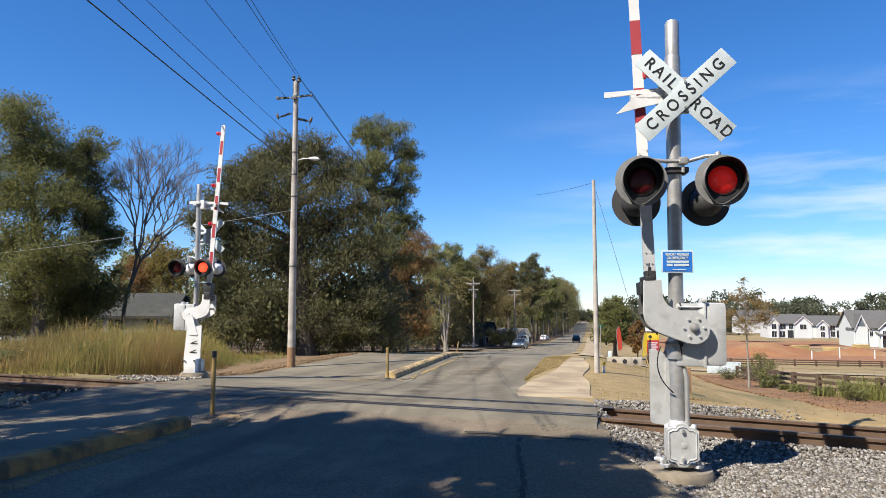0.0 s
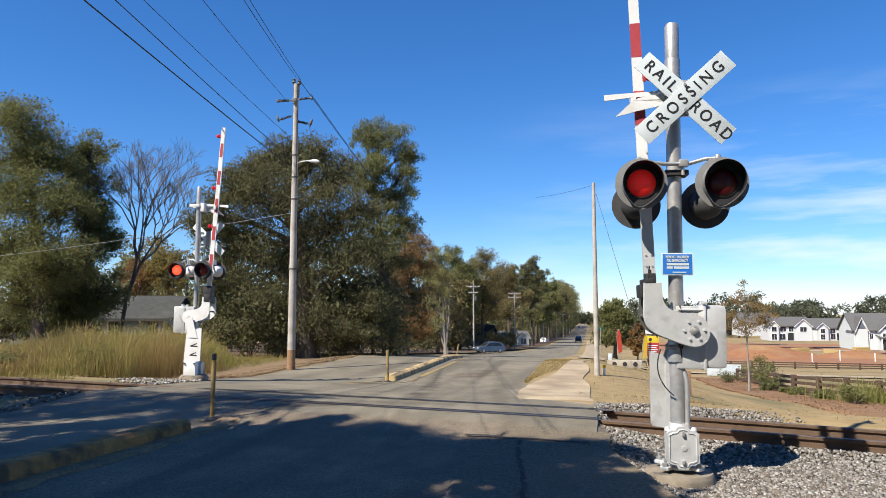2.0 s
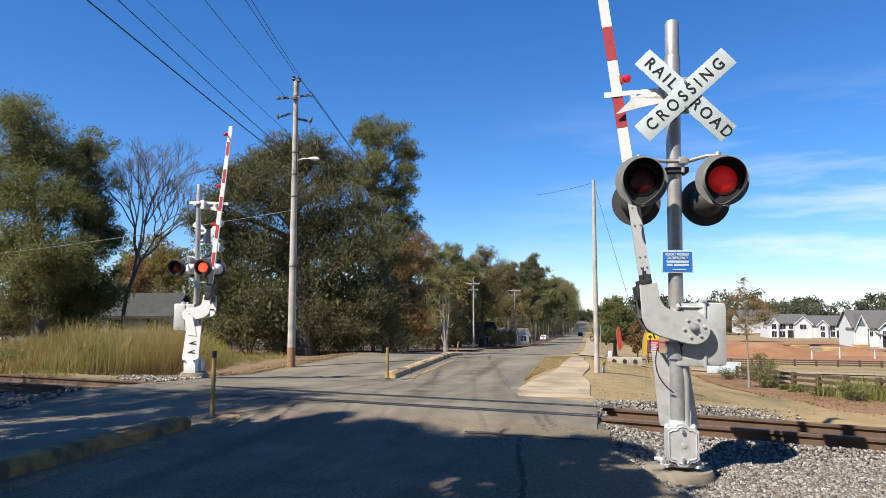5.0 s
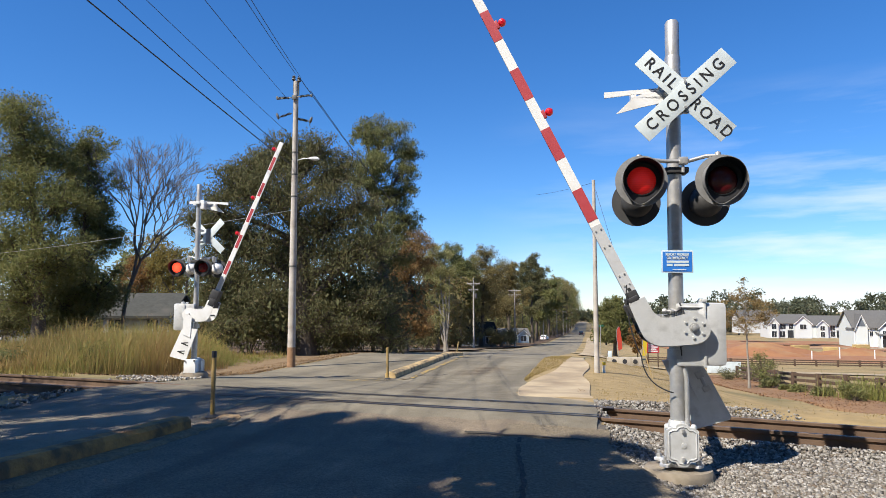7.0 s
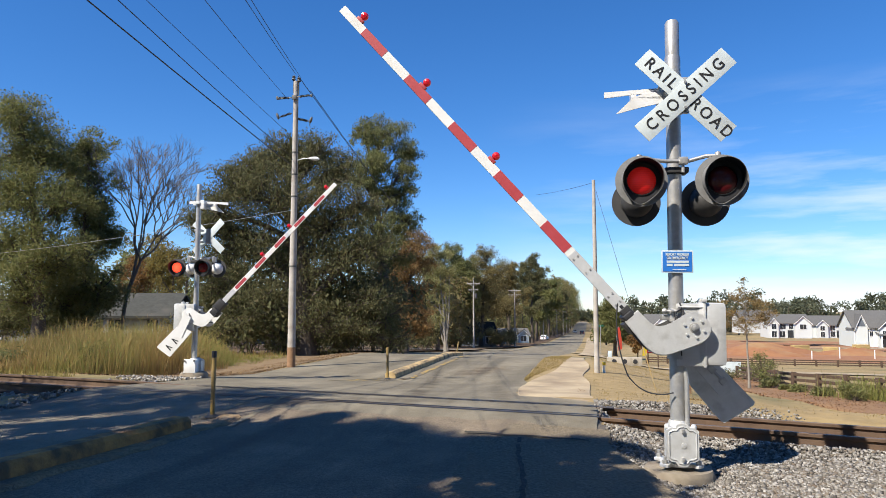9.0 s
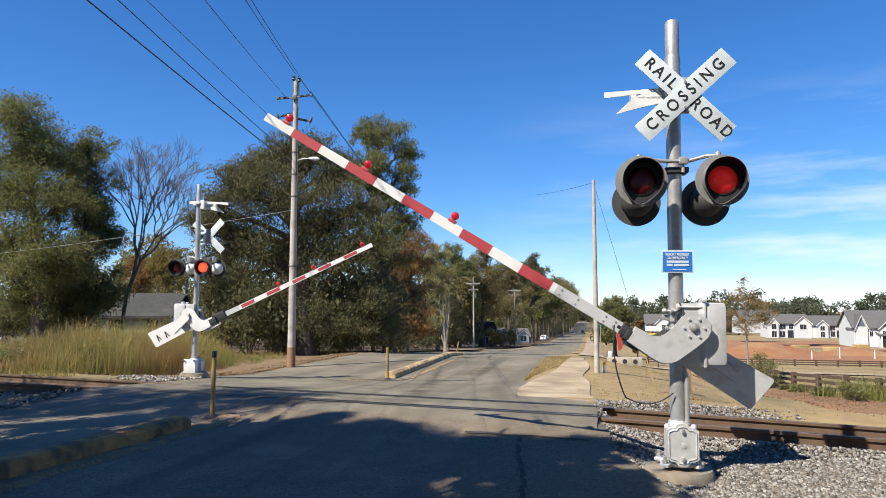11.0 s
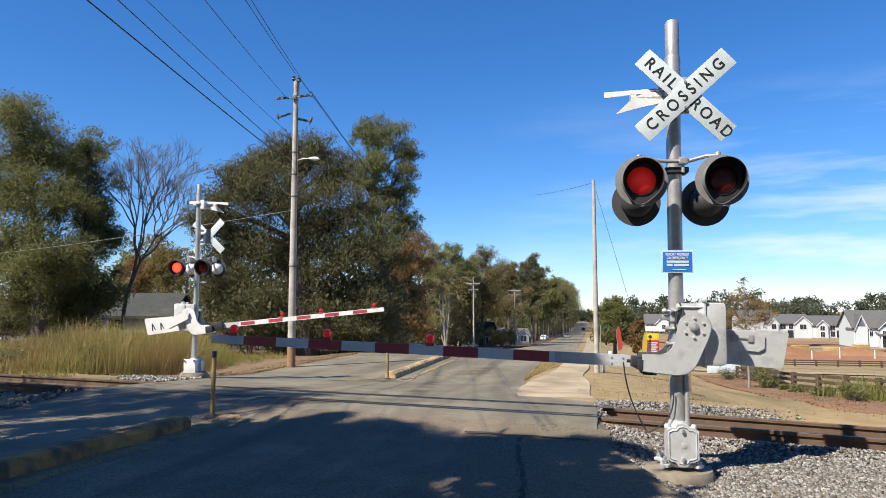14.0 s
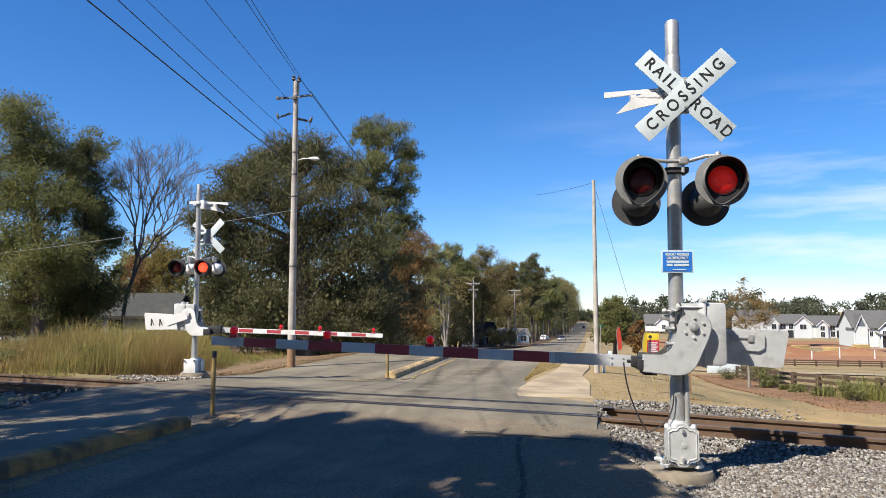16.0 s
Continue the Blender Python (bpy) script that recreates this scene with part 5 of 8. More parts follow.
def tree(label, x, y, trunk, lobes, leaf, bark, count, size, seed, name="tree", clumps=9, twigs=True, spread_=0.42, base=None, group="", stems=0, droop=0.0):
    """trunk: its radius at the ground; lobes: (x, y, z, radius) of the parts of the crown."""
    rng = np.random.default_rng(seed)
    z0 = (ground_z(x, y) if base is None else base) - 0.05
    ob = thing(name, label, "tree", pose(x, y, z0), group)
    L = [np.array((lx - x, ly - y, lz - z0, r)) for lx, ly, lz, r in lobes]
    top = max(L, key=lambda l: l[2])
    mb = Mesh()
    H = top[2]
    steps = 9
    path = []
    for i in range(steps + 1):
        t = i / steps
        path.append((top[0] * t ** 1.6 + rng.normal(0, 0.02) * H * t * 0.4, top[1] * t ** 1.6 + rng.normal(0, 0.02) * H * t * 0.4, H * t))
    if stems:
        path = [(a * 0.8, b, c * (0.3 + 0.7 * min(1.0, i / 4)) if i else c) for i, (a, b, c) in enumerate(path)]
    mb.tube(path, [trunk * (1.35 if i == 0 else 1) * (1 - 0.86 * i / steps) for i in range(steps + 1)], 9)
    for k in range(stems):
        l = L[(k * 3 + 1) % len(L)]
        c = np.array((l[0] * 0.35 + rng.normal(0, 0.15), l[1] * 0.35, l[2] * 0.45))
        mb.tube([(0.1 * k - 0.2, 0, 0), c, l[:3] + np.array((0, 0, l[3] * 0.5))], [trunk * 0.7, trunk * 0.45, trunk * 0.15], 7, cap=False)
    centres, radii = [], []
    for l in L:
        hz = max(min(l[2] - l[3] * 1.1, H * 0.8), H * 0.12)
        k = hz / H * steps
        i = min(int(k), steps - 1)
        st = np.array(path[i]) + (np.array(path[i + 1]) - np.array(path[i])) * (k - i)
        mid = st * 0.5 + l[:3] * 0.5 + np.array([0, 0, 0.08 * l[3]]) + rng.normal(0, 0.08, 3) * l[3]
        rr = trunk * (1 - 0.8 * hz / H) * 0.55
        mb.tube([st, mid, l[:3]], [rr, rr * 0.7, rr * 0.35], 6, cap=False)
        for c in range(clumps):
            d = rng.normal(0, 1, 3)
            d /= np.linalg.norm(d)
            p = l[:3] + d * l[3] * rng.uniform(0.25, 1.05) * np.array([1, 1, 0.9])
            if twigs:
                m2 = (l[:3] + p) / 2 + rng.normal(0, 0.06, 3) * l[3]
                a0 = mid if c % 3 == 0 else l[:3]
                mb.tube([a0, m2, p], [rr * 0.34, rr * 0.22, rr * 0.08], 4, cap=False)
            centres.append(p)
            radii.append(l[3] * spread_ * rng.uniform(0.7, 1.25))
    part("trunk", mb, bark, ob)
    if count:
        w = np.array(radii) ** 2
        n = np.maximum(2, (count * w / w.sum()).astype(int))
        v, f = leaves(rng, centres, radii, n, size, 0.8, droop)
        part("crown", fast_mesh("crown", v, f, [leaf]), None, ob)
    return ob


def bare_tree(label, x, y, height, trunk, lean, seed, bark="bark", tips=0, leaf="leaf_brown", depth=6, spread_=0.62, clump=0.7, size=0.14):
    rng = random.Random(seed)
    z0 = ground_z(x, y) - 0.05
    ob = thing("tree", label, "tree", pose(x, y, z0))
    mb = Mesh()
    ends = []

    def grow(p, d, ln, r, k):
        q = p + d * ln
        mid = (p + q) / 2 + Vector((rng.gauss(0, 0.05), rng.gauss(0, 0.05), 0)) * ln
        mb.tube([p, mid, q], [r, r * 0.86, r * 0.72], 6 if k > 3 else 4, cap=False)
        if k == 0:
            ends.append(q)
            return
        for i in range(3 if rng.random() < 0.55 else 2):
            e = Vector((rng.gauss(0, 1), rng.gauss(0, 1), rng.gauss(0.1, 0.7))).normalized()
            nd = (d + e * spread_ + Vector((0, 0, 0.12))).normalized()
            grow(q, nd, ln * rng.uniform(0.62, 0.85), r * 0.68, k - 1)
    grow(Vector((0, 0, 0)), Vector((lean[0], lean[1], 1)).normalized(), height * 0.27, trunk, depth)
    part("trunk", mb, bark, ob)
    if tips:
        nr = np.random.default_rng(seed)
        pick = [ends[rng.randrange(len(ends))] for _ in range(40)]
        v, f = leaves(nr, pick, [clump] * len(pick), [tips // 40] * len(pick), size)
        part("crown", fast_mesh("crown", v, f, [leaf]), None, ob)
    return ob


def woods(label, rows, leaf, count, size, seed, trunks=True, name="woods", blobs=14):
    """A far stand of trees. rows: (x, y, crown height, radius)."""
    rng = np.random.default_rng(seed)
    ob = thing(name, label, "trees", kind="stuff")
    c, r, mb = [], [], Mesh()
    for x, y, h, rad in rows:
        z = ground_z(x, y)
        if trunks:
            mb.tube([(x, y, z - 0.2), (x + rng.normal(0, 0.2), y, z + h * 0.8)], [rad * 0.07, rad * 0.03], 5, cap=False)
        for _ in range(blobs):
            t = rng.uniform(0.10, 0.98)
            wdt = rad * (1.0 - 0.55 * t)
            c.append((x + rng.normal(0, 0.55) * wdt, y + rng.normal(0, 0.5) * wdt, z + h * t))
            r.append(rad * rng.uniform(0.25, 0.45))
    w = np.array(r) ** 2
    n = np.maximum(2, (count * w / w.sum()).astype(int))
    v, f = leaves(rng, c, r, n, size, 0.9)
    tagged(part("crown", fast_mesh("crown", v, f, [leaf]), None, ob), kind="stuff")
    if trunks:
        tagged(part("trunk", mb, "bark", ob), kind="stuff")
    return ob


def blades(name, label, n, place, height, width, material, seed, bend=0.35, heads=0.0, category="grass", tuft=1, tall=None, radius=0.12, lift=0.0):
    """Grass: tapering bent blades in tufts. place(rng) gives x, y or None; tall(x, y) scales the height."""
    rng = random.Random(seed)
    vs, fs = [], []
    for _ in range(n // tuft):
        p = place(rng)
        if p is None:
            continue
        tone = rng.uniform(0.6, 1.2)
        for _ in range(tuft):
            a = rng.uniform(0, 2 * math.pi)
            out = rng.random()
            x, y = p[0] + radius * out * math.cos(a) * (tuft > 1), p[1] + radius * out * math.sin(a) * (tuft > 1)
            z = ground_z(x, y) - 0.03 + lift
            h = height * tone * rng.uniform(0.7, 1.15) * (1 + 0.35 * noise.noise((x * 0.45, y * 0.45, 4.0)))
            if tall:
                h *= tall(x, y)
            lean = bend * h * rng.gauss(0.45, 0.35)
            bx, by = lean * math.cos(a), lean * math.sin(a)
            a += rng.uniform(-0.9, 0.9) + math.pi / 2
            wx, wy = width * math.cos(a), width * math.sin(a)
            o = len(vs)
            vs += [(x - wx, y - wy, z), (x + wx, y + wy, z), (x + bx * 0.35 + wx * 0.8, y + by * 0.35 + wy * 0.8, z + h * 0.62), (x + bx * 0.35 - wx * 0.8, y + by * 0.35 - wy * 0.8, z + h * 0.62)]
            vs += [(x + bx + wx * 0.15, y + by + wy * 0.15, z + h), (x + bx - wx * 0.15, y + by - wy * 0.15, z + h)]
            fs += [(o, o + 1, o + 2, o + 3), (o + 3, o + 2, o + 4, o + 5)]
            if rng.random() < heads:
                o = len(vs)
                tx, ty, tz = x + bx, y + by, z + h
                hw = width * 2.0
                cx, cy = hw * math.cos(a), hw * math.sin(a)
                vs += [(tx, ty, tz - 0.05), (tx + cx, ty + cy, tz + 0.04), (tx + bx * 0.15, ty + by * 0.15, tz + 0.16), (tx - cx, ty - cy, tz + 0.04)]
                fs += [(o, o + 1, o + 2, o + 3)]
    ob = new(name, fast_mesh(name, vs, fs, [material]))
    return tagged(ob, label, category, kind="stuff")


def shrub(label, x, y, h, r, leaf, count, size, seed, base=None):
    rng = np.random.default_rng(seed)
    z0 = (ground_z(x, y) if base is None else base) - 0.03
    ob = thing("shrub", label, "shrub", pose(x, y, z0))
    mb, c, rr = Mesh(), [], []
    for i in range(14):
        a, t = rng.uniform(0, 2 * math.pi), rng.uniform(0.35, 1)
        p = (r * 0.8 * math.cos(a) * rng.uniform(0.2, 1), r * 0.8 * math.sin(a) * rng.uniform(0.2, 1), h * t * 0.85)
        mb.tube([(p[0] * 0.1, p[1] * 0.1, 0), (p[0] * 0.5, p[1] * 0.5, p[2] * 0.6), p], [0.02, 0.015, 0.006], 4, cap=False)
        c.append(p)
        rr.append(r * rng.uniform(0.28, 0.45))
    part("stem", mb, "bark", ob)
    v, f = leaves(rng, c, rr, [count // 14] * 14, size, 0.9)
    part("foliage", fast_mesh("foliage", v, f, [leaf]), None, ob)
    return ob


tree("tall olive-green tree with rounded crown behind tall grass", -24.7, 42.0, 0.42, [(-26.7, 42.4, 13.2, 2.16), (-27.3, 42.8, 11.3, 2.44), (-24.9, 42.7, 11.3, 1.91), (-26.0, 41.8, 8.3, 2.78), (-23.8, 42.2, 8.0, 2.09), (-27.0, 42.5, 5.2, 2.61), (-23.7, 41.1, 4.7, 2.61), (-25.5, 42.0, 2.0, 2.44)],
     "leaf_olive", "bark", 76000, 0.085, 11, clumps=34)
tree("olive-green tree with dense crown behind tall grass", -24.0, 46.0, 0.36, [(-24.0, 45.4, 11.9, 1.83), (-25.5, 46.4, 10.6, 1.71), (-23.6, 46.2, 9.7, 1.71), (-24.3, 46.0, 7.4, 2.1), (-23.2, 46.1, 6.2, 1.71), (-24.8, 46.5, 4.3, 2.29), (-23.1, 45.5, 2.4, 2.1), (-25.4, 45.6, 1.6, 1.91)],
     "leaf_olive", "bark", 70000, 0.082, 12, clumps=34, spread_=0.34)
tree("orange autumn tree behind a low house", -28.0, 63.0, 0.15, [(-28.9, 63.1, 4.9, 1.25), (-27.6, 62.5, 4.0, 1.46), (-28.8, 62.7, 3.3, 1.25), (-27.4, 63.2, 4.5, 1.25), (-28.2, 63.4, 2.4, 1.46), (-28.5, 63.0, 5.3, 0.94)],
     "leaf_orange", "bark", 6500, 0.1, 13, clumps=16)
tree("yellow-green autumn tree behind a low house", -24.7, 62.0, 0.18, [(-25.7, 62.4, 6.0, 1.34), (-24.6, 62.0, 4.7, 1.44), (-25.6, 62.0, 4.1, 1.34), (-24.2, 61.6, 6.2, 1.23), (-26.2, 62.1, 5.2, 1.13), (-24.7, 61.8, 2.9, 1.34)],
     "leaf_yellow", "bark", 7500, 0.1, 113, clumps=16)
tree("massive dark green tree with low branches", -6.6, 33.0, 0.55, [(-8.8, 33.5, 8.8, 1.42), (-7.0, 33.4, 8.9, 1.37), (-7.8, 33.2, 9.2, 1.09), (-6.1, 32.8, 9.1, 1.04), (-5.1, 33.3, 8.3, 1.15), (-9.3, 32.7, 7.9, 1.31), (-4.1, 32.7, 6.3, 1.23), (-3.8, 32.7, 4.3, 1.31), (-9.9, 32.5, 7.3, 1.5), (-5.5, 32.9, 7.7, 1.37), (-7.9, 32.2, 6.5, 2.32), (-10.8, 32.5, 6.1, 1.37), (-11.9, 32.9, 5.5, 0.98), (-5.6, 33.0, 5.5, 1.78), (-10.1, 33.5, 4.7, 2.19), (-7.7, 33.7, 3.6, 2.46), (-5.0, 32.8, 3.3, 1.64), (-10.6, 32.8, 2.7, 1.7), (-9.1, 33.0, 1.5, 2.05), (-6.5, 33.6, 1.1, 2.05), (-4.5, 33.3, 1.1, 1.64), (-10.5, 32.8, 0.7, 1.23), (-3.5, 32.9, 1.9, 1.23), (-7.7, 32.9, 0.0, 1.23), (-5.0, 33.4, -0.0, 1.23), (-3.6, 32.9, 0.4, 1.09), (-2.8, 33.2, 1.1, 0.98), (-2.5, 33.0, 0.0, 0.82)],
     "leaf_dark", "bark", 164000, 0.062, 14, clumps=44, spread_=0.4, droop=1.3)
tree("tall thin-crowned olive tree with dark limbs", -3.1, 40.0, 0.36, [(-3.5, 39.7, 11.6, 1.39), (-4.7, 40.1, 11.9, 0.99), (-2.2, 40.3, 10.9, 0.99), (-4.2, 39.9, 10.0, 1.39), (-2.4, 39.9, 9.3, 1.19), (-4.8, 39.7, 8.9, 1.16), (-3.1, 39.9, 8.0, 1.39), (-4.0, 39.9, 6.3, 1.49), (-2.3, 40.3, 6.5, 1.06), (-3.1, 40.1, 4.6, 1.49), (-4.4, 39.9, 4.9, 1.33)],
     "leaf_light", "bark", 52000, 0.066, 15, clumps=30, spread_=0.34, droop=1.6)
tree("russet weeping tree in shade", -3.1, 55.0, 0.3, [(-2.2, 54.8, 6.6, 1.37), (-1.7, 55.3, 5.1, 1.09), (-3.2, 55.4, 6.0, 1.28), (-2.9, 55.2, 4.4, 1.64), (-2.2, 55.4, 2.8, 1.46), (-3.6, 55.5, 2.1, 1.64), (-2.0, 55.2, 1.0, 1.28), (-4.3, 54.9, 3.9, 1.37), (-3.1, 55.0, 0.1, 1.46), (-1.8, 54.9, -0.4, 1.0)],
     "leaf_russet", "bark", 36000, 0.08, 16, clumps=26, droop=1.8)
tree("small light olive tree with pale forked stems", 0.3, 66.0, 0.16, [(-0.8, 65.9, 7.0, 0.98), (0.1, 66.3, 6.3, 1.09), (-1.4, 66.0, 6.0, 0.87), (-0.5, 66.1, 5.2, 1.31), (0.6, 66.0, 4.9, 0.77), (-1.6, 66.0, 4.4, 0.87), (-0.9, 66.0, 3.6, 1.09), (0.3, 66.2, 3.3, 0.87), (-1.2, 66.2, 1.9, 0.98), (0.1, 66.3, 1.7, 0.87), (-0.5, 66.2, 0.3, 0.87)],
     "leaf_pale", "pale_bark", 24000, 0.07, 17, clumps=22, stems=5)
tree("russet-brown autumn tree by the road", 6.9, 124.0, 0.35, [(8.0, 123.4, 11.1, 1.85), (6.8, 124.7, 9.8, 2.26), (5.3, 124.1, 8.9, 2.67), (9.8, 123.5, 7.8, 2.47), (6.8, 123.9, 5.3, 3.49), (3.2, 124.1, 5.8, 2.88), (9.3, 123.3, 2.7, 3.08), (4.7, 123.1, 0.7, 3.49)],
     "leaf_brown", "bark", 36000, 0.14, 18, clumps=24)
tree("dark olive tree shading a small house", 2.3, 118.0, 0.32, [(1.6, 118.1, 10.5, 2.15), (3.1, 118.6, 8.8, 2.54), (1.1, 117.8, 7.0, 2.54), (4.0, 118.2, 6.6, 2.35), (2.0, 117.5, 4.1, 2.93), (4.5, 118.6, 2.7, 2.54), (1.6, 117.8, 0.7, 2.54)],
     "leaf_olive", "bark", 32000, 0.14, 118, clumps=24)
tree("tall rounded pine-like tree", 21.4, 165.0, 0.4, [(21.4, 165.0, 11.8, 2.46), (19.2, 164.4, 10.2, 2.19), (23.4, 165.2, 9.9, 2.19), (20.0, 165.2, 8.6, 2.46), (21.9, 164.6, 6.5, 2.73), (18.6, 165.4, 4.5, 3.01), (22.5, 164.2, 1.7, 3.01)],
     "leaf_dark", "bark", 18000, 0.22, 19, clumps=13)
tree("brown-olive tree beside the road", 13.4, 140.0, 0.4, [(14.0, 139.7, 8.6, 2.55), (12.4, 141.1, 6.4, 3.02), (15.0, 139.0, 2.9, 3.02), (12.9, 141.1, 0.6, 3.02)],
     "leaf_brown", "bark", 16000, 0.22, 20, clumps=13)
tree("olive tree beside the road", 27.2, 200.0, 0.45, [(28.0, 200.2, 8.4, 2.98), (25.8, 200.4, 5.1, 3.31), (28.8, 198.9, 4.2, 3.31), (27.3, 200.0, 0.1, 3.65)],
     "leaf_olive", "bark", 8500, 0.4, 21, clumps=13)
tree("olive tree beside the road", 38.5, 250.0, 0.45, [(38.9, 250.5, 9.0, 3.11), (37.1, 249.9, 4.9, 3.31), (40.3, 250.6, 3.9, 3.31), (38.6, 250.7, -0.7, 3.73)],
     "leaf_olive", "bark", 7650, 0.48, 22, clumps=13)
tree("dark green tree far along the road", 56.1, 330.0, 0.5, [(56.0, 330.6, 7.9, 3.28), (58.1, 330.5, 4.6, 2.73), (55.2, 329.6, 0.5, 3.83), (57.8, 329.6, -2.5, 2.73)],
     "leaf_dark", "bark", 6800, 0.6, 23, clumps=13)
tree("round green tree behind the roadside flags", 25.0, 100.0, 0.3, [(25.3, 100.0, 1.7, 1.66), (24.0, 100.1, 0.4, 1.66), (26.5, 100.0, 0.0, 1.49), (24.9, 99.5, -1.2, 2.32), (23.5, 100.0, -2.4, 1.33), (26.6, 99.7, -2.4, 1.49)],
     "leaf_olive", "bark", 30000, 0.15, 24, clumps=26)
tree("orange autumn bush beside the flags", 22.6, 80.0, 0.1, [(22.5, 79.9, -1.3, 0.85), (23.1, 79.7, -2.1, 0.93), (22.1, 80.0, -2.5, 0.8), (22.9, 80.0, -0.6, 0.6), (22.4, 79.8, -3.2, 0.8)],
     "leaf_orange", "bark", 3740, 0.16, 25, clumps=11, name='bush')
bare_tree("leafless grey tree with fine branching twigs", -22.6, 48.0, 13.6, 0.17, (0.10, 0.0), 36, "grey_bark", depth=8, spread_=0.5)
tree("young bronze-leaved tree with thin pale trunk and sparse top", 14.4, 32.5, 0.06, [(13.9, 32.5, 1.15, 0.62), (14.9, 32.4, 1.2, 0.62), (13.2, 32.5, 1.45, 0.5), (15.5, 32.5, 1.35, 0.45), (14.4, 32.6, 1.7, 0.6), (13.7, 32.4, 1.9, 0.4), (15.0, 32.5, 1.85, 0.36), (14.2, 32.5, 2.3, 0.40), (14.3, 32.5, 2.75, 0.26), (13.5, 32.4, 0.85, 0.45), (15.2, 32.6, 0.9, 0.45), (14.4, 32.3, 0.7, 0.5)],
     "leaf_bronze", "pale_bark", 6500, 0.042, 27, clumps=14, spread_=0.42)
# trees behind and beside the camera, which shade the near road
tree("leafy roadside tree that shades the near road", -10.5, -3.0, 0.42, [(-6.8, 2.6, 8.8, 1.6), (-8.4, 4.0, 8.8, 1.5), (-5.8, 0.4, 8.6, 1.9), (-8.9, -0.4, 10, 2.5), (-10.5, -2.5, 9, 2.6), (-11.0, 4.3, 9.2, 1.0), (-14.5, 1.1, 9.8, 2.5), (-14.1, -3.4, 9.5, 2.6)],
     "leaf_olive", "bark", 19000, 0.19, 32, clumps=18)
tree("leafy roadside tree that shades the near road", -8.9, -5.7, 0.42, [(-4.2, -1.5, 8.2, 2.0), (-3.2, -3.5, 8.8, 2.2), (-7.9, -2.9, 9.4, 2.5), (-6.2, -5.3, 9.8, 2.4), (-8.9, -5.2, 8.8, 2.6), (-1.8, -5.8, 9.2, 2.2), (-5.1, -7.8, 9.5, 2.6), (-4.5, 3.0, 8.8, 0.5), (-4.7, 1.8, 9.0, 0.55), (-5.1, 1.4, 9.2, 0.65), (-4.9, 1.1, 9.4, 0.45)],
     "leaf_olive", "bark", 24000, 0.155, 33, clumps=20)
tree("leafy roadside tree that shades the near road", -17.7, 2.8, 0.42, [(-11.9, 6.2, 8.6, 1.5), (-13.7, 7.1, 9.2, 1.4), (-14.1, 9.0, 8.6, 1.4), (-15.0, 4.3, 9.4, 2.0), (-17.1, 5.7, 9.8, 2.0), (-16.3, 9.9, 8.8, 1.6), (-17.7, 3.3, 9.6, 2.4), (-18.2, 11.2, 9, 1.8)],
     "leaf_olive", "bark", 9500, 0.11, 35, clumps=36, spread_=0.6)
# added out of view: blocks skylight only, its cast shadow falls behind the camera
tree("unseen leafy tree added behind the near road to block skylight", 2.0, -9.0, 0.40, [(1.5, -7.0, 8.8, 3.0), (4.2, -8.2, 9.6, 3.0), (-1.2, -6.2, 9.6, 2.8), (1.0, -9.5, 11.4, 3.0), (6.6, -6.5, 8.2, 2.6), (-3.0, -7.5, 10.2, 2.6)],
     "leaf_olive", "bark", 12000, 0.3, 34, clumps=16)
tree("tall leafy tree standing back from the near road", -15.5, -4.0, 0.5, [(-12.3, 1.5, 15.6, 0.6), (-11.4, 0.8, 15.4, 0.65), (-10.8, 0.0, 15.5, 0.6), (-9.8, -0.05, 15.5, 0.4), (-9.15, -0.1, 15.5, 0.36), (-8.5, -0.15, 15.5, 0.34), (-9.9, -1.2, 15.6, 0.9), (-11.6, -0.7, 15.8, 1.1), (-13.4, 0.4, 15.9, 1.3), (-13.0, -2.0, 16.5, 1.8), (-15.5, -2.0, 16.2, 2.0), (-15.0, -5.0, 15.5, 2.2)],
     "leaf_olive", "bark", 15000, 0.18, 36, clumps=14)
tree("tall thin leafy tree standing back from the road", -20.0, -2.0, 0.45, [(-16.1, 3.7, 15.5, 1.1), (-15.0, 3.1, 15.6, 1.0), (-17.6, 4.3, 15.4, 1.2), (-14.2, 3.9, 15.5, 0.9), (-13.4, 3.0, 15.6, 0.9), (-14.4, 5.0, 15.5, 0.9), (-14.6, 2.0, 15.6, 1.0), (-13.1, 4.2, 15.4, 0.6), (-19.3, 4.6, 15.7, 1.4), (-18.6, 2.2, 16.2, 1.4), (-20.5, 0.5, 16.0, 1.8)],
     "leaf_olive", "bark", 7600, 0.115, 37, clumps=36, spread_=0.6)
# stands of trees further off


def near_edge(s):
    """Where the roadside trees begin, left of the road."""
    return -15.5 + 7.5 * smooth01(150, 420, s)


_r = random.Random(5)
# this first stand is added behind the camera to darken the skylight
woods("unseen leafy woods added behind the camera to block skylight", [(-46 + i * 2.6 + _r.uniform(-1, 1), -17 - 5 * (i % 3) + _r.uniform(-2, 2), _r.uniform(17, 23), _r.uniform(3.6, 4.8)) for i in range(38)], "leaf_dark", 34000, 0.56, 40)
woods("shaded brown and green woods behind the houses", [(-62 + i * 2.6 + _r.uniform(-2, 2), 88 + _r.uniform(-8, 22), _r.uniform(11, 17), _r.uniform(3.2, 5)) for i in range(24)], "leaf_brown", 26000, 0.3, 41)
woods("dark woods at the edge of the field", [(-98 + i * 3.0 + _r.uniform(-2, 2), 84 + _r.uniform(-4, 16), _r.uniform(10, 15), _r.uniform(3.2, 5)) for i in range(24)], "leaf_olive", 18000, 0.3, 42)
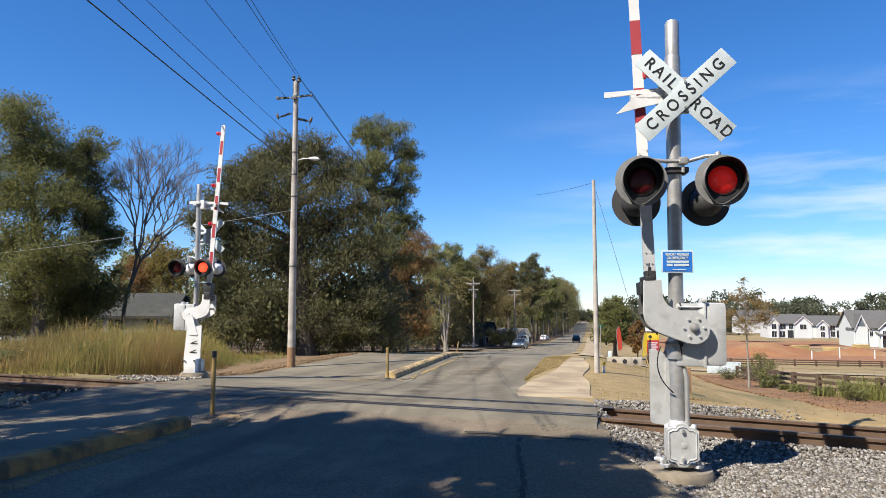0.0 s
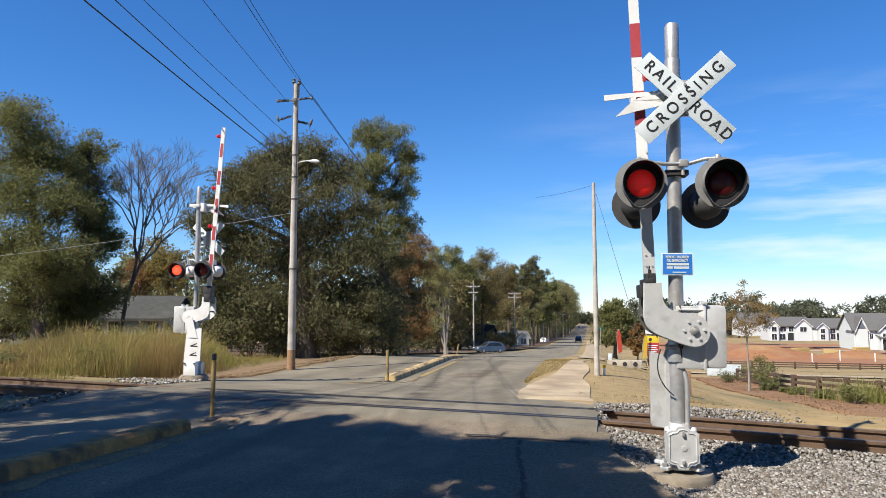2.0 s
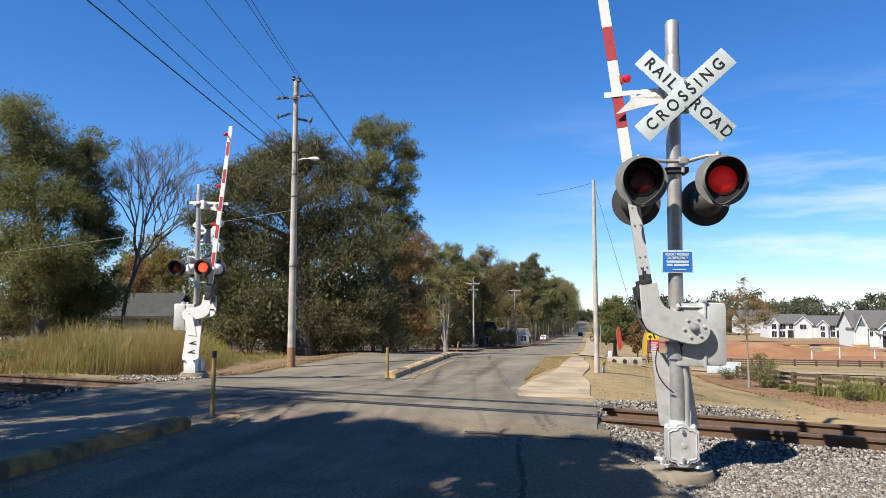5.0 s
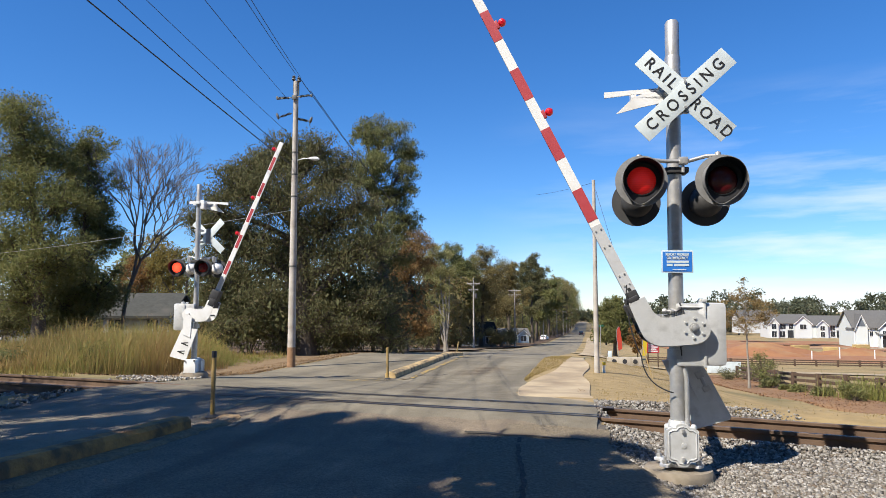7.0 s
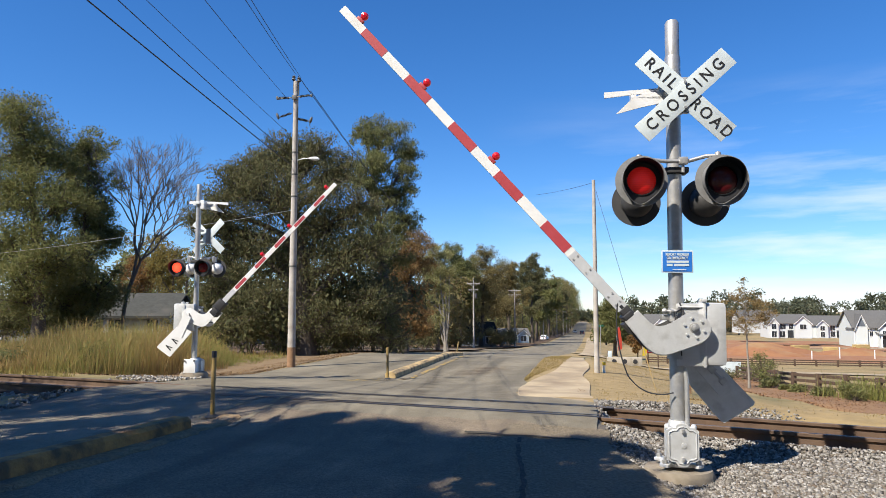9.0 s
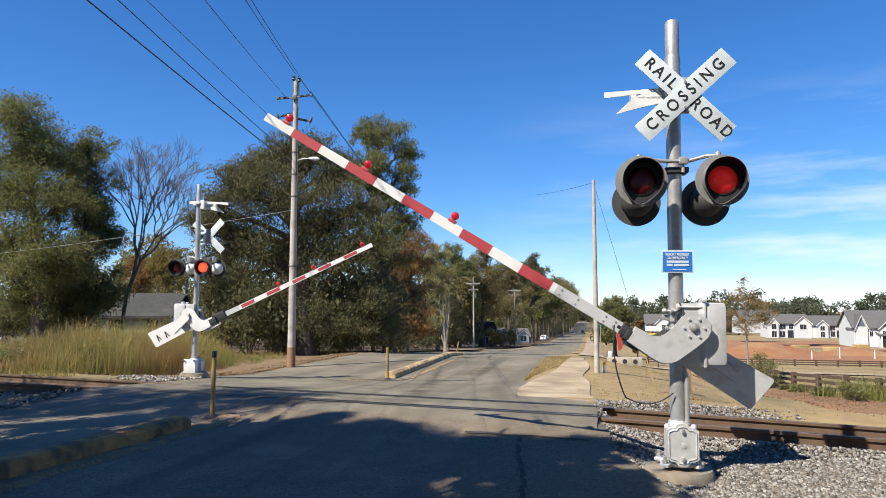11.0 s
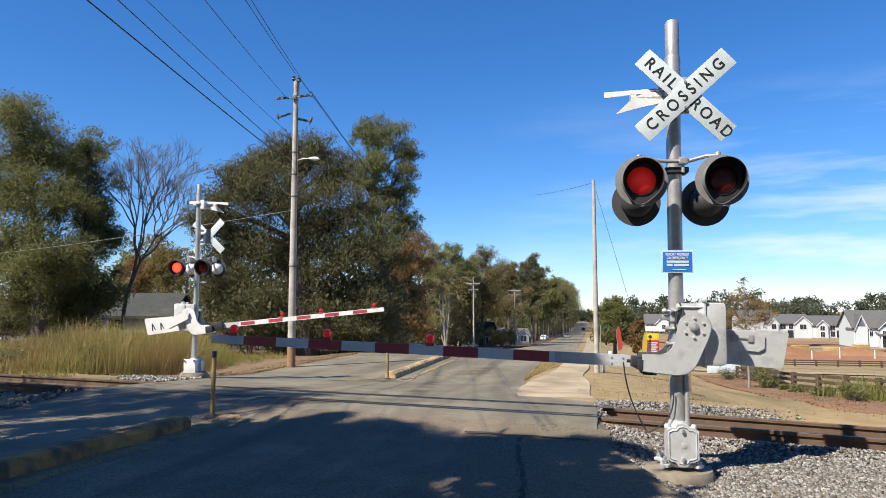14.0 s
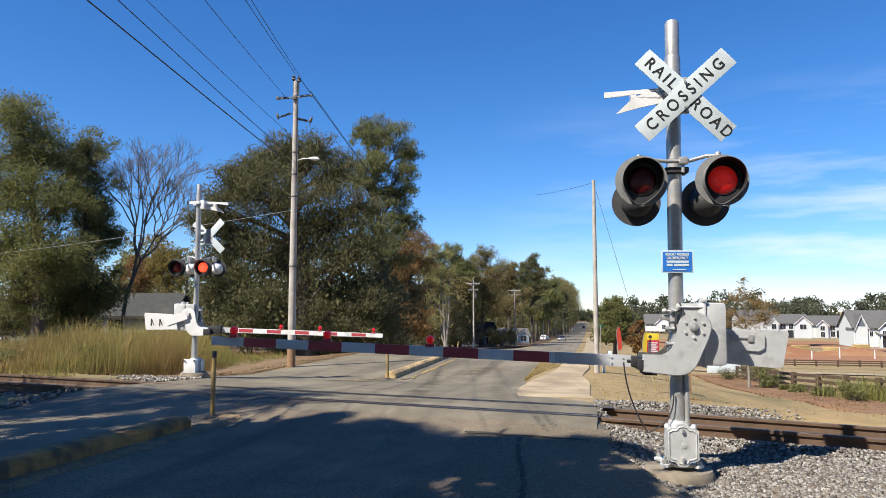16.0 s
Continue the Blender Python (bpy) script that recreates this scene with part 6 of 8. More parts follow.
woods("shaded trees with dark trunks along the road", [(xy((66 if i < 5 else 84) + i * 3.2, -15 - _r.uniform(0, 22)) + (_r.uniform(9, 15), _r.uniform(3, 4.5))) for i in range(26)], "leaf_brown", 26000, 0.3, 48)
for i, (hx, hy) in enumerate([(2.2, 116), (4.6, 119), (8.4, 121), (10.4, 122), (0.4, 112), (12.2, 128)]):
    shrub("bare brown brush in front of a small house", hx, hy, 2.6 + 0.5 * (i % 3), 2.2, "leaf_brown", 1500, 0.17, 140 + i)
woods("low dark undergrowth along the road", [(xy(92 + i * 5, near_edge(92 + i * 5) - 1.5 - _r.uniform(0, 12)) + (_r.uniform(4, 8), _r.uniform(3, 4.5))) for i in range(62)], "leaf_dark", 30000, 0.35, 49, False)
woods("low brush under the roadside trees", [(xy(140 + i * 6, near_edge(140 + i * 6) + 0.5 - _r.uniform(0, 4)) + (_r.uniform(2.5, 5), _r.uniform(2.2, 3.2))) for i in range(50)], "leaf_brown", 22000, 0.3, 50, False)


def road_trees(s0, s1, step, deep):
    """A row of trees left of the road, taller where they stand further off."""
    rows, d = [], s0
    while d < s1:
        h = float(np.interp(d, [85, 130, 200, 300, 420, 600], [13, 15.5, 20, 25.5, 30, 34]))
        rows.append(xy(d, near_edge(d) + 2.5 * smooth01(190, 260, d) - _r.uniform(0, deep)) + (h * _r.uniform(0.8, 1.08), _r.uniform(2.6, 4.2) * (1 + d / 900)))
        d += step * _r.uniform(0.7, 1.3)
    return rows


woods("mixed autumn trees lining the road", road_trees(104, 600, 9, 9), "leaf_brown", 50000, 0.36, 43, blobs=24)
woods("tall olive trees lining the road", road_trees(120, 600, 8, 9), "leaf_olive", 54000, 0.37, 44, blobs=24)
woods("tall dark green trees lining the road", road_trees(150, 640, 14, 12), "leaf_dark", 36000, 0.4, 144, blobs=24)
woods("green trees along the right of the road far off", [(xy(190 + i * 16, 9 + _r.uniform(0, 14)) + (_r.uniform(8, 12), _r.uniform(3.5, 5))) for i in range(18)], "leaf_olive", 9000, 0.6, 45)
woods("distant wooded ridge beyond the houses", [(112 + i * 2.2 + _r.uniform(-4, 4), 400 + _r.uniform(-30, 60), _r.uniform(14.5, 19.5), _r.uniform(6, 9)) for i in range(160)], "leaf_far", 54000, 0.95, 46)
woods("far low treeline where the road meets the sky", [(158 + i * 3.4 + _r.uniform(-2, 2), 880 + _r.uniform(-20, 40), _r.uniform(13, 17), _r.uniform(5, 7)) for i in range(28)], "leaf_far", 9000, 1.6, 148)
woods("distant wooded ridge beyond the field", [(150 + i * 12 + _r.uniform(-4, 4), 520 + _r.uniform(-30, 50), _r.uniform(17, 27), _r.uniform(9, 13)) for i in range(46)], "leaf_far", 34000, 1.3, 47)


def grass_place(rng):
    x = rng.uniform(-19, -5.4)
    y = rng.uniform(17.5, 31)
    w = sw(x, y)[1]
    if w > -7.4 - 1.5 * rng.random() or across(x, y) < 12.05:
        return None
    return x, y


for i, (hx, hy) in enumerate([(-30, 47), (-27, 48.5), (-33, 48), (-6.5, 34.5), (-3.6, 35.5), (-9.5, 33.5), (-4.6, 39), (-30, 60), (-26, 56), (-22, 58), (-18, 52), (-14.5, 50), (-12, 54), (-9, 50), (-6.5, 56), (-4, 62), (-10, 64), (-16, 66), (-2, 70)]):
    shrub("dark shaded undergrowth at the edge of the woods", hx, hy, 3.2 + (i * 7 % 5) * 0.4, 3.0, "leaf_dark", 2600, 0.16, 80 + i)
drape("woodland_floor", spread(24, 420, 90), spread(-70, -9, 24) + [-7.5, -6.4, -5.6], lambda s, w: (*xy(s, w - (2 if w < -8 else 0.5) * noise.noise((s * 0.1, w, 1.0)) - 4.0 * (1 - smooth01(96, 112, s)) * (w > -9)), ground_z(*xy(s, w))), 0.10, "wood_floor_soil", "brown leaf litter under the trees")


def meadow_height(x, y):
    side_ = x / y
    f = float(np.interp(side_, [-0.65, -0.575, -0.54, -0.40, -0.36, -0.325, -0.30], [0.72, 0.85, 1.18, 1.22, 1.0, 0.55, 0.2]))
    return f * (0.30 + 0.70 * smooth01(11.9, 15.6, across(x, y) + 0.8 * noise.noise((x * 0.5, y * 0.5, 9.0))))


def meadow(kind_):
    """Tan, olive and green grass keep to drifts of their own."""
    def place(rng):
        p = grass_place(rng)
        if p is None:
            return None
        v = noise.noise((p[0] * 0.28, p[1] * 0.28, 11.0)) + 0.25 * noise.noise((p[0] * 1.1, p[1] * 1.1, 3.0)) + rng.gauss(0, 0.16) + 0.30 * (p[0] / p[1] + 0.47) * 3
        k = 0 if v < -0.2 else (1 if v < 0.04 else 2)
        return p if k == kind_ else None
    return place


blades("tall_grass", "tall dry tan meadow grass with feathery seed heads", 66000, meadow(0), 1.12, 0.0058, "tall_grass", 51, 0.95, 0.10, tuft=6, tall=meadow_height, radius=0.16)
blades("tall_grass", "tall olive meadow grass gone to seed", 70000, meadow(1), 1.15, 0.006, "olive_grass", 55, 0.95, 0.06, tuft=6, tall=meadow_height, radius=0.16)
blades("tall_grass", "green undergrowth among the tall dry grass", 70000, meadow(2), 1.05, 0.007, "green_grass", 58, 0.95, 0.03, tuft=6, tall=meadow_height, radius=0.16)


def in_bed(x, y):
    """The mulched bed along the fence: its near edge curves round towards the track."""
    s, w = sw(x, y)
    near = float(np.interp(s, [6, 12, 17, 20, 26, 33, 44], [17.5, 14.2, 12.6, 12.0, 11.4, 11.6, 12.4])) + 0.35 * noise.noise((s * 0.5, 1.0, 7.0))
    return near < w < 15.6 + 0.3 * noise.noise((s * 0.4, 5.0, 7.0)) and s < 46


def lawn_right(rng):
    s, w = rng.uniform(2, 40), rng.uniform(5.2, 26)
    x, y = xy(s, w)
    if across(x, y) < (12.8 if 0.933 * x - 0.36 * y < 3.5 else 11.7) or in_bed(x, y):
        return None
    return x, y


def verge_left(rng):
    x, y = track_xy(rng.uniform(-22, -7.5), rng.uniform(11.55, 12.6))
    return (x, y) if sw(x, y)[1] < -7.2 else None


blades("verge_grass", "low tan and olive grass beside the far rail", 7000, verge_left, 0.16, 0.006, "olive_grass", 78, 1.2, tuft=5, radius=0.1)
blades("lawn", "short dry lawn grass on the bank", 35000, lawn_right, 0.04, 0.006, "lawn_blade", 52, 1.6, lift=0.035)


def mulch_chips(rng):
    x, y = xy(rng.uniform(7, 46), rng.uniform(11, 18.5))
    return (x, y) if in_bed(x, y) else None


blades("mulch_chips", "loose red-brown bark chips on the mulched bed", 30000, mulch_chips, 0.05, 0.03, "mulch_chip", 76, 2.6, category="mulch", lift=0.06)


def straw_place(rng):
    s = rng.uniform(7, 20)
    w = rng.uniform(-13, -4.5) if rng.random() < 0.65 else rng.uniform(4.9, 9)
    x, y = xy(s, w)
    if across(x, y) < 12.7 or (w > 0 and across(x, y) > 15.2 + 1.5 * noise.noise((x, y, 2.0))):
        return None
    return x, y


blades("fallen_straw", "brown pine straw and fallen leaves on bare earth", 26000, straw_place, 0.035, 0.02, "straw", 59, 2.5, category="leaf litter", lift=0.05)


def lawn_left(rng):
    s, w = rng.uniform(8, 45), rng.uniform(-14, -4.7)
    return xy(s, w)


blades("lawn", "short dry grass at the road's edge", 9000, lawn_left, 0.06, 0.007, "straw", 53, 0.8, lift=0.035)


def lawn_wedge(rng):
    s = rng.uniform(10.6, 27)
    return xy(s, rng.uniform(3.4, 3.5 + 0.8 * smooth01(10.6, 17, s)))


blades("lawn", "dry grass between road and footpath", 5000, lawn_wedge, 0.06, 0.006, "lawn_blade", 54, 0.8, lift=0.035)
for i, (ss_, ws_, sh, sr, lf) in enumerate([(30, 14.2, 0.8, 0.7, "leaf_olive"), (28, 13.6, 0.5, 0.5, "leaf_light"), (26.5, 14.0, 0.35, 0.4, "leaf_olive"), (24.6, 14.0, 0.4, 0.45, "leaf_olive"), (22.4, 14.3, 0.4, 0.5, "leaf_light"),
                                            (33.5, 14.6, 1.9, 0.9, "leaf_olive"), (35.5, 15.2, 1.5, 1.0, "leaf_dark"), (21.0, 15.0, 0.6, 0.6, "leaf_light"), (37.5, 13.6, 0.7, 0.9, "leaf_dark"), (40, 15.4, 1.2, 0.9, "leaf_olive"), (19.8, 14.6, 0.8, 0.6, "leaf_olive")]):
    sx, sy = xy(ss_, ws_)
    shrub("low green shrub in the mulched bed by the fence", sx, sy, sh, sr, lf, 1000, 0.055, 60 + i)


def reeds(rng):
    return 16.4 + rng.gauss(0, 0.7), 26.6 + rng.gauss(0, 0.7)


blades("reeds", "clump of green ornamental grass by the fence", 700, reeds, 0.75, 0.010, "green_grass", 57, 0.9, 0.15)


def kerb_grit(rng):
    s = rng.uniform(-9, 2.3)
    mid = float(np.interp(s, [-9, -4, 0.3, 2.3], [-0.66, -0.2, 0.10, 0.02]))
    return xy(s, mid + rng.gauss(0, 0.09))


blades("kerb_litter", "dead leaves and grit gathered along the kerb", 5000, kerb_grit, 0.02, 0.011, "straw", 71, 2.5, category="leaf litter")


_w = random.Random(9)
for i in range(16):
    wx, wy = _w.uniform(-17, -7.5), _w.uniform(17.8, 23)
    if sw(wx, wy)[1] < -8.0 and across(wx, wy) > 13.4:
        shrub("leafy weeds among the tall meadow grass", wx, wy, _w.uniform(0.6, 1.2), _w.uniform(0.5, 0.9), ("leaf_light", "leaf_olive", "tall_grass")[i % 3], 900, 0.05, 120 + i)


# ---- utility poles and wires ----


def utility_pole(x, y, h, r, label, arms=(), foot=False, lamp=False, transformer=False, facing=12.0, top_pin=True, lean=(0, 0), hardware=False):
    z = ground_z(x, y) - 0.1
    ob = thing("utility_pole", label, "utility pole", pose(x, y, z, lean[0], lean[1], -facing), "utility poles")
    prof = [(r * (1.0 - 0.4 * i / 8), h * i / 8) for i in range(9)]
    part("pole", Mesh().lathe(prof, 12), "pole_wood", ob, "weathered wooden pole")
    if foot:
        part("pole_butt", Mesh().lathe([(r * 1.012, 0), (r * 1.004, 0.45), (r * 0.985, 0.75)], 12), "pole_foot", ob, "rust-brown stained butt")
    for za, half in arms:
        a = part("crossarm", Mesh().box(-half, -0.06 - r, za - 0.06, half, 0.05 - r, za + 0.06, 0.008), "pole_wood", ob)
        for t in (-0.92, -0.35, 0.35, 0.92):
            part("insulator", Mesh().lathe([(0.02, 0), (0.05, 0.05), (0.035, 0.08), (0.055, 0.11), (0.03, 0.15)], 8, m=pose(half * t, -r, za + 0.06)), "porcelain", a)
        for sx in (-1, 1):
            part("brace", Mesh().tube([(sx * half * 0.6, -r, za - 0.05), (0, -r, za - 0.5)], 0.015, 5), "galvanised", a)
    if top_pin:
        part("top_insulator", Mesh().tube([(0, 0, h), (0, 0, h + 0.18)], 0.015, 6).lathe([(0.03, h + 0.15), (0.06, h + 0.2), (0.04, h + 0.26), (0.06, h + 0.3), (0.02, h + 0.34)], 10), "porcelain", ob)
    if hardware:
        # polymer post insulators either side, strain insulators below, pins on the top
        shed = [(0.018, 0.0)] + [(rr, 0.04 + 0.045 * i + dz) for i in range(8) for rr, dz in ((0.022, 0.0), (0.05, 0.018), (0.022, 0.03))] + [(0.02, 0.44)]
        a = part("crossarm", Mesh().tube([(-0.62, -r, 9.12), (0.62, -r, 9.19)], 0.02, 8).box(-0.075, -r - 0.04, 9.08, 0.075, -r + 0.02, 9.22, 0.01), "dull_steel", ob, "steel crossarm")
        for sx in (-1, 1):
            part("insulator", Mesh().lathe(shed, 10, m=pose(sx * 0.16, -r, 9.155 + 0.01 * sx, 0, sx * 87, 0)), "dull_steel", a, "grey ribbed insulator")
            part("wire_clamp", Mesh().box(sx * 0.62 - 0.03, -r - 0.03, 9.12, sx * 0.62 + 0.03, -r + 0.03, 9.22, 0.01), "dull_steel", a)
            b = part("strain_insulator", Mesh().lathe(shed, 10, m=pose(sx * 0.1, -r * 0.8, 8.52 - 0.10 * sx, 0, sx * 105, 0)), "black_paint", ob, "dark strain insulator")
            part("dead_end_clamp", Mesh().lathe([(0.012, 0), (0.04, 0.04), (0.05, 0.12), (0.035, 0.2), (0.012, 0.24)], 10, m=pose(sx * 0.56, -r * 0.8, 8.33 - 0.10 * sx, 0, sx * 20, 0)), "dull_steel", b)
        for px_, pz_ in ((-0.09, h - 0.05), (0.1, h - 0.12)):
            part("top_pin", Mesh().tube([(px_, 0, pz_ - 0.35), (px_, 0, pz_ + 0.1)], 0.018, 6).lathe([(0.03, pz_ + 0.08), (0.07, pz_ + 0.12), (0.045, pz_ + 0.17), (0.065, pz_ + 0.21), (0.02, pz_ + 0.26)], 10, m=pose(px_, 0, 0)), "dull_steel", ob)
        part("down_lead", Mesh().tube([(0.12, -r * 0.9, 8.8), (r * 0.8, -r * 0.8, 8.2), (r * 0.75, -r * 0.75, 7.2), (r * 0.8, -r * 0.8, 6.2)], 0.012, 6), "wire", ob)
        for bz_ in (7.25, 6.5, 5.75, 3.4):
            part("pole_band", Mesh().lathe([(r * (1 - 0.4 * bz_ / h) + 0.012, bz_), (r * (1 - 0.4 * bz_ / h) + 0.012, bz_ + 0.05)], 12), "dull_steel", ob)
    if lamp:
        l = part("lamp_arm", Mesh().tube([(0, 0, lamp - 0.05), (0.12, -0.02, lamp + 0.03), (0.32, -0.05, lamp + 0.07), (0.62, -0.1, lamp + 0.06)], 0.018, 8), "galvanised", ob)
        part("lamp_housing", Mesh().lathe([(0.03, -0.17), (0.055, -0.08), (0.075, 0.08), (0.035, 0.19)], 12, m=pose(0.74, -0.12, lamp + 0.035, 0, 98, -8)), "silver_paint", l)
    if transformer:
        part("transformer", Mesh().lathe([(0.19, 0), (0.23, 0.03), (0.23, 0.75), (0.2, 0.8), (0.06, 0.84)], 16, m=pose(0.38, -0.1, transformer)), "hood_grey", ob, "grey can transformer")
    return ob


def wire(label, a, b, sag, r=0.012, n=14, tone="wire"):
    pts = []
    for i in range(n + 1):
        t = i / n
        p = Vector(a).lerp(Vector(b), t)
        p.z -= sag * 4 * t * (1 - t)
        pts.append(p)
    return tagged(part("overhead_wire", Mesh().tube(pts, r, 5), tone), label, "wire", "overhead wires")


utility_pole(-5.01, 22.74, 9.75, 0.135, "weathered wooden utility pole with crossarm, street lamp and stained butt", foot=True, lamp=6.98, top_pin=False, hardware=True)
utility_pole(4.73, 21.2, 6.1, 0.084, "plain weathered wooden pole beside the footpath", top_pin=False)
utility_pole(5.0, 112.0, 11.2, 0.16, "wooden utility pole with crossarm and transformer at the corner", arms=((10.6, 1.1), (9.6, 0.8)), transformer=8.2)
utility_pole(13.6, 130.0, 10.6, 0.15, "wooden utility pole with crossarms by the road", arms=((10.7, 1.2), (9.9, 1.2)))
for sp, wp in ((196, -8), (250, -6.5), (300, -6), (350, -6), (400, -6), (450, -6)):
    px_, py_ = xy(sp, wp)
    utility_pole(px_, py_, 11.0, 0.16, "distant wooden utility pole by the road", arms=((10.4, 1.2),), top_pin=False)
top = (-5.01, 22.74, 9.5)
wire("thick black overhead cable beside the pole", (-5.18, 22.74, 6.38), (-8.62, 3.26, 8.84), 0.1, 0.016, 24)
wire("black overhead cable beside the pole", (-5.16, 22.74, 6.65), (-7.45, 3.26, 8.57), 0.1, 0.011, 24)
wire("thin black overhead wire at the pole", (-5.16, 22.74, 7.35), (-6.34, 3.26, 7.87), 0.1, 0.007, 24)
wire("thin black overhead wire at the crossarm", (-5.32, 22.74, 8.64), (-3.91, 3.26, 6.57), 0.1, 0.007, 24)
wire("thin black overhead wire at the pole's top", (-5.02, 22.74, 9.47), (-3.24, 5.26, 6.67), 0.1, 0.008, 24)
wire("thin black overhead wire at the pole's top", (-4.85, 22.74, 9.35), (-3.17, 5.26, 6.79), 0.1, 0.008, 24)
wire("thin overhead wire towards the next pole", (top[0] + 0.06, 22.74, 9.42), (5.0, 112.0, 5.6), 1.6, 0.012, 24)
wire("thin overhead wire towards the next pole", (top[0] + 0.5, 22.7, 8.88), (5.3, 112.0, 5.2), 1.6, 0.012, 24)
wire("pale thin service wire across the field", (top[0], 22.74, 4.80), (-27.6, 40.0, 4.5), 0.12, 0.0075, 24, "porcelain")
wire("thin wire from the footpath pole", (4.7, 21.2, 5.45), (3.6, 26.0, 5.85), 0.05, 0.005)
gx, gy = 5.24, 16.92
wire("thin guy wire of the footpath pole", (4.8, 21.2, 5.2), (gx, gy, ground_z(gx, gy)), 0.0, 0.006)
d_ = Vector((4.8, 21.2, 5.2)) - Vector((gx, gy, ground_z(gx, gy)))
gd = part("guy_guard", Mesh().tube([Vector((gx, gy, ground_z(gx, gy))) + d_ * t for t in (0.0, 0.2)], 0.013, 8), "yellow_post")
tagged(gd, "yellow plastic guard on the pole's guy wire", "guy guard")


# ---- houses, fence, roadside things ----


def house(label, x, y, rz, w, d, h, roof, gables=(), windows=(), wall="siding", base=None, rooftone="shingle", garage=None, porch=None, pediment=None):
    """w wide on its front (-y side), d deep, h to the eaves; roof: rise of the ridge along x."""
    z = ground_z(x, y) if base is None else base
    ob = thing("house", label, "house", pose(x, y, z - 0.15, 0, 0, rz), "houses")
    part("wall", Mesh().box(-w / 2, -d / 2, 0, w / 2, d / 2, h).prism([(-d / 2, h), (d / 2, h), (0, h + roof)], -w / 2, w / 2, m=pose(0, 0, 0, 0, 0, 90)), wall, ob, smooth=0)
    o = 0.45
    rf = Mesh()
    sl = roof / (d / 2)
    for sg in (-1, 1):
        rf.add([(-w / 2 - o, sg * (d / 2 + o), h - sl * o), (w / 2 + o, sg * (d / 2 + o), h - sl * o), (w / 2 + o, 0, h + roof), (-w / 2 - o, 0, h + roof),
                (-w / 2 - o, sg * (d / 2 + o), h - sl * o + 0.2), (w / 2 + o, sg * (d / 2 + o), h - sl * o + 0.2), (w / 2 + o, 0, h + roof + 0.2), (-w / 2 - o, 0, h + roof + 0.2)],
               [(0, 1, 2, 3), (4, 7, 6, 5), (0, 4, 5, 1), (1, 5, 6, 2), (2, 6, 7, 3), (3, 7, 4, 0)])
    part("roof", rf, rooftone, ob, smooth=0)
    for gx, gw, gh, gd in gables:
        g = part("gable", Mesh().box(gx - gw / 2, -d / 2 - gd, 0, gx + gw / 2, -d / 2 + 0.5, h).prism([(gx - gw / 2, h), (gx + gw / 2, h), (gx, h + gh)], -d / 2 - gd, 0), wall, ob, smooth=0)
        gr = Mesh()
        s2 = gh / (gw / 2)
        for sg in (-1, 1):
            x0, x1 = gx + sg * (gw / 2 + 0.35), gx
            z0, z1 = h - s2 * 0.35, h + gh
            gr.add([(x0, -d / 2 - gd - 0.35, z0 + 0.02), (x1, -d / 2 - gd - 0.35, z1 + 0.02), (x1, 0, z1 + 0.02), (x0, 0, z0 + 0.02), (x0, -d / 2 - gd - 0.35, z0 + 0.22), (x1, -d / 2 - gd - 0.35, z1 + 0.22), (x1, 0, z1 + 0.22), (x0, 0, z0 + 0.22)],
                   [(0, 1, 2, 3), (4, 7, 6, 5), (0, 4, 5, 1), (1, 5, 6, 2), (2, 6, 7, 3), (3, 7, 4, 0)])
        part("gable_roof", gr, rooftone, g, smooth=0)
        if pediment:
            part("pediment", Mesh().prism([(gx - gw * 0.36, h + gh * 0.06), (gx + gw * 0.36, h + gh * 0.06), (gx, h + gh * 0.76)], -d / 2 - gd - 0.05, -d / 2 - gd + 0.02), pediment, g, "slate-blue shingled pediment", smooth=0)
        part("rake_board", Mesh().prism([(gx - gw / 2 - 0.35, h - s2 * 0.35), (gx - gw / 2 - 0.35, h - s2 * 0.35 - 0.25), (gx, h + gh - 0.25), (gx + gw / 2 + 0.35, h - s2 * 0.35 - 0.25), (gx + gw / 2 + 0.35, h - s2 * 0.35), (gx, h + gh)], -d / 2 - gd - 0.37, -d / 2 - gd - 0.30), "trim_white", g, smooth=0)
    for wx, wz, ww, wh, wy in windows:
        yy = -d / 2 - wy
        wd = part("window", Mesh().box(wx - ww / 2 - 0.1, yy - 0.06, wz - 0.1, wx + ww / 2 + 0.1, yy + 0.02, wz + wh + 0.1), "trim_white", ob, smooth=0)
        part("pane", Mesh().box(wx - ww / 2, yy - 0.075, wz, wx - 0.03, yy - 0.055, wz + wh).box(wx + 0.03, yy - 0.075, wz, wx + ww / 2, yy - 0.055, wz + wh), "pane", wd, smooth=0)
    if garage:
        gx, gw, gy = garage
        # flat dark panel painted for the shade inside the garage
        part("garage_shade", Mesh().box(gx - gw / 2, -d / 2 - gy - 0.03, 0.1, gx + gw / 2, -d / 2 - gy + 0.02, 2.4), "pane", ob, "dark panel for the shade inside the unfinished garage", smooth=0)
    if porch:
        px, pw, py = porch
        pr = part("porch_roof", Mesh().prism([(-py, 2.75), (0.2, 3.5), (0.2, 3.6), (-py, 2.9)], px - pw / 2, px + pw / 2, m=pose(0, -d / 2, 0, 0, 0, 0) @ Matrix(((0, 1, 0, 0), (1, 0, 0, 0), (0, 0, 1, 0), (0, 0, 0, 1)))), rooftone, ob, smooth=0)
        # flat dark panel put in for the shade under the porch roof
        part("porch_shade", Mesh().box(px - pw * 0.42, -d / 2 - py + 0.5, 0.1, px + pw * 0.42, -d / 2 - py + 0.56, 2.5), "pane", pr, "dark panel for the shade inside the porch", smooth=0)
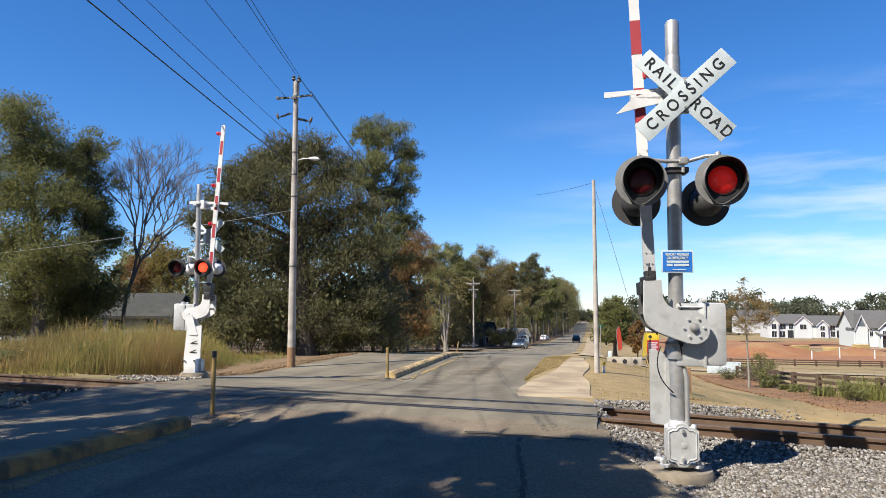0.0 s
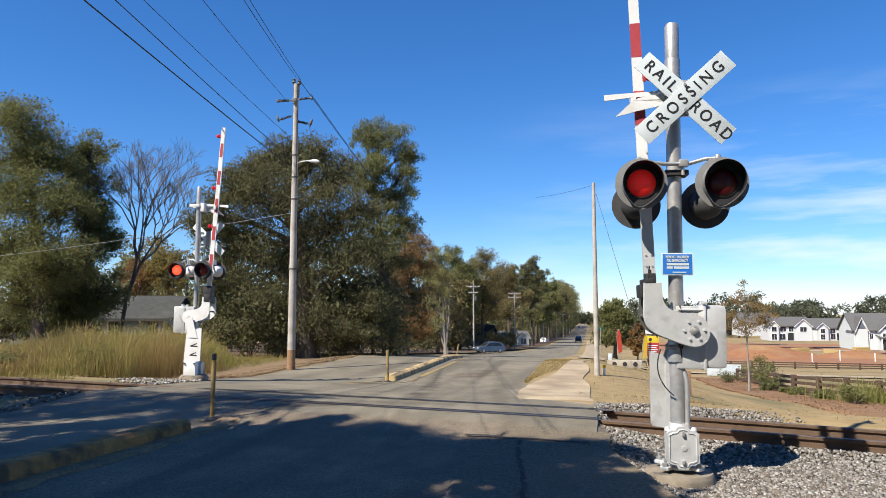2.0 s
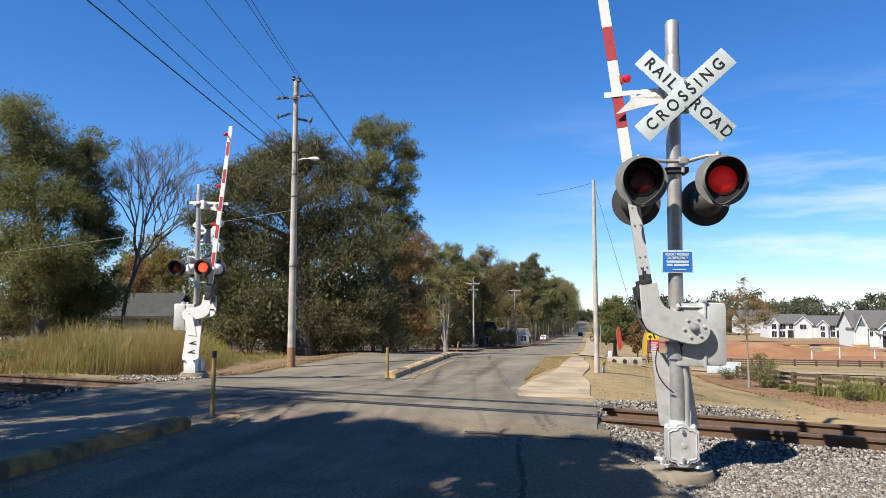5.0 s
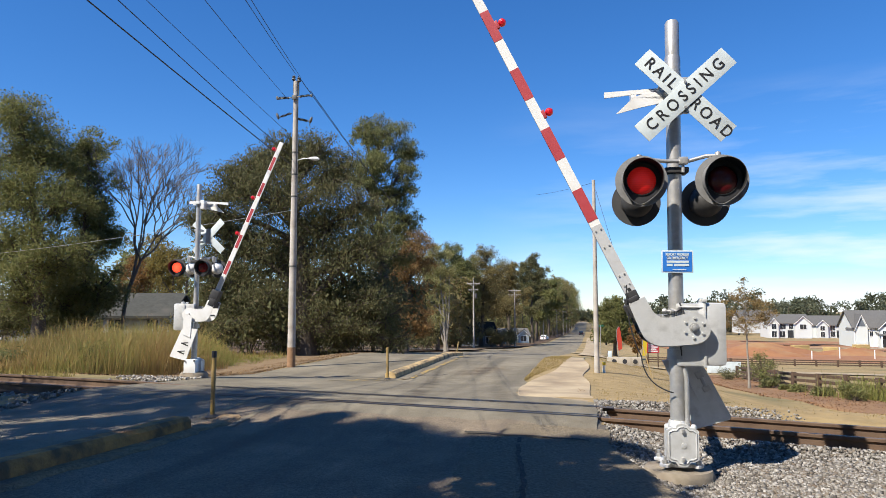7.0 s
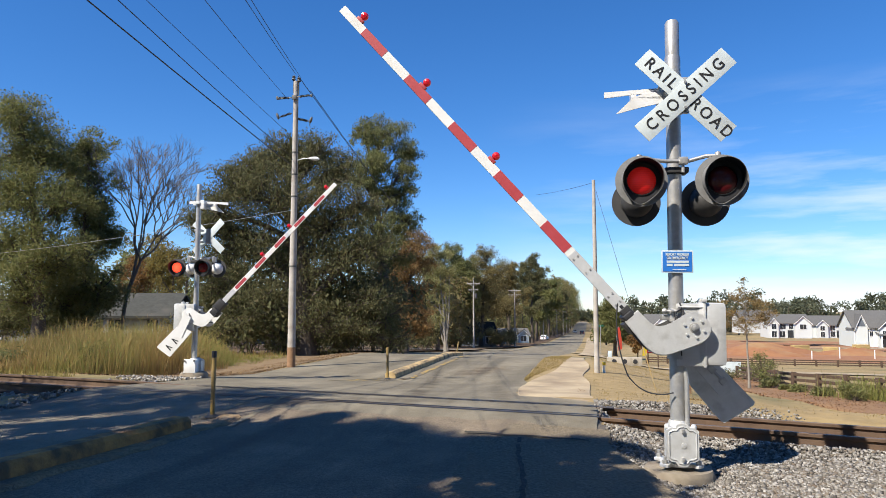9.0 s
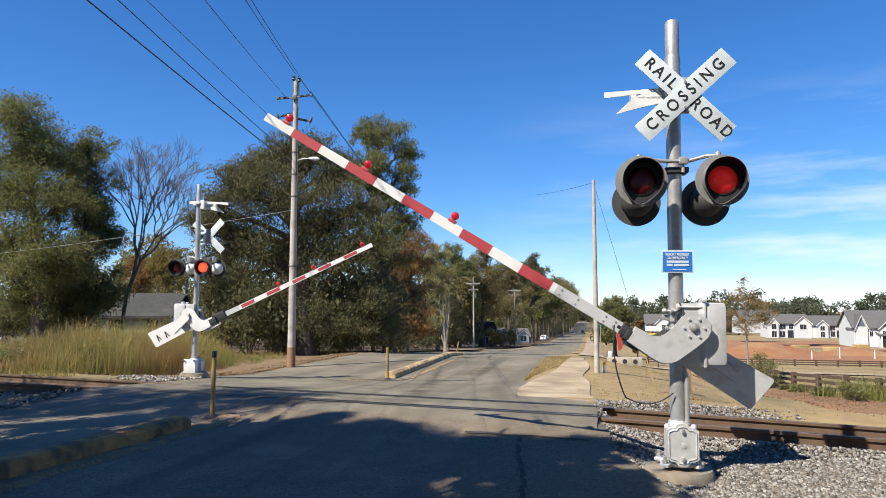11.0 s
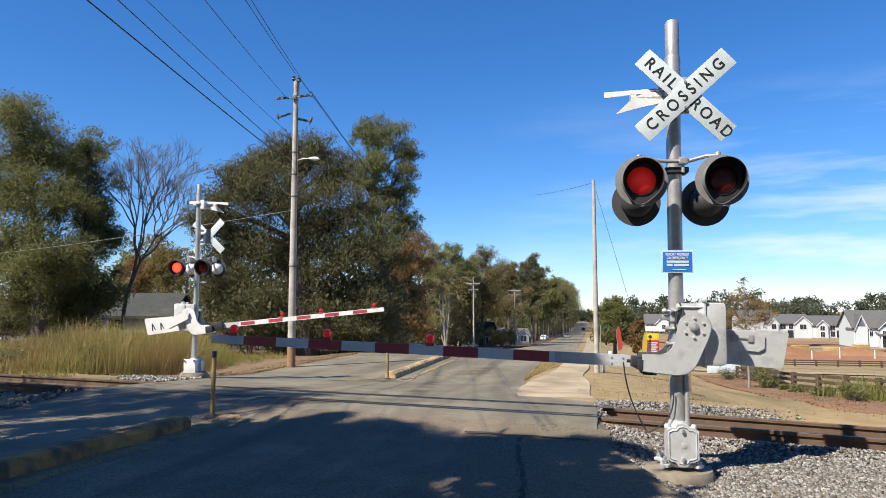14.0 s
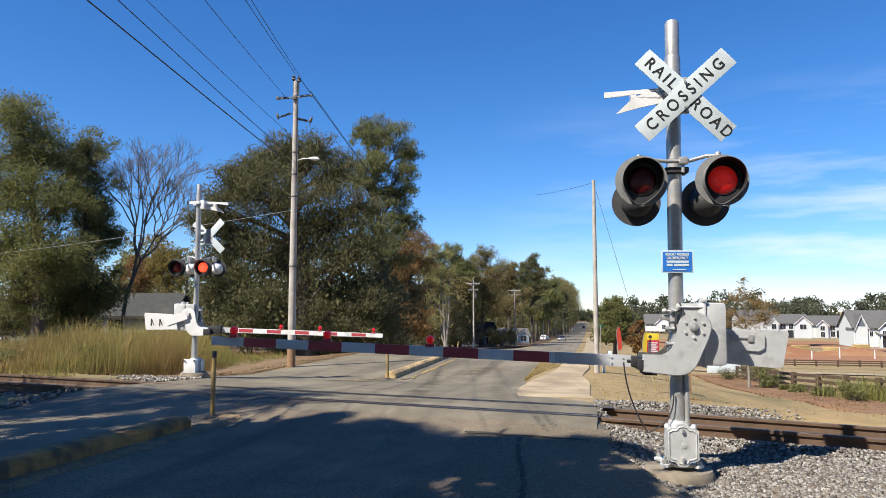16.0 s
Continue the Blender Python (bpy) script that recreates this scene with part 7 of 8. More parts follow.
        for i in range(3):
            cx = px - pw / 2 + 0.3 + i * (pw - 0.6) / 2
            part("porch_post", Mesh().box(cx - 0.12, -d / 2 - py + 0.1, 0.1, cx + 0.12, -d / 2 - py + 0.34, 2.85), "trim_white", pr, smooth=0)
    return ob


house("white two-storey new house with grey roof and slate-blue gables", 104.6, 166.0, -12, 13.0, 10, 4.7, 3.7, gables=((0.8, 5.0, 2.5, 1.8), (-5.0, 2.6, 2.9, 0.5)), base=-8.0, pediment="slate_blue",
      windows=((-0.6, 2.5, 0.9, 1.4, 1.8), (0.7, 2.5, 0.9, 1.4, 1.8), (2.3, 2.5, 0.9, 1.4, 1.8), (4.6, 2.5, 1.0, 1.4, 0), (4.6, 0.5, 1.0, 1.6, 0), (-2.8, 2.5, 0.7, 1.2, 0)), porch=(0.8, 5.6, 3.2))
house("white two-storey new house with grey roof and paired gables", 107.0, 215.0, -10, 12.0, 9, 4.6, 2.5, gables=((3.6, 4.8, 2.2, 1.2), (-4.6, 2.6, 1.6, 0.8)), base=-8.2,
      windows=((-4.6, 2.8, 1.4, 1.5, 0.8), (-1.8, 2.8, 1.6, 1.4, 0), (0.5, 2.8, 1.3, 1.4, 0), (3.6, 2.8, 1.8, 1.4, 1.2), (-4.6, 0.3, 1.4, 1.8, 0.8), (-2.0, 0.3, 1.6, 1.8, 0)), garage=(0.6, 2.2, 0))
house("white two-storey new house behind its neighbours", 124.6, 224.0, -8, 11.0, 9, 4.2, 2.7, gables=((-2.8, 3.4, 1.6, 1.0),), base=-8.6,
      windows=((-2.8, 2.4, 1.3, 1.4, 1.0), (0.6, 2.4, 1.4, 1.4, 0), (3.4, 2.4, 1.4, 1.4, 0), (0.6, 0.4, 1.4, 1.7, 0), (-2.8, 0.4, 1.2, 1.6, 1.0)), garage=(3.2, 2.8, 0))
house("grey-roofed new house further back", 118.5, 262.0, -6, 13.0, 9, 5.0, 3.4, base=-8.6, windows=((-3, 3.0, 1.2, 1.3, 0), (2, 3.0, 1.2, 1.3, 0)))
house("white house under construction with yellow sheathing", 72.7, 230.0, -15, 9.5, 9, 2.6, 2.8, gables=((1.0, 5.5, 2.6, 1.2),), windows=((1, 0.8, 1.2, 1.3, 1.2),), base=-6.7)
house("low grey-roofed house behind tall grass", -24.4, 57.0, 4, 5.0, 6, 2.85, 1.6, wall="siding", rooftone="old_shingle", windows=((-1.6, 1.5, 0.9, 1.0, 0), (1.3, 1.5, 0.9, 1.0, 0)))
house("low pale grey house half hidden by trees", -36.0, 56.0, 0, 12, 8, 2.0, 1.6, wall="grey_siding", rooftone="dark_shingle", windows=((-3, 0.7, 1.0, 1.0, 0), (2, 0.7, 1.0, 1.0, 0)))
# wall and roof tones darkened to stand for the tree shade over this house
house("small grey house under trees, their shade put into its colours", 6.2, 128.0, 10, 6, 6, 2.6, 1.9, wall="grey_siding", rooftone="dark_shingle", windows=((-1.6, 0.9, 0.9, 1.2, 0), (1.6, 0.9, 0.9, 1.2, 0)))
house("small white bungalow with front gable under trees", 19.0, 176.0, 10, 4.6, 5, 2.4, 1.3, gables=((0.6, 2.8, 1.3, 1.2),), windows=((-1.6, 0.8, 0.8, 1.2, 0), (0.6, 0.7, 1.4, 1.4, 1.2)))
house("small white house under trees beside the road", 13.2, 156.0, 10, 4, 5, 2.3, 1.2, windows=((-1.2, 0.9, 0.9, 1.3, 0), (1.2, 0.9, 0.9, 1.3, 0)))


def rail_fence(x0, y0, x1, y1, n, label):
    ob = thing("fence", label, "fence", group="fences")
    P = [(x0 + (x1 - x0) * i / n, y0 + (y1 - y0) * i / n) for i in range(n + 1)]
    rng = random.Random(n)
    for i, (x, y) in enumerate(P):
        z = ground_z(x, y)
        a = math.degrees(math.atan2(y1 - y0, x1 - x0))
        part("post", Mesh().box(-0.1, -0.09, -0.2, 0.1, 0.09, 0.88 + rng.uniform(-0.03, 0.03), 0.012), "fence_brown", ob, at_=pose(x, y, z, rng.uniform(-2, 2), rng.uniform(-2, 2), a))
        if i < n:
            X, Y = P[i + 1]
            Z = ground_z(X, Y)
            for h in (0.24, 0.50, 0.75):
                d = Vector((X - x, Y - y, Z - z))
                m = Matrix.Translation((x, y, z + h)) @ d.to_track_quat("X", "Z").to_matrix().to_4x4()
                part("rail", Mesh().box(-0.05, -0.03, -0.07, d.length + 0.05, 0.03, 0.07, 0.01), "fence_brown", ob, at_=m)
    return ob


rail_fence(19.6, 46.0, 16.75, 33.0, 4, "dark brown three-rail timber fence beside the mulched bed")
rail_fence(16.75, 33.0, 16.9, 24.6, 4, "dark brown three-rail timber fence along the mulched bed")
rail_fence(26.0, 88.0, 78.0, 84.0, 20, "dark brown timber rail fence across the field")


def mulch_place(s, c):
    near = float(np.interp(s, [6, 12, 17, 20, 26, 33, 44], [17.5, 14.2, 12.6, 12.0, 11.4, 11.6, 12.4])) + 0.35 * noise.noise((s * 0.5, 1.0, 7.0))
    far = 15.6 + 0.3 * noise.noise((s * 0.4, 5.0, 7.0)) + 4.0 * (1 - smooth01(6, 16, s))
    x, y = xy(s, near + (far - near) * c)
    return x, y, ground_z(x, y) + (0.045 if 0.03 < c < 0.97 else -0.06)


drape("mulch_bed", spread(7, 46, 60), [0, 0.06, 0.2, 0.4, 0.6, 0.8, 0.94, 1], mulch_place, 0.02, "mulch", "red-brown mulch bed under shrubs")
drape("soil_field", spread(100, 300, 34), spread(24, 150, 26), lambda s, w: (*xy(s, w), ground_z(*xy(s, w))), 0.10, "red_soil", "bare red clay of a building site")


def headwall():
    x, y = 8.06, 30.6
    z = ground_z(x, y)
    ob = thing("culvert_headwall", "pale concrete culvert headwall with three round pipe openings", "headwall", pose(x, y, z - 0.03, 0, 0, -8))
    part("wall", Mesh().box(-0.75, -0.12, 0, 0.75, 0.12, 0.36, 0.02), "pale_concrete", ob)
    for i in (-0.45, 0.0, 0.45):
        # black disc on the wall's face stands for the dark inside the pipe
        part("pipe_shade", Mesh().lathe([(0.10, 0), (0.10, 0.015), (0.0, 0.015)], 18, m=pose(i, -0.115, 0.19, 90, 0, 0)), "black_paint", ob, "black disc for the shade inside a round pipe mouth")


headwall()


def feather_flag(x, y, h, tone, label, lean):
    z = ground_z(x, y)
    ob = thing("feather_flag", label, "flag", pose(x, y, z, 0, lean, 10), "advertising flags")
    part("pole", Mesh().tube([(0, 0, 0), (0, 0, h * 0.7), (0.12, 0, h * 0.93), (0.35, 0, h)], 0.02, 6), "galvanised", ob)
    out = [(0.02, h * 0.28), (0.02, h * 0.7), (0.13, h * 0.93), (0.35, h), (0.42, h * 0.96), (0.46, h * 0.85), (0.47, h * 0.6), (0.44, h * 0.33)]
    part("sail", Mesh().prism(out, -0.008, 0.008), tone, ob, smooth=0)
    part("base", Mesh().box(-0.3, -0.3, 0, 0.3, 0.3, 0.05, 0.01), "black_paint", ob)


feather_flag(16.9, 66.0, 3.2, "flag_red", "tall red feather banner on a pole", -6)
feather_flag(18.72, 65.0, 3.3, "flag_yellow", "tall yellow feather banner on a pole", 4)


def board(x, y, w, h, z0, tone, label, bars=0, header=None):
    z = ground_z(x, y)
    ob = thing("roadside_sign", label, "sign", pose(x, y, z, 0, 0, -8))
    for sx in (-1, 1):
        part("post", Mesh().box(sx * w * 0.4 - 0.05, -0.02, 0, sx * w * 0.4 + 0.05, 0.08, z0 + h, 0.008), "fence_brown", ob)
    f_ = part("panel", Mesh().box(-w / 2, -0.05, z0, w / 2, -0.02, z0 + h, 0.004), tone, ob)
    if header:
        part("header", Mesh().box(-w / 2, -0.054, z0 + h * 0.66, w / 2, -0.05, z0 + h, 0.001), header, f_, "yellow header of the board")
        part("header_mark", Mesh().lathe([(w * 0.14, 0), (w * 0.14, 0.004)], 14, m=pose(-w * 0.2, -0.054, z0 + h * 0.83, 90, 0, 0)), "black_paint", f_)
    for i in range(bars):
        zz = z0 + h * ((0.52 if header else 0.82) - (0.42 if header else 0.7) * i / max(1, bars - 1)) - 0.05
        part("text_bar", Mesh().box(-w * 0.38, -0.056, zz, w * (0.38 - 0.1 * (i % 2)), -0.05, zz + h * 0.25 / bars), "sign_white", f_)


board(19.98, 65.5, 1.15, 1.85, 1.45, "sign_red", "red roadside board with yellow header and white lines of writing", 5, "flag_yellow")
board(12.6, 52.0, 0.30, 0.5, 0.1, "sign_white", "small white roadside sign")
board(22.6, 55.5, 2.6, 0.9, 0.1, "sign_white", "low white board by the road")


def street_sign(x, y, h, label):
    z = ground_z(x, y)
    ob = thing("street_sign", label, "street sign", pose(x, y, z, 0, 0, 20))
    part("post", Mesh().tube([(0, 0, 0), (0, 0, h)], 0.03, 8), "galvanised", ob)
    part("name_plate", Mesh().box(-0.4, -0.012, h - 0.15, 0.4, 0.0, h + 0.08, 0.003), "green_sign", ob, "green name plate")


street_sign(17.2, 75.0, 3.2, "green street name plate on a steel post")


def utility_marker(x, y, h, label):
    ob = thing("utility_marker", label, "marker", pose(x, y, ground_z(x, y)))
    part("shaft", Mesh().box(-0.04, -0.03, -0.1, 0.04, 0.03, h, 0.012), "stove_white", ob)
    part("cap", Mesh().box(-0.05, -0.04, h - 0.08, 0.05, 0.04, h + 0.01, 0.012), "flag_yellow", ob)


utility_marker(5.02, 21.5, 0.32, "short pale utility marker with yellow cap in the grass")


def stub_post(x, y, h, label):
    z = ground_z(x, y)
    ob = thing("post", label, "post", pose(x, y, z))
    part("shaft", Mesh().box(-0.06, -0.06, -0.1, 0.06, 0.06, h, 0.01), "pole_foot", ob)


stub_post(7.28, 20.48, 0.75, "short brown wooden post on the grass bank")


def stake(x, y, h, label):
    ob = thing("survey_stake", label, "stake", pose(x, y, ground_z(x, y)), "stakes on the building site")
    part("shaft", Mesh().box(-0.06, -0.06, -0.2, 0.06, 0.06, h, 0.01), "trim_white", ob)


for sx_, sy_, sh_ in ((68, 118, 2.0), (74, 118, 1.6), (80, 116, 2.4), (86, 119, 1.8), (60, 112, 1.5), (91, 116, 2.2)):
    stake(sx_, sy_, sh_, "white stake standing on the red clay")
for mx_, my_, mr_, mh_ in ((70, 150, 7, 2.2), (60, 128, 5, 1.4), (84, 140, 6, 1.6)):
    mz_ = ground_z(mx_, my_)
    mv, mf = [], []
    for i in range(7):
        for j in range(24):
            a_, t_ = j * math.pi / 12, i / 6
            rr_ = mr_ * t_ * (1 + 0.25 * noise.noise((math.cos(a_) * 2, math.sin(a_) * 2, mx_)))
            mv.append((mx_ + rr_ * math.cos(a_) * 1.8, my_ + rr_ * math.sin(a_), mz_ + mh_ * (1 - t_ ** 1.4) * (1 + 0.3 * noise.noise((rr_, a_, my_))) - 0.1))
    for i in range(6):
        for j in range(24):
            mf.append((i * 24 + j, i * 24 + (j + 1) % 24, (i + 1) * 24 + (j + 1) % 24, (i + 1) * 24 + j))
    tagged(part("earth_mound", Mesh().add(mv, mf), "red_soil"), "heap of red clay on the building site", "soil heap")


def lumber_stack(x, y, rz, w, h):
    ob = thing("lumber_stack", "stack of fresh yellow boards on the building site", "lumber", pose(x, y, ground_z(x, y), 0, 0, rz), "stacks of boards")
    n = max(2, int(h / 0.3))
    for i in range(n):
        part("board_layer", Mesh().box(-w / 2 + 0.05 * (i % 2), -0.6, 0.1 + i * h / n, w / 2, 0.6, 0.1 + (i + 0.9) * h / n, 0.02), "fresh_wood", ob)
    for sx in (-0.35, 0.35):
        part("bearer", Mesh().box(sx * w - 0.06, -0.65, -0.1, sx * w + 0.06, 0.65, 0.1), "fence_brown", ob)


for lx_, ly_, lr_, lw_, lh_ in ((82, 158, 10, 4.0, 1.6), (90, 160, -20, 3.0, 1.2), (96, 158, 5, 3.6, 1.9), (66, 170, 0, 4.5, 1.8), (103, 152, 14, 3.2, 1.1)):
    lumber_stack(lx_, ly_, lr_, lw_, lh_)


def bare_earth(s, c):
    near = -4.55 + 0.15 * noise.noise((s * 0.8, 2.0, 1.0))
    x, y = xy(s, near - (5.2 + 0.8 * noise.noise((s * 0.35, 4.0, 1.0))) * c)
    return x, y, ground_z(x, y) + (0.045 if 0.02 < c < 0.98 else -0.08)


drape("bare_earth", spread(7.2, 26, 40), [0, 0.03, 0.2, 0.4, 0.6, 0.8, 0.97, 1], bare_earth, 0.0, "pine_straw", "brown pine straw and bare earth beside the road")


drape("site_road", spread(95, 175, 24), spread(0, 1, 4), lambda x, c: (x, 186 + 7 * c + 0.03 * (x - 95), ground_z(x, 186 + 7 * c + 0.03 * (x - 95))), 0.16, "concrete", "pale gravel road across the building site")


# ---- vehicles ----


def car(label, m, paint, L=4.5, W=1.78, H=1.5, boxy=0.5):
    """Front along -y. Returns the car and its four wheels."""
    ob = thing("car", label, "car", m)
    hl = L / 2
    side = [(-hl, 0.32), (-hl + 0.02, 0.62), (-hl + 0.12, 0.76), (-hl + 0.95, 0.92), (-hl + 1.75, H - 0.12), (-hl + 2.15, H), (hl - 1.3 + 0.4 * boxy, H - 0.02), (hl - 0.75 + 0.4 * boxy, H - 0.16),
            (hl - 0.2, 0.96), (hl - 0.02, 0.85), (hl, 0.45), (hl - 0.1, 0.28), (-hl + 0.1, 0.22)]
    vs, fs, n = [], [], len(side)
    cols = [(-0.5, 0.94, 0.30), (-0.46, 1.0, 0.05), (0.46, 1.0, 0.05), (0.5, 0.94, 0.30)]
    for cx, sc, inset in cols:
        for y, z in side:
            t = max(0.0, (z - 0.92) / (H - 0.92))
            xx = cx * W * (1 - 0.20 * t)
            vs.append((xx, y * (1 if abs(cx) < 0.48 else 0.985), z if z < 0.9 or abs(cx) < 0.48 else z - 0.03))
    for i in range(3):
        for j in range(n):
            fs.append((i * n + j, i * n + (j + 1) % n, (i + 1) * n + (j + 1) % n, (i + 1) * n + j))
    fs += [tuple(range(n)), tuple(3 * n + j for j in range(n - 1, -1, -1))]
    body = part("body", Mesh().add(vs, fs), paint, ob)
    g = Mesh()
    for sx in (-1, 1):
        def sidept(y, z):
            t = max(0.0, (z - 0.92) / (H - 0.92))
            return (sx * (0.5 * W * (1 - 0.20 * t) + 0.006), y, z)
        for quad in ([(-hl + 1.12, 0.97), (-hl + 1.82, H - 0.2), (-0.05, H - 0.13), (-0.05, 0.97)], [(0.05, 0.97), (0.05, H - 0.13), (hl - 1.15 + 0.35 * boxy, H - 0.17), (hl - 0.75 + 0.2 * boxy, 0.99)]):
            g.add([sidept(*q) for q in quad], [(0, 1, 2, 3)])
    part("side_windows", g, "car_glass", body, smooth=0)
    a, b = (-hl + 0.98, 0.945), (-hl + 1.74, H - 0.13)
    part("windscreen", Mesh().add([(-0.44 * W, a[0], a[1] + 0.01), (0.44 * W, a[0], a[1] + 0.01), (0.37 * W, b[0] - 0.01, b[1] + 0.02), (-0.37 * W, b[0] - 0.01, b[1] + 0.02)], [(0, 1, 2, 3)]), "car_glass", body, smooth=0)
    a, b = (hl - 0.24, 1.0), (hl - 0.74 + 0.4 * boxy, H - 0.18)
    part("rear_window", Mesh().add([(-0.40 * W, a[0] + 0.02, a[1]), (0.40 * W, a[0] + 0.02, a[1]), (0.36 * W, b[0] + 0.03, b[1]), (-0.36 * W, b[0] + 0.03, b[1])], [(0, 1, 2, 3)]), "car_glass", body, smooth=0)
    part("bumper", Mesh().box(-0.48 * W, -hl - 0.04, 0.3, 0.48 * W, -hl + 0.15, 0.52, 0.05), "black_paint" if boxy > 0.8 else paint, body)
    part("bumper", Mesh().box(-0.48 * W, hl - 0.15, 0.32, 0.48 * W, hl + 0.04, 0.56, 0.05), "black_paint" if boxy > 0.8 else paint, body)
    for sx in (-1, 1):
        part("headlight", Mesh().box(sx * 0.36 * W - 0.17, -hl - 0.015, 0.60, sx * 0.36 * W + 0.17, -hl + 0.12, 0.74, 0.03), "head_light", body)
        part("tail_light", Mesh().box(sx * 0.42 * W - 0.10, hl - 0.12, 0.72, sx * 0.42 * W + 0.10, hl + 0.012, 0.92, 0.02), "tail_light", body)
        part("mirror", Mesh().box(sx * 0.53 * W - 0.09, -hl + 1.3, 0.95, sx * 0.53 * W + 0.09, -hl + 1.42, 1.08, 0.03), paint, body)
    ws = []
    for sx in (-1, 1):
        for y in (-hl + 0.85, hl - 0.85):
            w = part("wheel", Mesh().lathe([(0.20, -0.1), (0.30, -0.1), (0.325, -0.07), (0.325, 0.07), (0.30, 0.1), (0.20, 0.1)], 20, m=pose(0, 0, 0, 0, 90, 0)), "tyre", ob)
            w.matrix_basis = pose(sx * (W / 2 - 0.1), y, 0.325)
            part("rim", Mesh().lathe([(0.21, -0.105), (0.06, -0.09), (0.0, -0.09)], 14, m=pose(0, 0, 0, 0, 90, 0)).lathe([(0.0, 0.09), (0.06, 0.09), (0.21, 0.105)], 14, m=pose(0, 0, 0, 0, 90, 0)), "rim", w)
            ws.append(w)
    return ob, ws


blue_car = car("blue-grey compact van turning into the side street", pose(0, 0, 0), "paint_blue", 4.3, 1.75, 1.55, 0.9)
dark_car = car("black utility vehicle driving away along the road", pose(0, 0, 0), "paint_black", 4.4, 1.9, 1.85, 1.0)
grey_car = car("dark grey saloon coming along the road", pose(0, 0, 0), "paint_grey", 4.6, 1.8, 1.5, 0.3)
px_, py_ = xy(208, -8.5)
car("white car parked under trees beside the road", pose(px_, py_, ground_z(px_, py_), 0, 0, 160), "paint_white", 4.5, 1.8, 1.5, 0.6)
TRAFFIC = [
    (blue_car, [(0, 96.1, -5.04, 184), (0.5, 93.6, -5.46, 194), (1, 91.5, -6.31, 206), (1.5, 89.7, -7.41, 219), (2, 88.3, -8.69, 234), (2.5, 87.1, -10.45, 250), (3, 86.2, -12.56, 262), (3.5, 85.5, -14.68, 267), (4, 84.8, -16.8, 269), (5.0, 83.89999999999999, -21.4, 269), (6.5, 82.6, -28.6, 269), (8.0, 81.2, -35.8, 269), (16.0, 78.8, -48.8, 269)]),
    (dark_car, [(0.0, 172, 1.9, 0), (1.0, 190, 1.9, 0), (2.0, 208, 1.9, 0), (3.0, 225, 1.9, 0), (4.0, 242, 1.9, 0), (6.5, 281, 1.9, 0), (9.0, 322, 1.9, 0), (11.5, 362, 1.9, 0), (14.0, 402, 1.9, 0), (16.0, 435, 1.9, 0)]),
    (grey_car, [(0.0, 560, -2.2, 180), (4.0, 478, -2.2, 180), (6.5, 424, -2.2, 180), (9.0, 366, -2.2, 180), (11.5, 302, -2.2, 180), (13.5, 246, -2.2, 180), (14.5, 220, -2.2, 180), (16.0, 186, -2.2, 180)]),
]


def car_rows(path):
    """path: (seconds, s, w, heading in degrees clockwise from the road's own line)."""
    rows = []
    for t, s, w, head in path:
        x, y = xy(s, w)
        z = side_z(x, y, w) if w < -4.6 else road_z(x, y)
        x2, y2 = xy(s + 2, w)
        z2 = side_z(x2, y2, w) if w < -4.6 else road_z(x2, y2)
        slope = math.degrees(math.atan2(z2 - z, 2))
        rows.append((t, pose(x, y, z, 0, 0, 180 - 12 - head) @ pose(0, 0, 0, -slope * math.cos(radians(head)), 0, 0)))
    return rows


def wheel_rows(rows, base):
    """Each wheel turns by the way that the car has gone."""
    out, ang, last = [], 0.0, None
    fine = []
    for (t0, m0), (t1, m1) in zip(rows, rows[1:]):
        way = (m1.translation - m0.translation).length
        n = max(1, int(math.degrees(way / 0.325) / 80) + 1)
        for i in range(n):
            fine.append((t0 + (t1 - t0) * i / n, way / n))
    seen = set()
    for t, step in fine:
        fr = frame(t)
        if fr not in seen:
            seen.add(fr)
            out.append((t, base @ pose(0, 0, 0, math.degrees(ang) % 360, 0, 0)))
        ang += step / 0.325
    out.append((rows[-1][0], base @ pose(0, 0, 0, math.degrees(ang) % 360, 0, 0)))
    return out


def gate_rows(pivot, keys):
    return [(t, pose(*pivot, 0, a, 0)) for t, a in keys]


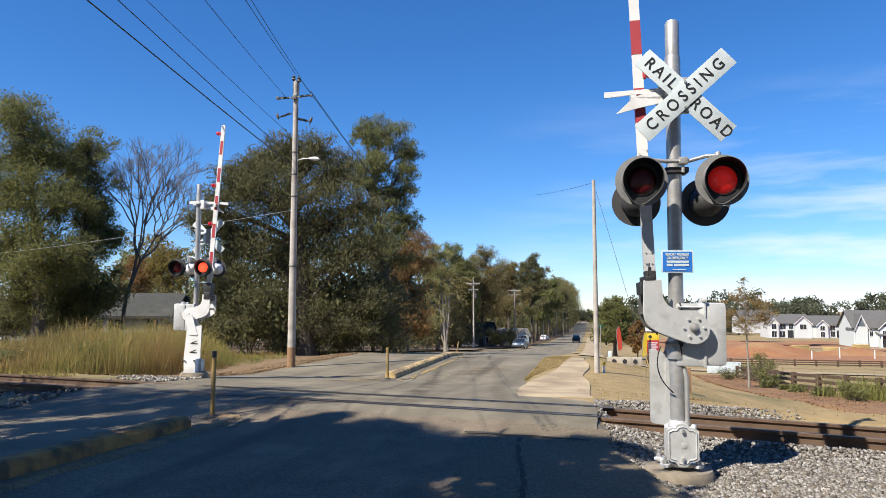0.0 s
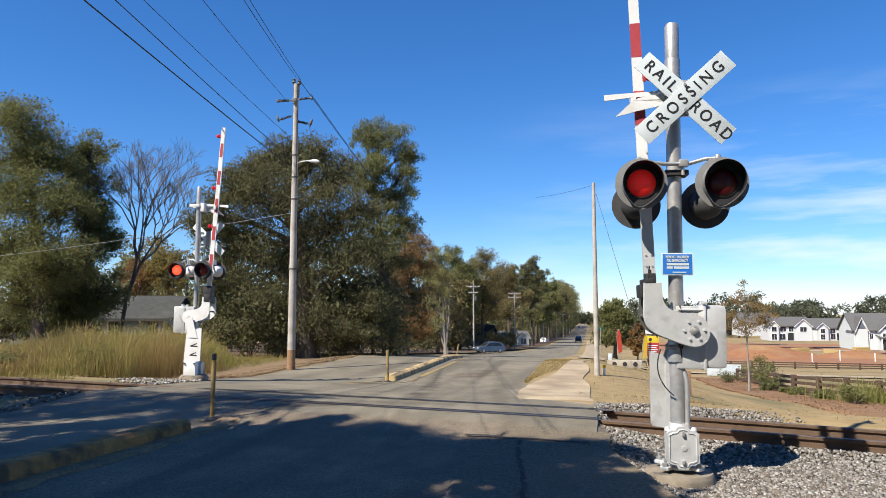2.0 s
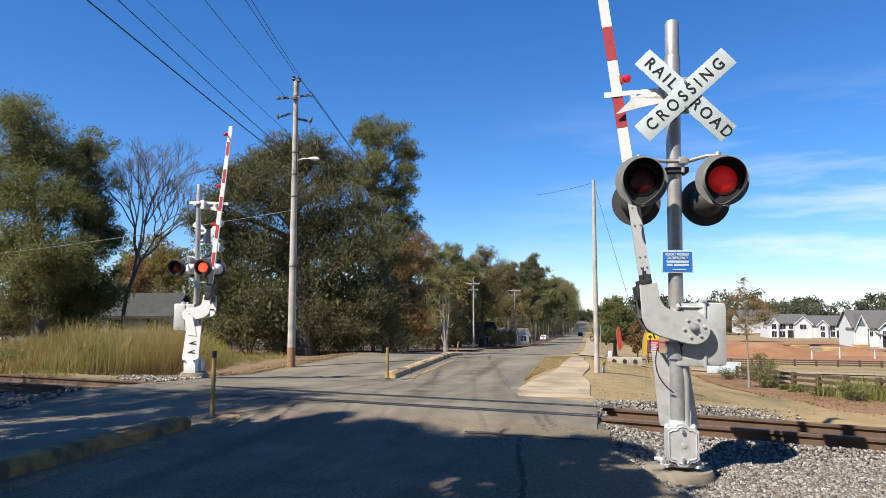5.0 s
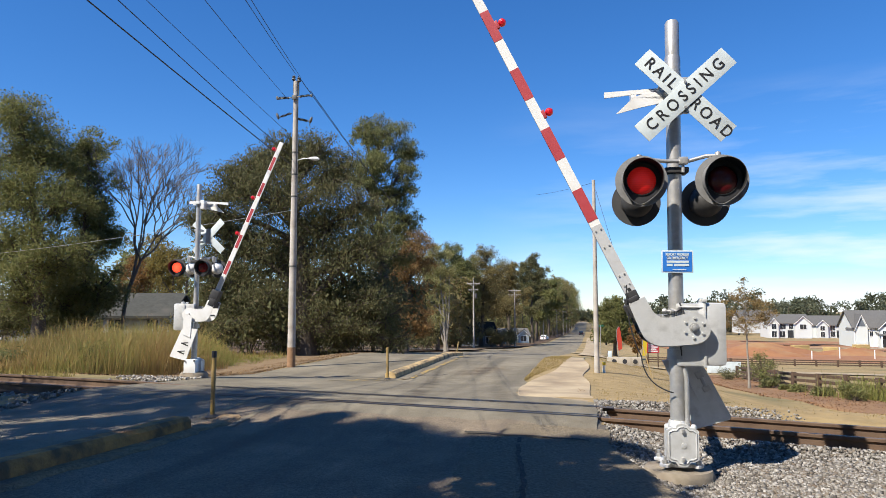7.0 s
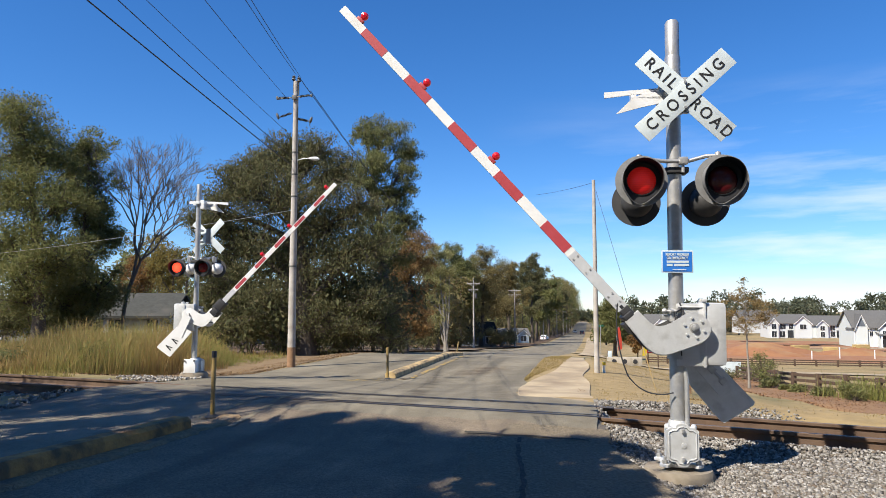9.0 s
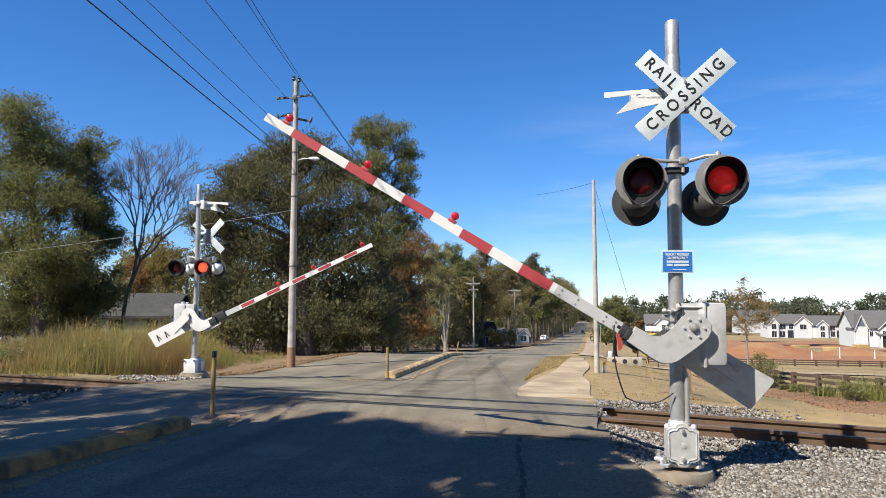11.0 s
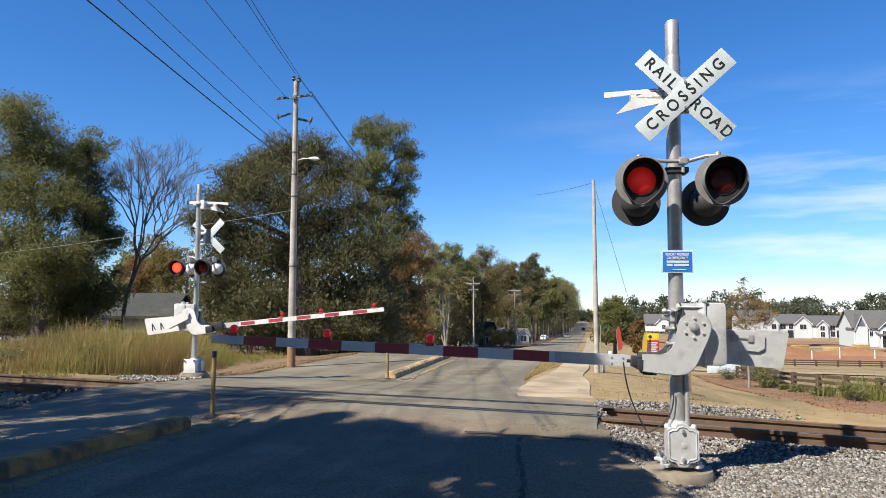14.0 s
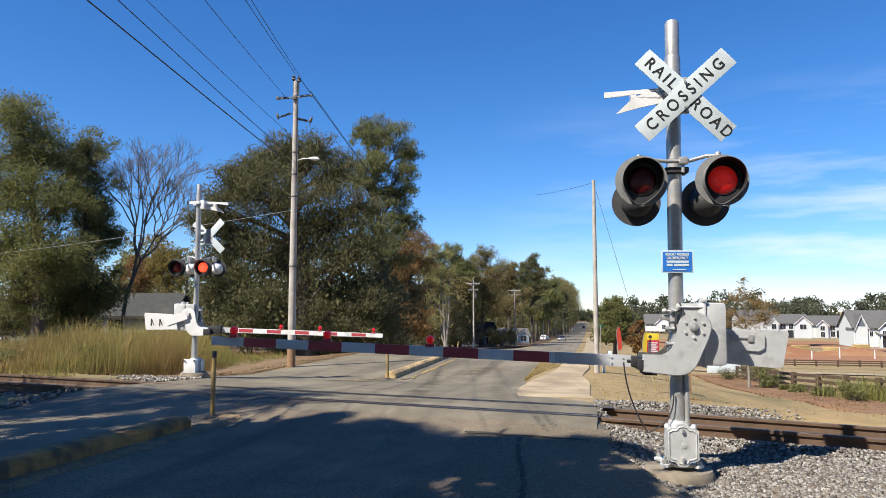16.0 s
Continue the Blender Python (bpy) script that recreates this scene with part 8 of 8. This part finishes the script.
def cable_rows(pivot, keys):
    """Two lengths of cable hang between the arm's root and the mast; where they meet sags down."""
    la, lb = CABLE_LENGTHS
    fine = []
    for (t0, a0), (t1, a1) in zip(keys, keys[1:]):
        n = max(1, int(abs(a1 - a0) / 4) + 1)
        fine += [(t0 + (t1 - t0) * i / n, a0 + (a1 - a0) * i / n) for i in range(n)]
    fine.append(keys[-1])
    hang, tail = [], []
    for t, a in fine:
        ca, sa = math.cos(radians(a)), math.sin(radians(a))
        px, pz = -0.70, -0.40
        ax, az = pivot[0] + px * ca + pz * sa, pivot[2] - px * sa + pz * ca
        mx, mz = CABLE_END
        dx, dz = mx - ax, mz - az
        d = min(max(math.hypot(dx, dz), 0.12), la + lb - 0.005)
        base = math.atan2(dz, dx)
        bend = math.acos(max(-1.0, min(1.0, (la * la + d * d - lb * lb) / (2 * la * d))))
        ang = base - bend
        jx, jz = ax + la * math.cos(ang), az + la * math.sin(ang)
        back = math.atan2(jz - mz, jx - mx)
        hang.append((t, pose(ax, -0.10, az, 0, -math.degrees(ang), 0)))
        tail.append((t, pose(mx, -0.10, mz, 0, -math.degrees(back), 0)))
    return hang, tail


def motions():
    g, pv = GATES["near"]
    near_keys = [(0, 87.4), (4.3, 87.4), (4.7, 85.6), (5.2, 79.8), (5.7, 74.8), (6.3, 68.85), (6.5, 67.3), (7, 63.25), (7.5, 59.35), (8, 55.4), (8.5, 51.4), (9, 47.45), (9.2, 45.95), (9.8, 41.6), (10.4, 36.85), (11.0, 30.7), (11.3, 27.6), (11.5, 25.05), (12, 18.55), (12.5, 11.9), (13, 6.15), (13.5, 3.7), (14, 1.8), (14.5, 1.55), (16, 1.55)]
    walk(g, gate_rows(pv, near_keys))
    hang, tail = CABLES
    rows_h, rows_t = cable_rows(pv, near_keys)
    walk(hang, rows_h)
    walk(tail, rows_t)
    g, pv = GATES["far"]
    walk(g, gate_rows(pv, [(0, 86.2), (4.4, 86.2), (5.0, 83.9), (5.6, 79.9), (6.3, 74.1), (7, 67.2), (8, 56.9), (9, 46.26), (10, 35.6), (10.8, 27.0), (11.5, 20.2), (12, 16.86), (12.5, 13.75), (13, 11.0), (13.5, 8.3),
                           (14, 5.75), (14.5, 3.65), (15, 1.45), (15.5, -0.2), (16, -1.83)]))
    for lens, first in LENSES:
        turns = sorted([(t, 1) for t in FLIPS_RL] + [(t, 0) for t in FLIPS_LR])
        a = 0.0 if first else 180.0
        rows = [(0.0, pose(0, -0.005, 0, 0, 0, a))]
        for t, k in turns:
            if 0.15 < t < 15.9:
                for i, dt in enumerate((-0.07, -0.035, 0.0, 0.035)):
                    rows.append((t + dt, pose(0, -0.005, 0, 0, 0, a + 60 * i)))
                a += 180.0
        rows.append((16.0, pose(0, -0.005, 0, 0, 0, a)))
        walk(lens, rows)
    for (ob, wheels), path in TRAFFIC:
        rows = car_rows(path)
        walk(ob, rows)
        for w in wheels:
            walk(w, wheel_rows(rows, w.matrix_basis.copy()))


motions()
